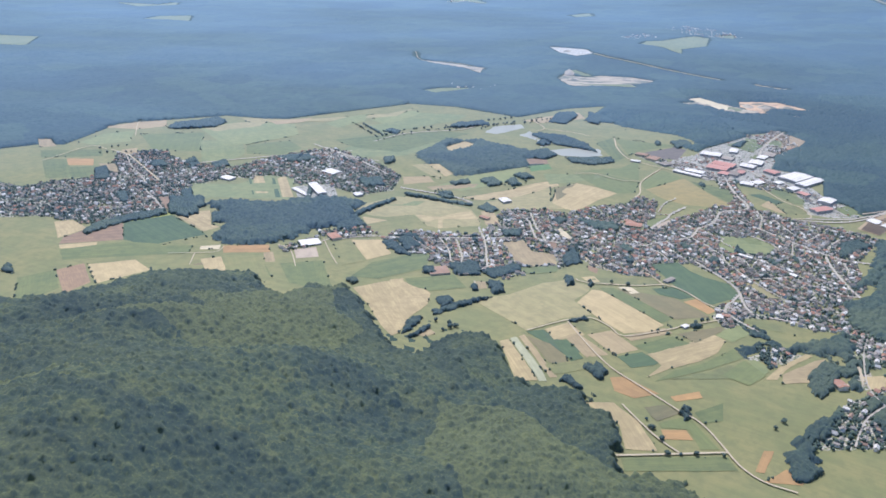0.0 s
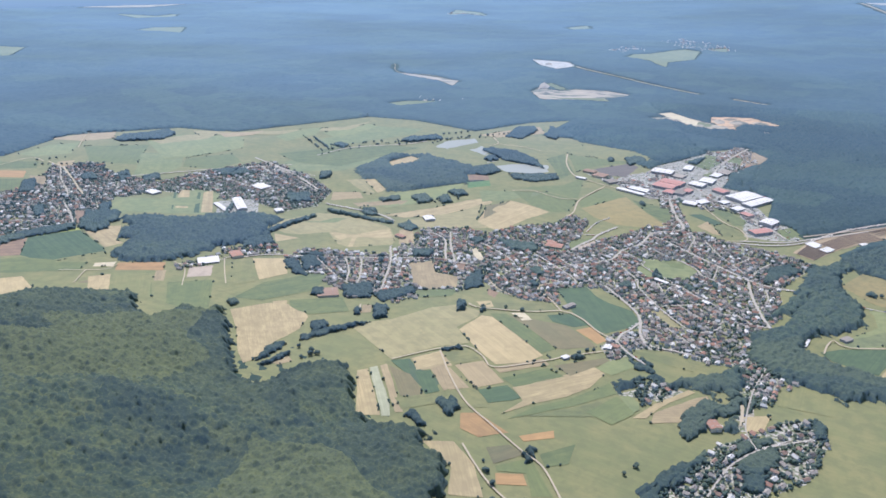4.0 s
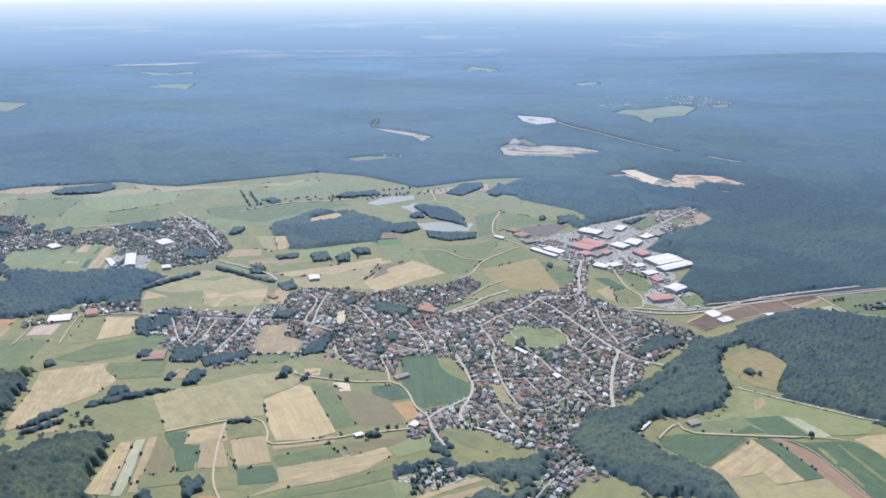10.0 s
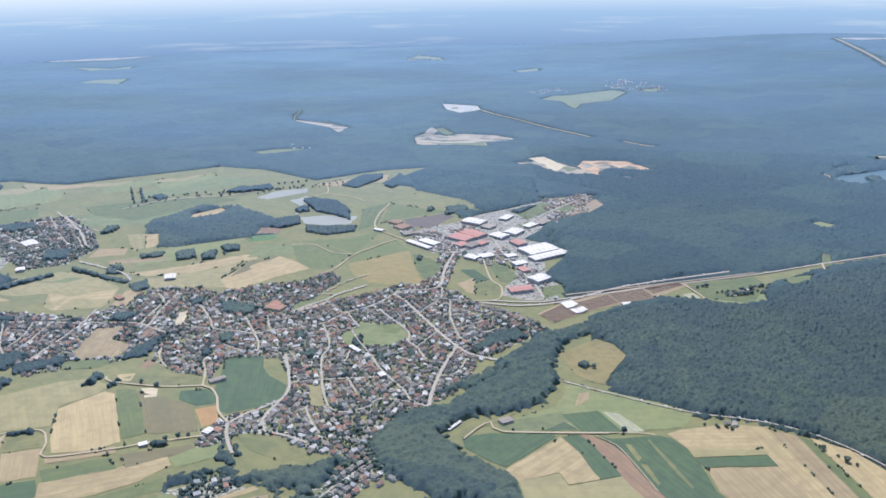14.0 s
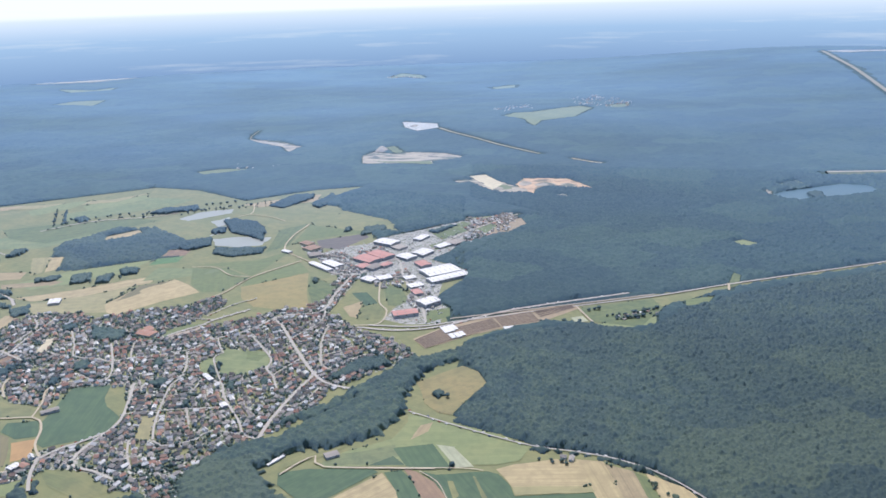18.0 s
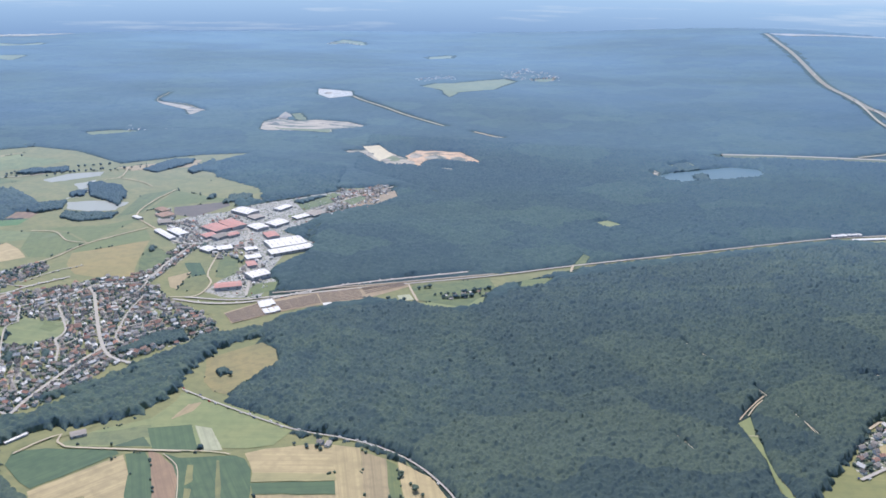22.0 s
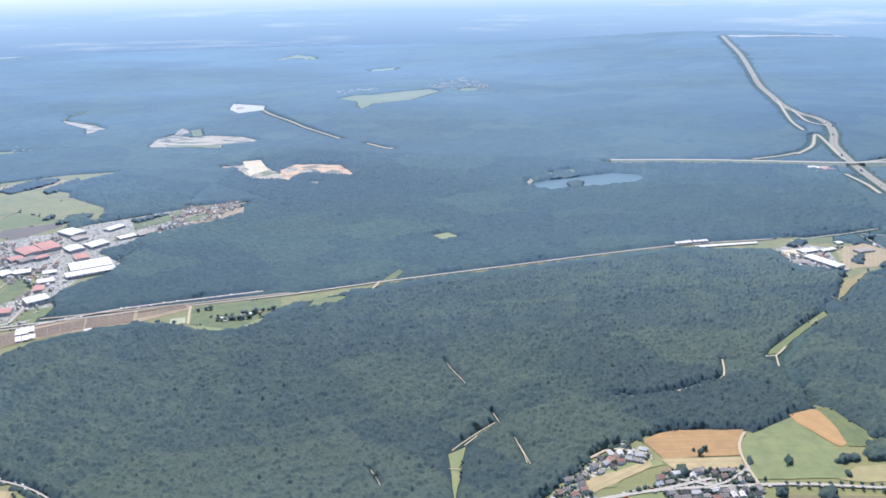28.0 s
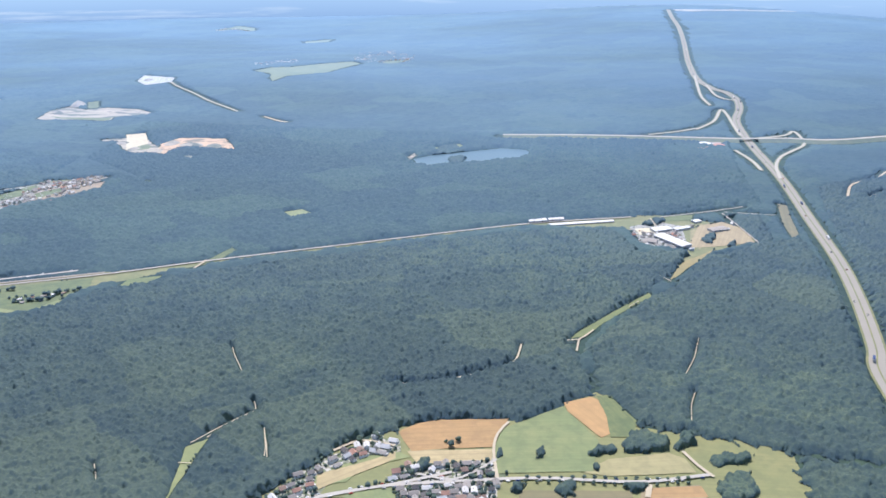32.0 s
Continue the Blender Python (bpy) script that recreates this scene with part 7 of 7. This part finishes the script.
hall(3, "whiteroof", [(-165, 1131), (-153, 1142), (-143, 1121), (-154, 1105)])
hall(2.5, "whiteroof", [(-191, 1052), (-186, 1056), (-175, 1015), (-180, 1011)])
hall(3, "whiteroof", [(-113, 1029), (-104, 1034), (-101, 1023), (-109, 1018)])
hall(1.4, "whiteroof", [(1185, 1234), (1257, 1252), (1257, 1246), (1185, 1228)])
hall(4, "whiteroof", [(1297, 1199), (1309, 1206), (1322, 1166), (1312, 1158)])
hall(3, "whiteroof", [(1294, 1222), (1315, 1230), (1313, 1218), (1296, 1210)])
hall(2.5, "whiteroof", [(1319, 1224), (1337, 1233), (1335, 1226), (1319, 1216)])
hall(2, "whiteroof", [(1345, 1254), (1353, 1259), (1352, 1250), (1344, 1246)])
hall(2.5, "greyroof", [(1357, 1226), (1376, 1236), (1374, 1224), (1356, 1214)])
hall(2.5, "greyroof", [(1282, 1192), (1294, 1186), (1294, 1175), (1282, 1178)])
hall(2, "whiteroof", [(1368, 1228), (1378, 1233), (1376, 1224), (1366, 1219)])
hall(3.5, "whiteroof", [(1433, 1636), (1448, 1645), (1444, 1622), (1431, 1614)])
hall(3.5, "pinkroof", [(1445, 1623), (1464, 1635), (1461, 1610), (1445, 1605)])
hall(3, "whiteroof", [(1162, 1244), (1182, 1250), (1182, 1242), (1163, 1236)])
hall(3, "whiteroof", [(1184, 1250), (1201, 1254), (1202, 1248), (1185, 1244)])
hall(1.2, "whiteroof", [(708, 997), (711, 999), (712, 997), (709, 995)])
hall(1.2, "brownroof", [(717, 1001), (720, 1003), (721, 1001), (717, 999)])
hall(1.2, "greyroof", [(725, 1006), (729, 1008), (730, 1005), (726, 1003)])
hall(1.2, "whiteroof", [(733, 1010), (736, 1011), (737, 1009), (733, 1007)])
hall(1.2, "brownroof", [(740, 1013), (743, 1015), (744, 1013), (741, 1011)])
hall(1.2, "greyroof", [(714, 991), (717, 993), (718, 990), (715, 988)])
hall(1.2, "whiteroof", [(728, 997), (731, 999), (732, 996), (729, 994)])
hall(4, "redroof", [(314, 563), (323, 564), (321, 554), (313, 551)])
hall(4, "redroof", [(1422, 1606), (1458, 1627), (1457, 1601), (1422, 1584)])
hall(2.5, "redroof", [(558, 1287), (576, 1299), (579, 1283), (562, 1271)])
hall(3, "whiteroof", [(313, 564), (319, 569), (322, 555), (317, 551)])
hall(2.5, "whiteroof", [(-301, 1094), (-293, 1105), (-285, 1084), (-292, 1074)])
hall(1.5, "whiteroof", [(530, 959), (534, 960), (542, 948), (538, 945)])
hall(1.5, "whiteroof", [(534, 962), (539, 964), (546, 951), (542, 948)])
hall(1.5, "whiteroof", [(539, 965), (543, 967), (549, 956), (545, 953)])
hall(1.5, "whiteroof", [(540, 942), (544, 944), (550, 935), (546, 932)])
hall(1.5, "whiteroof", [(545, 945), (549, 947), (555, 938), (551, 935)])
hall(1.5, "whiteroof", [(549, 949), (554, 950), (558, 942), (555, 939)])
hall(1.5, "whiteroof", [(594, 963), (604, 967), (605, 961), (596, 958)])
hall(2, "whiteroof", [(215, 647), (220, 650), (223, 647), (218, 643)])
hall(1.5, "whiteroof", [(435, 699), (443, 712), (445, 711), (436, 697)])
hall(2.2, "greyroof", [(473, 716), (482, 721), (484, 715), (476, 709)])

village("town", [(-65, 871), (-47, 901), (47, 886), (78, 969), (79, 1009), (109, 999), (155, 967), (191, 992), (243, 1009), (268, 1043), (286, 1013), (255, 932), (310, 966), (355, 1006), (387, 1001), (418, 987), (451, 948), (495, 927), (516, 890), (482, 854), (452, 818), (436, 758), (403, 724), (386, 686), (375, 658), (341, 655), (310, 675), (292, 676), (261, 669), (261, 698), (295, 713), (296, 761), (270, 813), (223, 793), (227, 765), (190, 770), (161, 792), (153, 819), (133, 787), (95, 769), (69, 748), (14, 779), (-35, 814)])
village("west", [(-176, 836), (-157, 856), (-135, 877), (-142, 892), (-124, 897), (-93, 927), (-70, 883), (-101, 871), (-127, 857), (-147, 833), (-167, 824)])
village("upper", [(397, 1156), (417, 1135), (406, 989), (374, 985)])
village("west", [(-489, 980), (-477, 1012), (-459, 1071), (-489, 1206), (-439, 1229), (-360, 1160), (-305, 1140), (-248, 1204), (-173, 1257), (-94, 1180), (-54, 1116), (-62, 1051), (-103, 1027), (-155, 1068), (-201, 1071), (-293, 1101), (-338, 1050), (-322, 963), (-368, 942), (-411, 903), (-460, 921)])
village("west", [(-460, 1207), (-415, 1223), (-399, 1179), (-437, 1169)])
village("hamlet", [(255, 471), (279, 500), (315, 536), (349, 555), (376, 575), (402, 578), (400, 551), (370, 503), (329, 480)])
village("hamlet", [(271, 617), (283, 623), (296, 617), (299, 604), (281, 587), (271, 577), (266, 587), (270, 605)])
village("hamlet", [(365, 643), (373, 654), (387, 660), (393, 643), (407, 633), (396, 618), (382, 613), (373, 595), (358, 587), (357, 605)])
village("eastvillage", [(1026, 762), (1040, 783), (1059, 804), (1075, 801), (1078, 786), (1058, 781), (1043, 766), (1033, 754)])
village("eastvillage", [(1011, 736), (1033, 754), (1039, 755), (1036, 738)])
village("eastvillage", [(1053, 750), (1078, 760), (1089, 775), (1136, 779), (1137, 745), (1062, 739)])
village("fork", [(251, 675), (280, 702), (278, 663), (257, 649)])
village("northworks", [(437, 1305), (449, 1342), (505, 1375), (584, 1387), (600, 1390), (591, 1314), (547, 1273), (508, 1249)])
village("northworks", [(303, 1244), (319, 1260), (349, 1201), (334, 1187)])
village("farcluster", [(1404, 1622), (1481, 1676), (1469, 1610), (1406, 1585)])
village("eastvillage", [(1078, 772), (1127, 796), (1144, 773), (1116, 704), (1086, 700), (1080, 722), (1073, 746)])
village("eastvillage", [(1006, 737), (1030, 777), (1064, 805), (1067, 788), (1038, 761), (1011, 720)])
village("works", [(347, 1180), (365, 1220), (391, 1178), (419, 1115), (396, 1109)])
village("works", [(421, 1105), (460, 1128), (481, 1061), (445, 1077)])
village("works", [(444, 1205), (484, 1232), (508, 1152), (493, 1099), (469, 1118)])
village("works", [(473, 1098), (506, 1100), (529, 966), (488, 1026)])
village("works", [(385, 1202), (439, 1269), (460, 1283), (444, 1205)])
village("works", [(1268, 1219), (1319, 1232), (1326, 1160), (1283, 1158)])
village("works", [(1338, 1237), (1390, 1251), (1392, 1213), (1345, 1210)])
village("works", [(701, 983), (754, 1013), (760, 999), (708, 975)])
village("works", [(638, 724), (657, 726), (660, 716), (642, 714)])
village("farcluster", [(53, 1760), (73, 1774), (104, 1723), (87, 1711)])
village("works", [(428, 1325), (455, 1356), (500, 1368), (505, 1328), (463, 1312), (438, 1296)])
village("works", [(523, 1344), (584, 1411), (597, 1379), (549, 1331)])
village("farcluster", [(507, 2383), (576, 2488), (625, 2420), (598, 2356), (527, 2330)])
village("farcluster", [(715, 2679), (802, 2772), (884, 2617), (881, 2463), (782, 2439), (730, 2494)])
village("farcluster", [(7, 3468), (59, 3612), (185, 3456), (113, 3386)])
village("farcluster", [(12, 1739), (27, 1785), (119, 1758), (71, 1733)])
village("west", [(-593, 1059), (-554, 1042), (-524, 1068), (-478, 1086), (-456, 1133), (-418, 997), (-458, 991), (-404, 951), (-424, 924), (-488, 931), (-526, 925)])
village("works", [(-341, 1126), (-297, 1128), (-284, 1081), (-319, 1074)])
village("town", [(363, 664), (386, 686), (388, 648), (381, 610), (363, 591), (363, 628)])
village("town", [(366, 629), (378, 648), (394, 654), (400, 640), (387, 625), (379, 603), (368, 602)])
village("works", [(397, 1280), (457, 1347), (476, 1284), (444, 1243), (411, 1254)])
village("works", [(480, 1257), (524, 1273), (552, 1302), (549, 1261), (509, 1221)])
garden_trees()
field_bushes()
parked_cars()

tree_row(7, [(140, 501), (152, 483), (157, 469)])
tree_row(9, [(156, 456), (197, 460)])
tree_row(6, [(440, 855), (454, 871), (467, 883)])
tree_row(4, [(-5, 639), (6, 635), (20, 624)])
tree_row(4, [(-9, 629), (6, 619), (17, 631)])
tree_row(6, [(154, 457), (163, 457), (182, 460)])
tree_row(5, [(147, 503), (152, 487), (156, 476), (164, 462)])
tree_row(5, [(171, 746), (182, 741), (193, 740)])
tree_row(4, [(223, 651), (234, 659), (248, 666)])
tree_row(6, [(9, 1409), (71, 1448), (132, 1475)])
tree_row(6, [(-116, 1356), (-79, 1364), (-43, 1381), (-6, 1397)])
tree_row(5, [(69, 1075), (107, 1083), (122, 1102)])
tree_row(5, [(-11, 1054), (21, 1021), (40, 984)])
tree_row(4, [(198, 1222), (235, 1199), (268, 1210)])
tree_row(3, [(1100, 799), (1107, 800)])
tree_row(3, [(1111, 802), (1115, 802)])
tree_row(5, [(69, 1388), (92, 1423), (139, 1447)])
tree_row(5, [(-28, 1371), (4, 1388), (43, 1414)])
tree_row(5, [(190, 1221), (224, 1211), (262, 1220)])
tree_row(5, [(-529, 1227), (-508, 1240), (-488, 1253)])
tree_row(2, [(700, 998), (726, 1007), (753, 1022)])
tree_row(2, [(708, 990), (738, 1000)])
tree_row(3, [(680, 1011), (696, 1018)])
tree_row(7, [(10, 1371), (59, 1408)])
tree_row(9, [(-109, 1300), (-43, 1355)])
tree_row(6, [(-197, 960), (-153, 956)])
tree_row(6, [(1101, 796), (1119, 799)])
tree_row(7, [(630, 981), (674, 979)])
tree_row(6, [(706, 991), (759, 1012)])
tree_row(6, [(640, 719), (660, 718)])
tree_row(5, [(707, 697), (722, 675), (733, 673)])
tree_row(6, [(550, 814), (563, 808)])
tree_row(6, [(-519, 1205), (-398, 1224)])
tree_row(5, [(-155, 1424), (-104, 1325)])
tree_row(7, [(-105, 1328), (-45, 1362)])
tree_row(6, [(68, 1410), (160, 1439)])
tree_row(6, [(149, 1445), (214, 1480)])
tree_row(7, [(-105, 1566), (-63, 1592)])
tree_row(5, [(1041, 793), (1066, 805)])
tree_row(5, [(236, 488), (255, 506)])
tree_row(3, [(627, 722), (652, 718)])
tree_row(5, [(442, 1769), (397, 1715)])
avenue([(1154, 767), (1187, 769), (1223, 770), (1253, 773)])
avenue([(1153, 763), (1186, 764), (1222, 764), (1252, 769)])


# ---------------------------------------------------------------- solar field, wagons and cars


def solar_block(a, b, c, d, rows):
    """Rows of tilted panels between the edges a-b and d-c of a block."""
    a, b, c, d = (Vector(q) for q in (a, b, c, d))
    for i in range(rows):
        s = (i + 0.5) / rows
        p, q = a.lerp(d, s), b.lerp(c, s)
        mid, along = (p + q) / 2, (q - p)
        half, turn = along.length / 2, math.degrees(math.atan2(along.y, along.x))
        row = new("solar_row")
        row.matrix_world = pose(mid.x, mid.y, 0.75, 0, 0, turn)
        tagged(row, "long row of dark tilted solar panels on steel posts", "solar panels", "rows of the solar field")
        count = max(2, int(2 * half / 9))
        for k in range(count):
            x0, x1 = -half + 2 * half * k / count + 0.15, -half + 2 * half * (k + 1) / count - 0.15
            mesh_object("panel", [(x0, -0.55, 0.5), (x1, -0.55, 0.5), (x1, 0.55, 1.0), (x0, 0.55, 1.0), (x0, -0.55, 0.42), (x1, -0.55, 0.42), (x1, 0.55, 0.92), (x0, 0.55, 0.92)],
                        [(0, 1, 2, 3), (7, 6, 5, 4), (0, 4, 5, 1), (2, 6, 7, 3), (1, 5, 6, 2), (3, 7, 4, 0)], PANEL, row)
            mesh_object("post", *box((x0 + x1) / 2 - 0.06, (x0 + x1) / 2 + 0.06, -0.06, 0.06, -0.6, 0.7), WALLS["metal"], row)


def vehicle(kind, paint):
    w = 0.62 if kind == "car" else 0.8
    if kind == "car":
        ob = mesh_object("car", *box(-1.35, 1.35, -w, w, 0.2, 0.62), PAINT[paint])
        mesh_object("cabin", [(-0.85, -w, 0.62), (0.75, -w, 0.62), (0.75, w, 0.62), (-0.85, w, 0.62), (-0.6, -0.5, 0.98), (0.35, -0.5, 0.98), (0.35, 0.5, 0.98), (-0.6, 0.5, 0.98)],
                    [(0, 1, 5, 4), (1, 2, 6, 5), (2, 3, 7, 6), (3, 0, 4, 7), (4, 5, 6, 7)], GLASS, ob)
        axles = (-0.85, 0.85)
    else:
        ob = mesh_object("lorry", *box(-4.2, 2.6, -w, w, 0.6, 2.4), PAINT[paint])
        mesh_object("cab", *box(2.75, 4.0, -w, w, 0.35, 2.1), PAINT["silver"], ob)
        axles = (-3.2, -2.4, 2.0, 3.4)
    for x in axles:
        for s in (-1, 1):
            bm = bmesh.new()
            bmesh.ops.create_cone(bm, segments=10, cap_ends=True, radius1=0.24, radius2=0.24, depth=0.16, matrix=Matrix.Translation((x, s * (w - 0.05), 0.24)) @ Matrix.Rotation(math.pi / 2, 4, "X"))
            me = bpy.data.meshes.new("wheel")
            bm.to_mesh(me)
            bm.free()
            me.materials.append(RUBBER)
            wheel = new("wheel", me)
            wheel.parent = ob
            mesh_object("rim", *box(x - 0.1, x + 0.1, s * (w + 0.03) - 0.02, s * (w + 0.03) + 0.02, 0.14, 0.34), PAINT["silver"], wheel)
    if kind == "car":
        return tagged(ob, f"{paint} passenger car on the road", "car", "cars on the motorway")
    return tagged(ob, f"{paint} box lorry on the motorway", "lorry", "lorries on the motorway")


def traffic():
    width, line, _ = next(r for r in ROADS if r[2] == "motorway")
    steps = [math.hypot(x1 - x0, y1 - y0) for (x0, y0), (x1, y1) in zip(line, line[1:])]
    total = sum(steps)
    masters = [vehicle("car", "white"), vehicle("lorry", "white"), vehicle("car", "dark"), vehicle("car", "red"), vehicle("lorry", "blue"), vehicle("car", "silver")]
    for n in range(34):
        far = total * (0.30 + 0.68 * (n + rng.uniform(0.1, 0.9)) / 34)
        k = 0
        while k < len(steps) - 1 and far > steps[k]:
            far -= steps[k]
            k += 1
        (x0, y0), (x1, y1) = line[k], line[k + 1]
        s, a = far / steps[k], math.atan2(y1 - y0, x1 - x0)
        side = (1 if n % 2 else -1) * (2.2 if n % 3 else 4.4)
        x, y = x0 + (x1 - x0) * s - side * math.sin(a), y0 + (y1 - y0) * s + side * math.cos(a)
        m = pose(x, y, float(height(x, y)) + 0.98, 0, 0, math.degrees(a) + (180 if n % 2 else 0))
        if n < len(masters):
            masters[n].matrix_world = m
        else:
            copy_thing(masters[int(rng.integers(0, len(masters)))], m)


solar_block((509, 927), (533, 956), (548, 932), (523, 909), 9)
solar_block((547, 960), (582, 986), (592, 964), (560, 942), 8)
solar_block((583, 988), (621, 1006), (631, 980), (593, 964), 8)
solar_block((623, 1008), (664, 1025), (667, 1019), (631, 990), 4)
traffic()
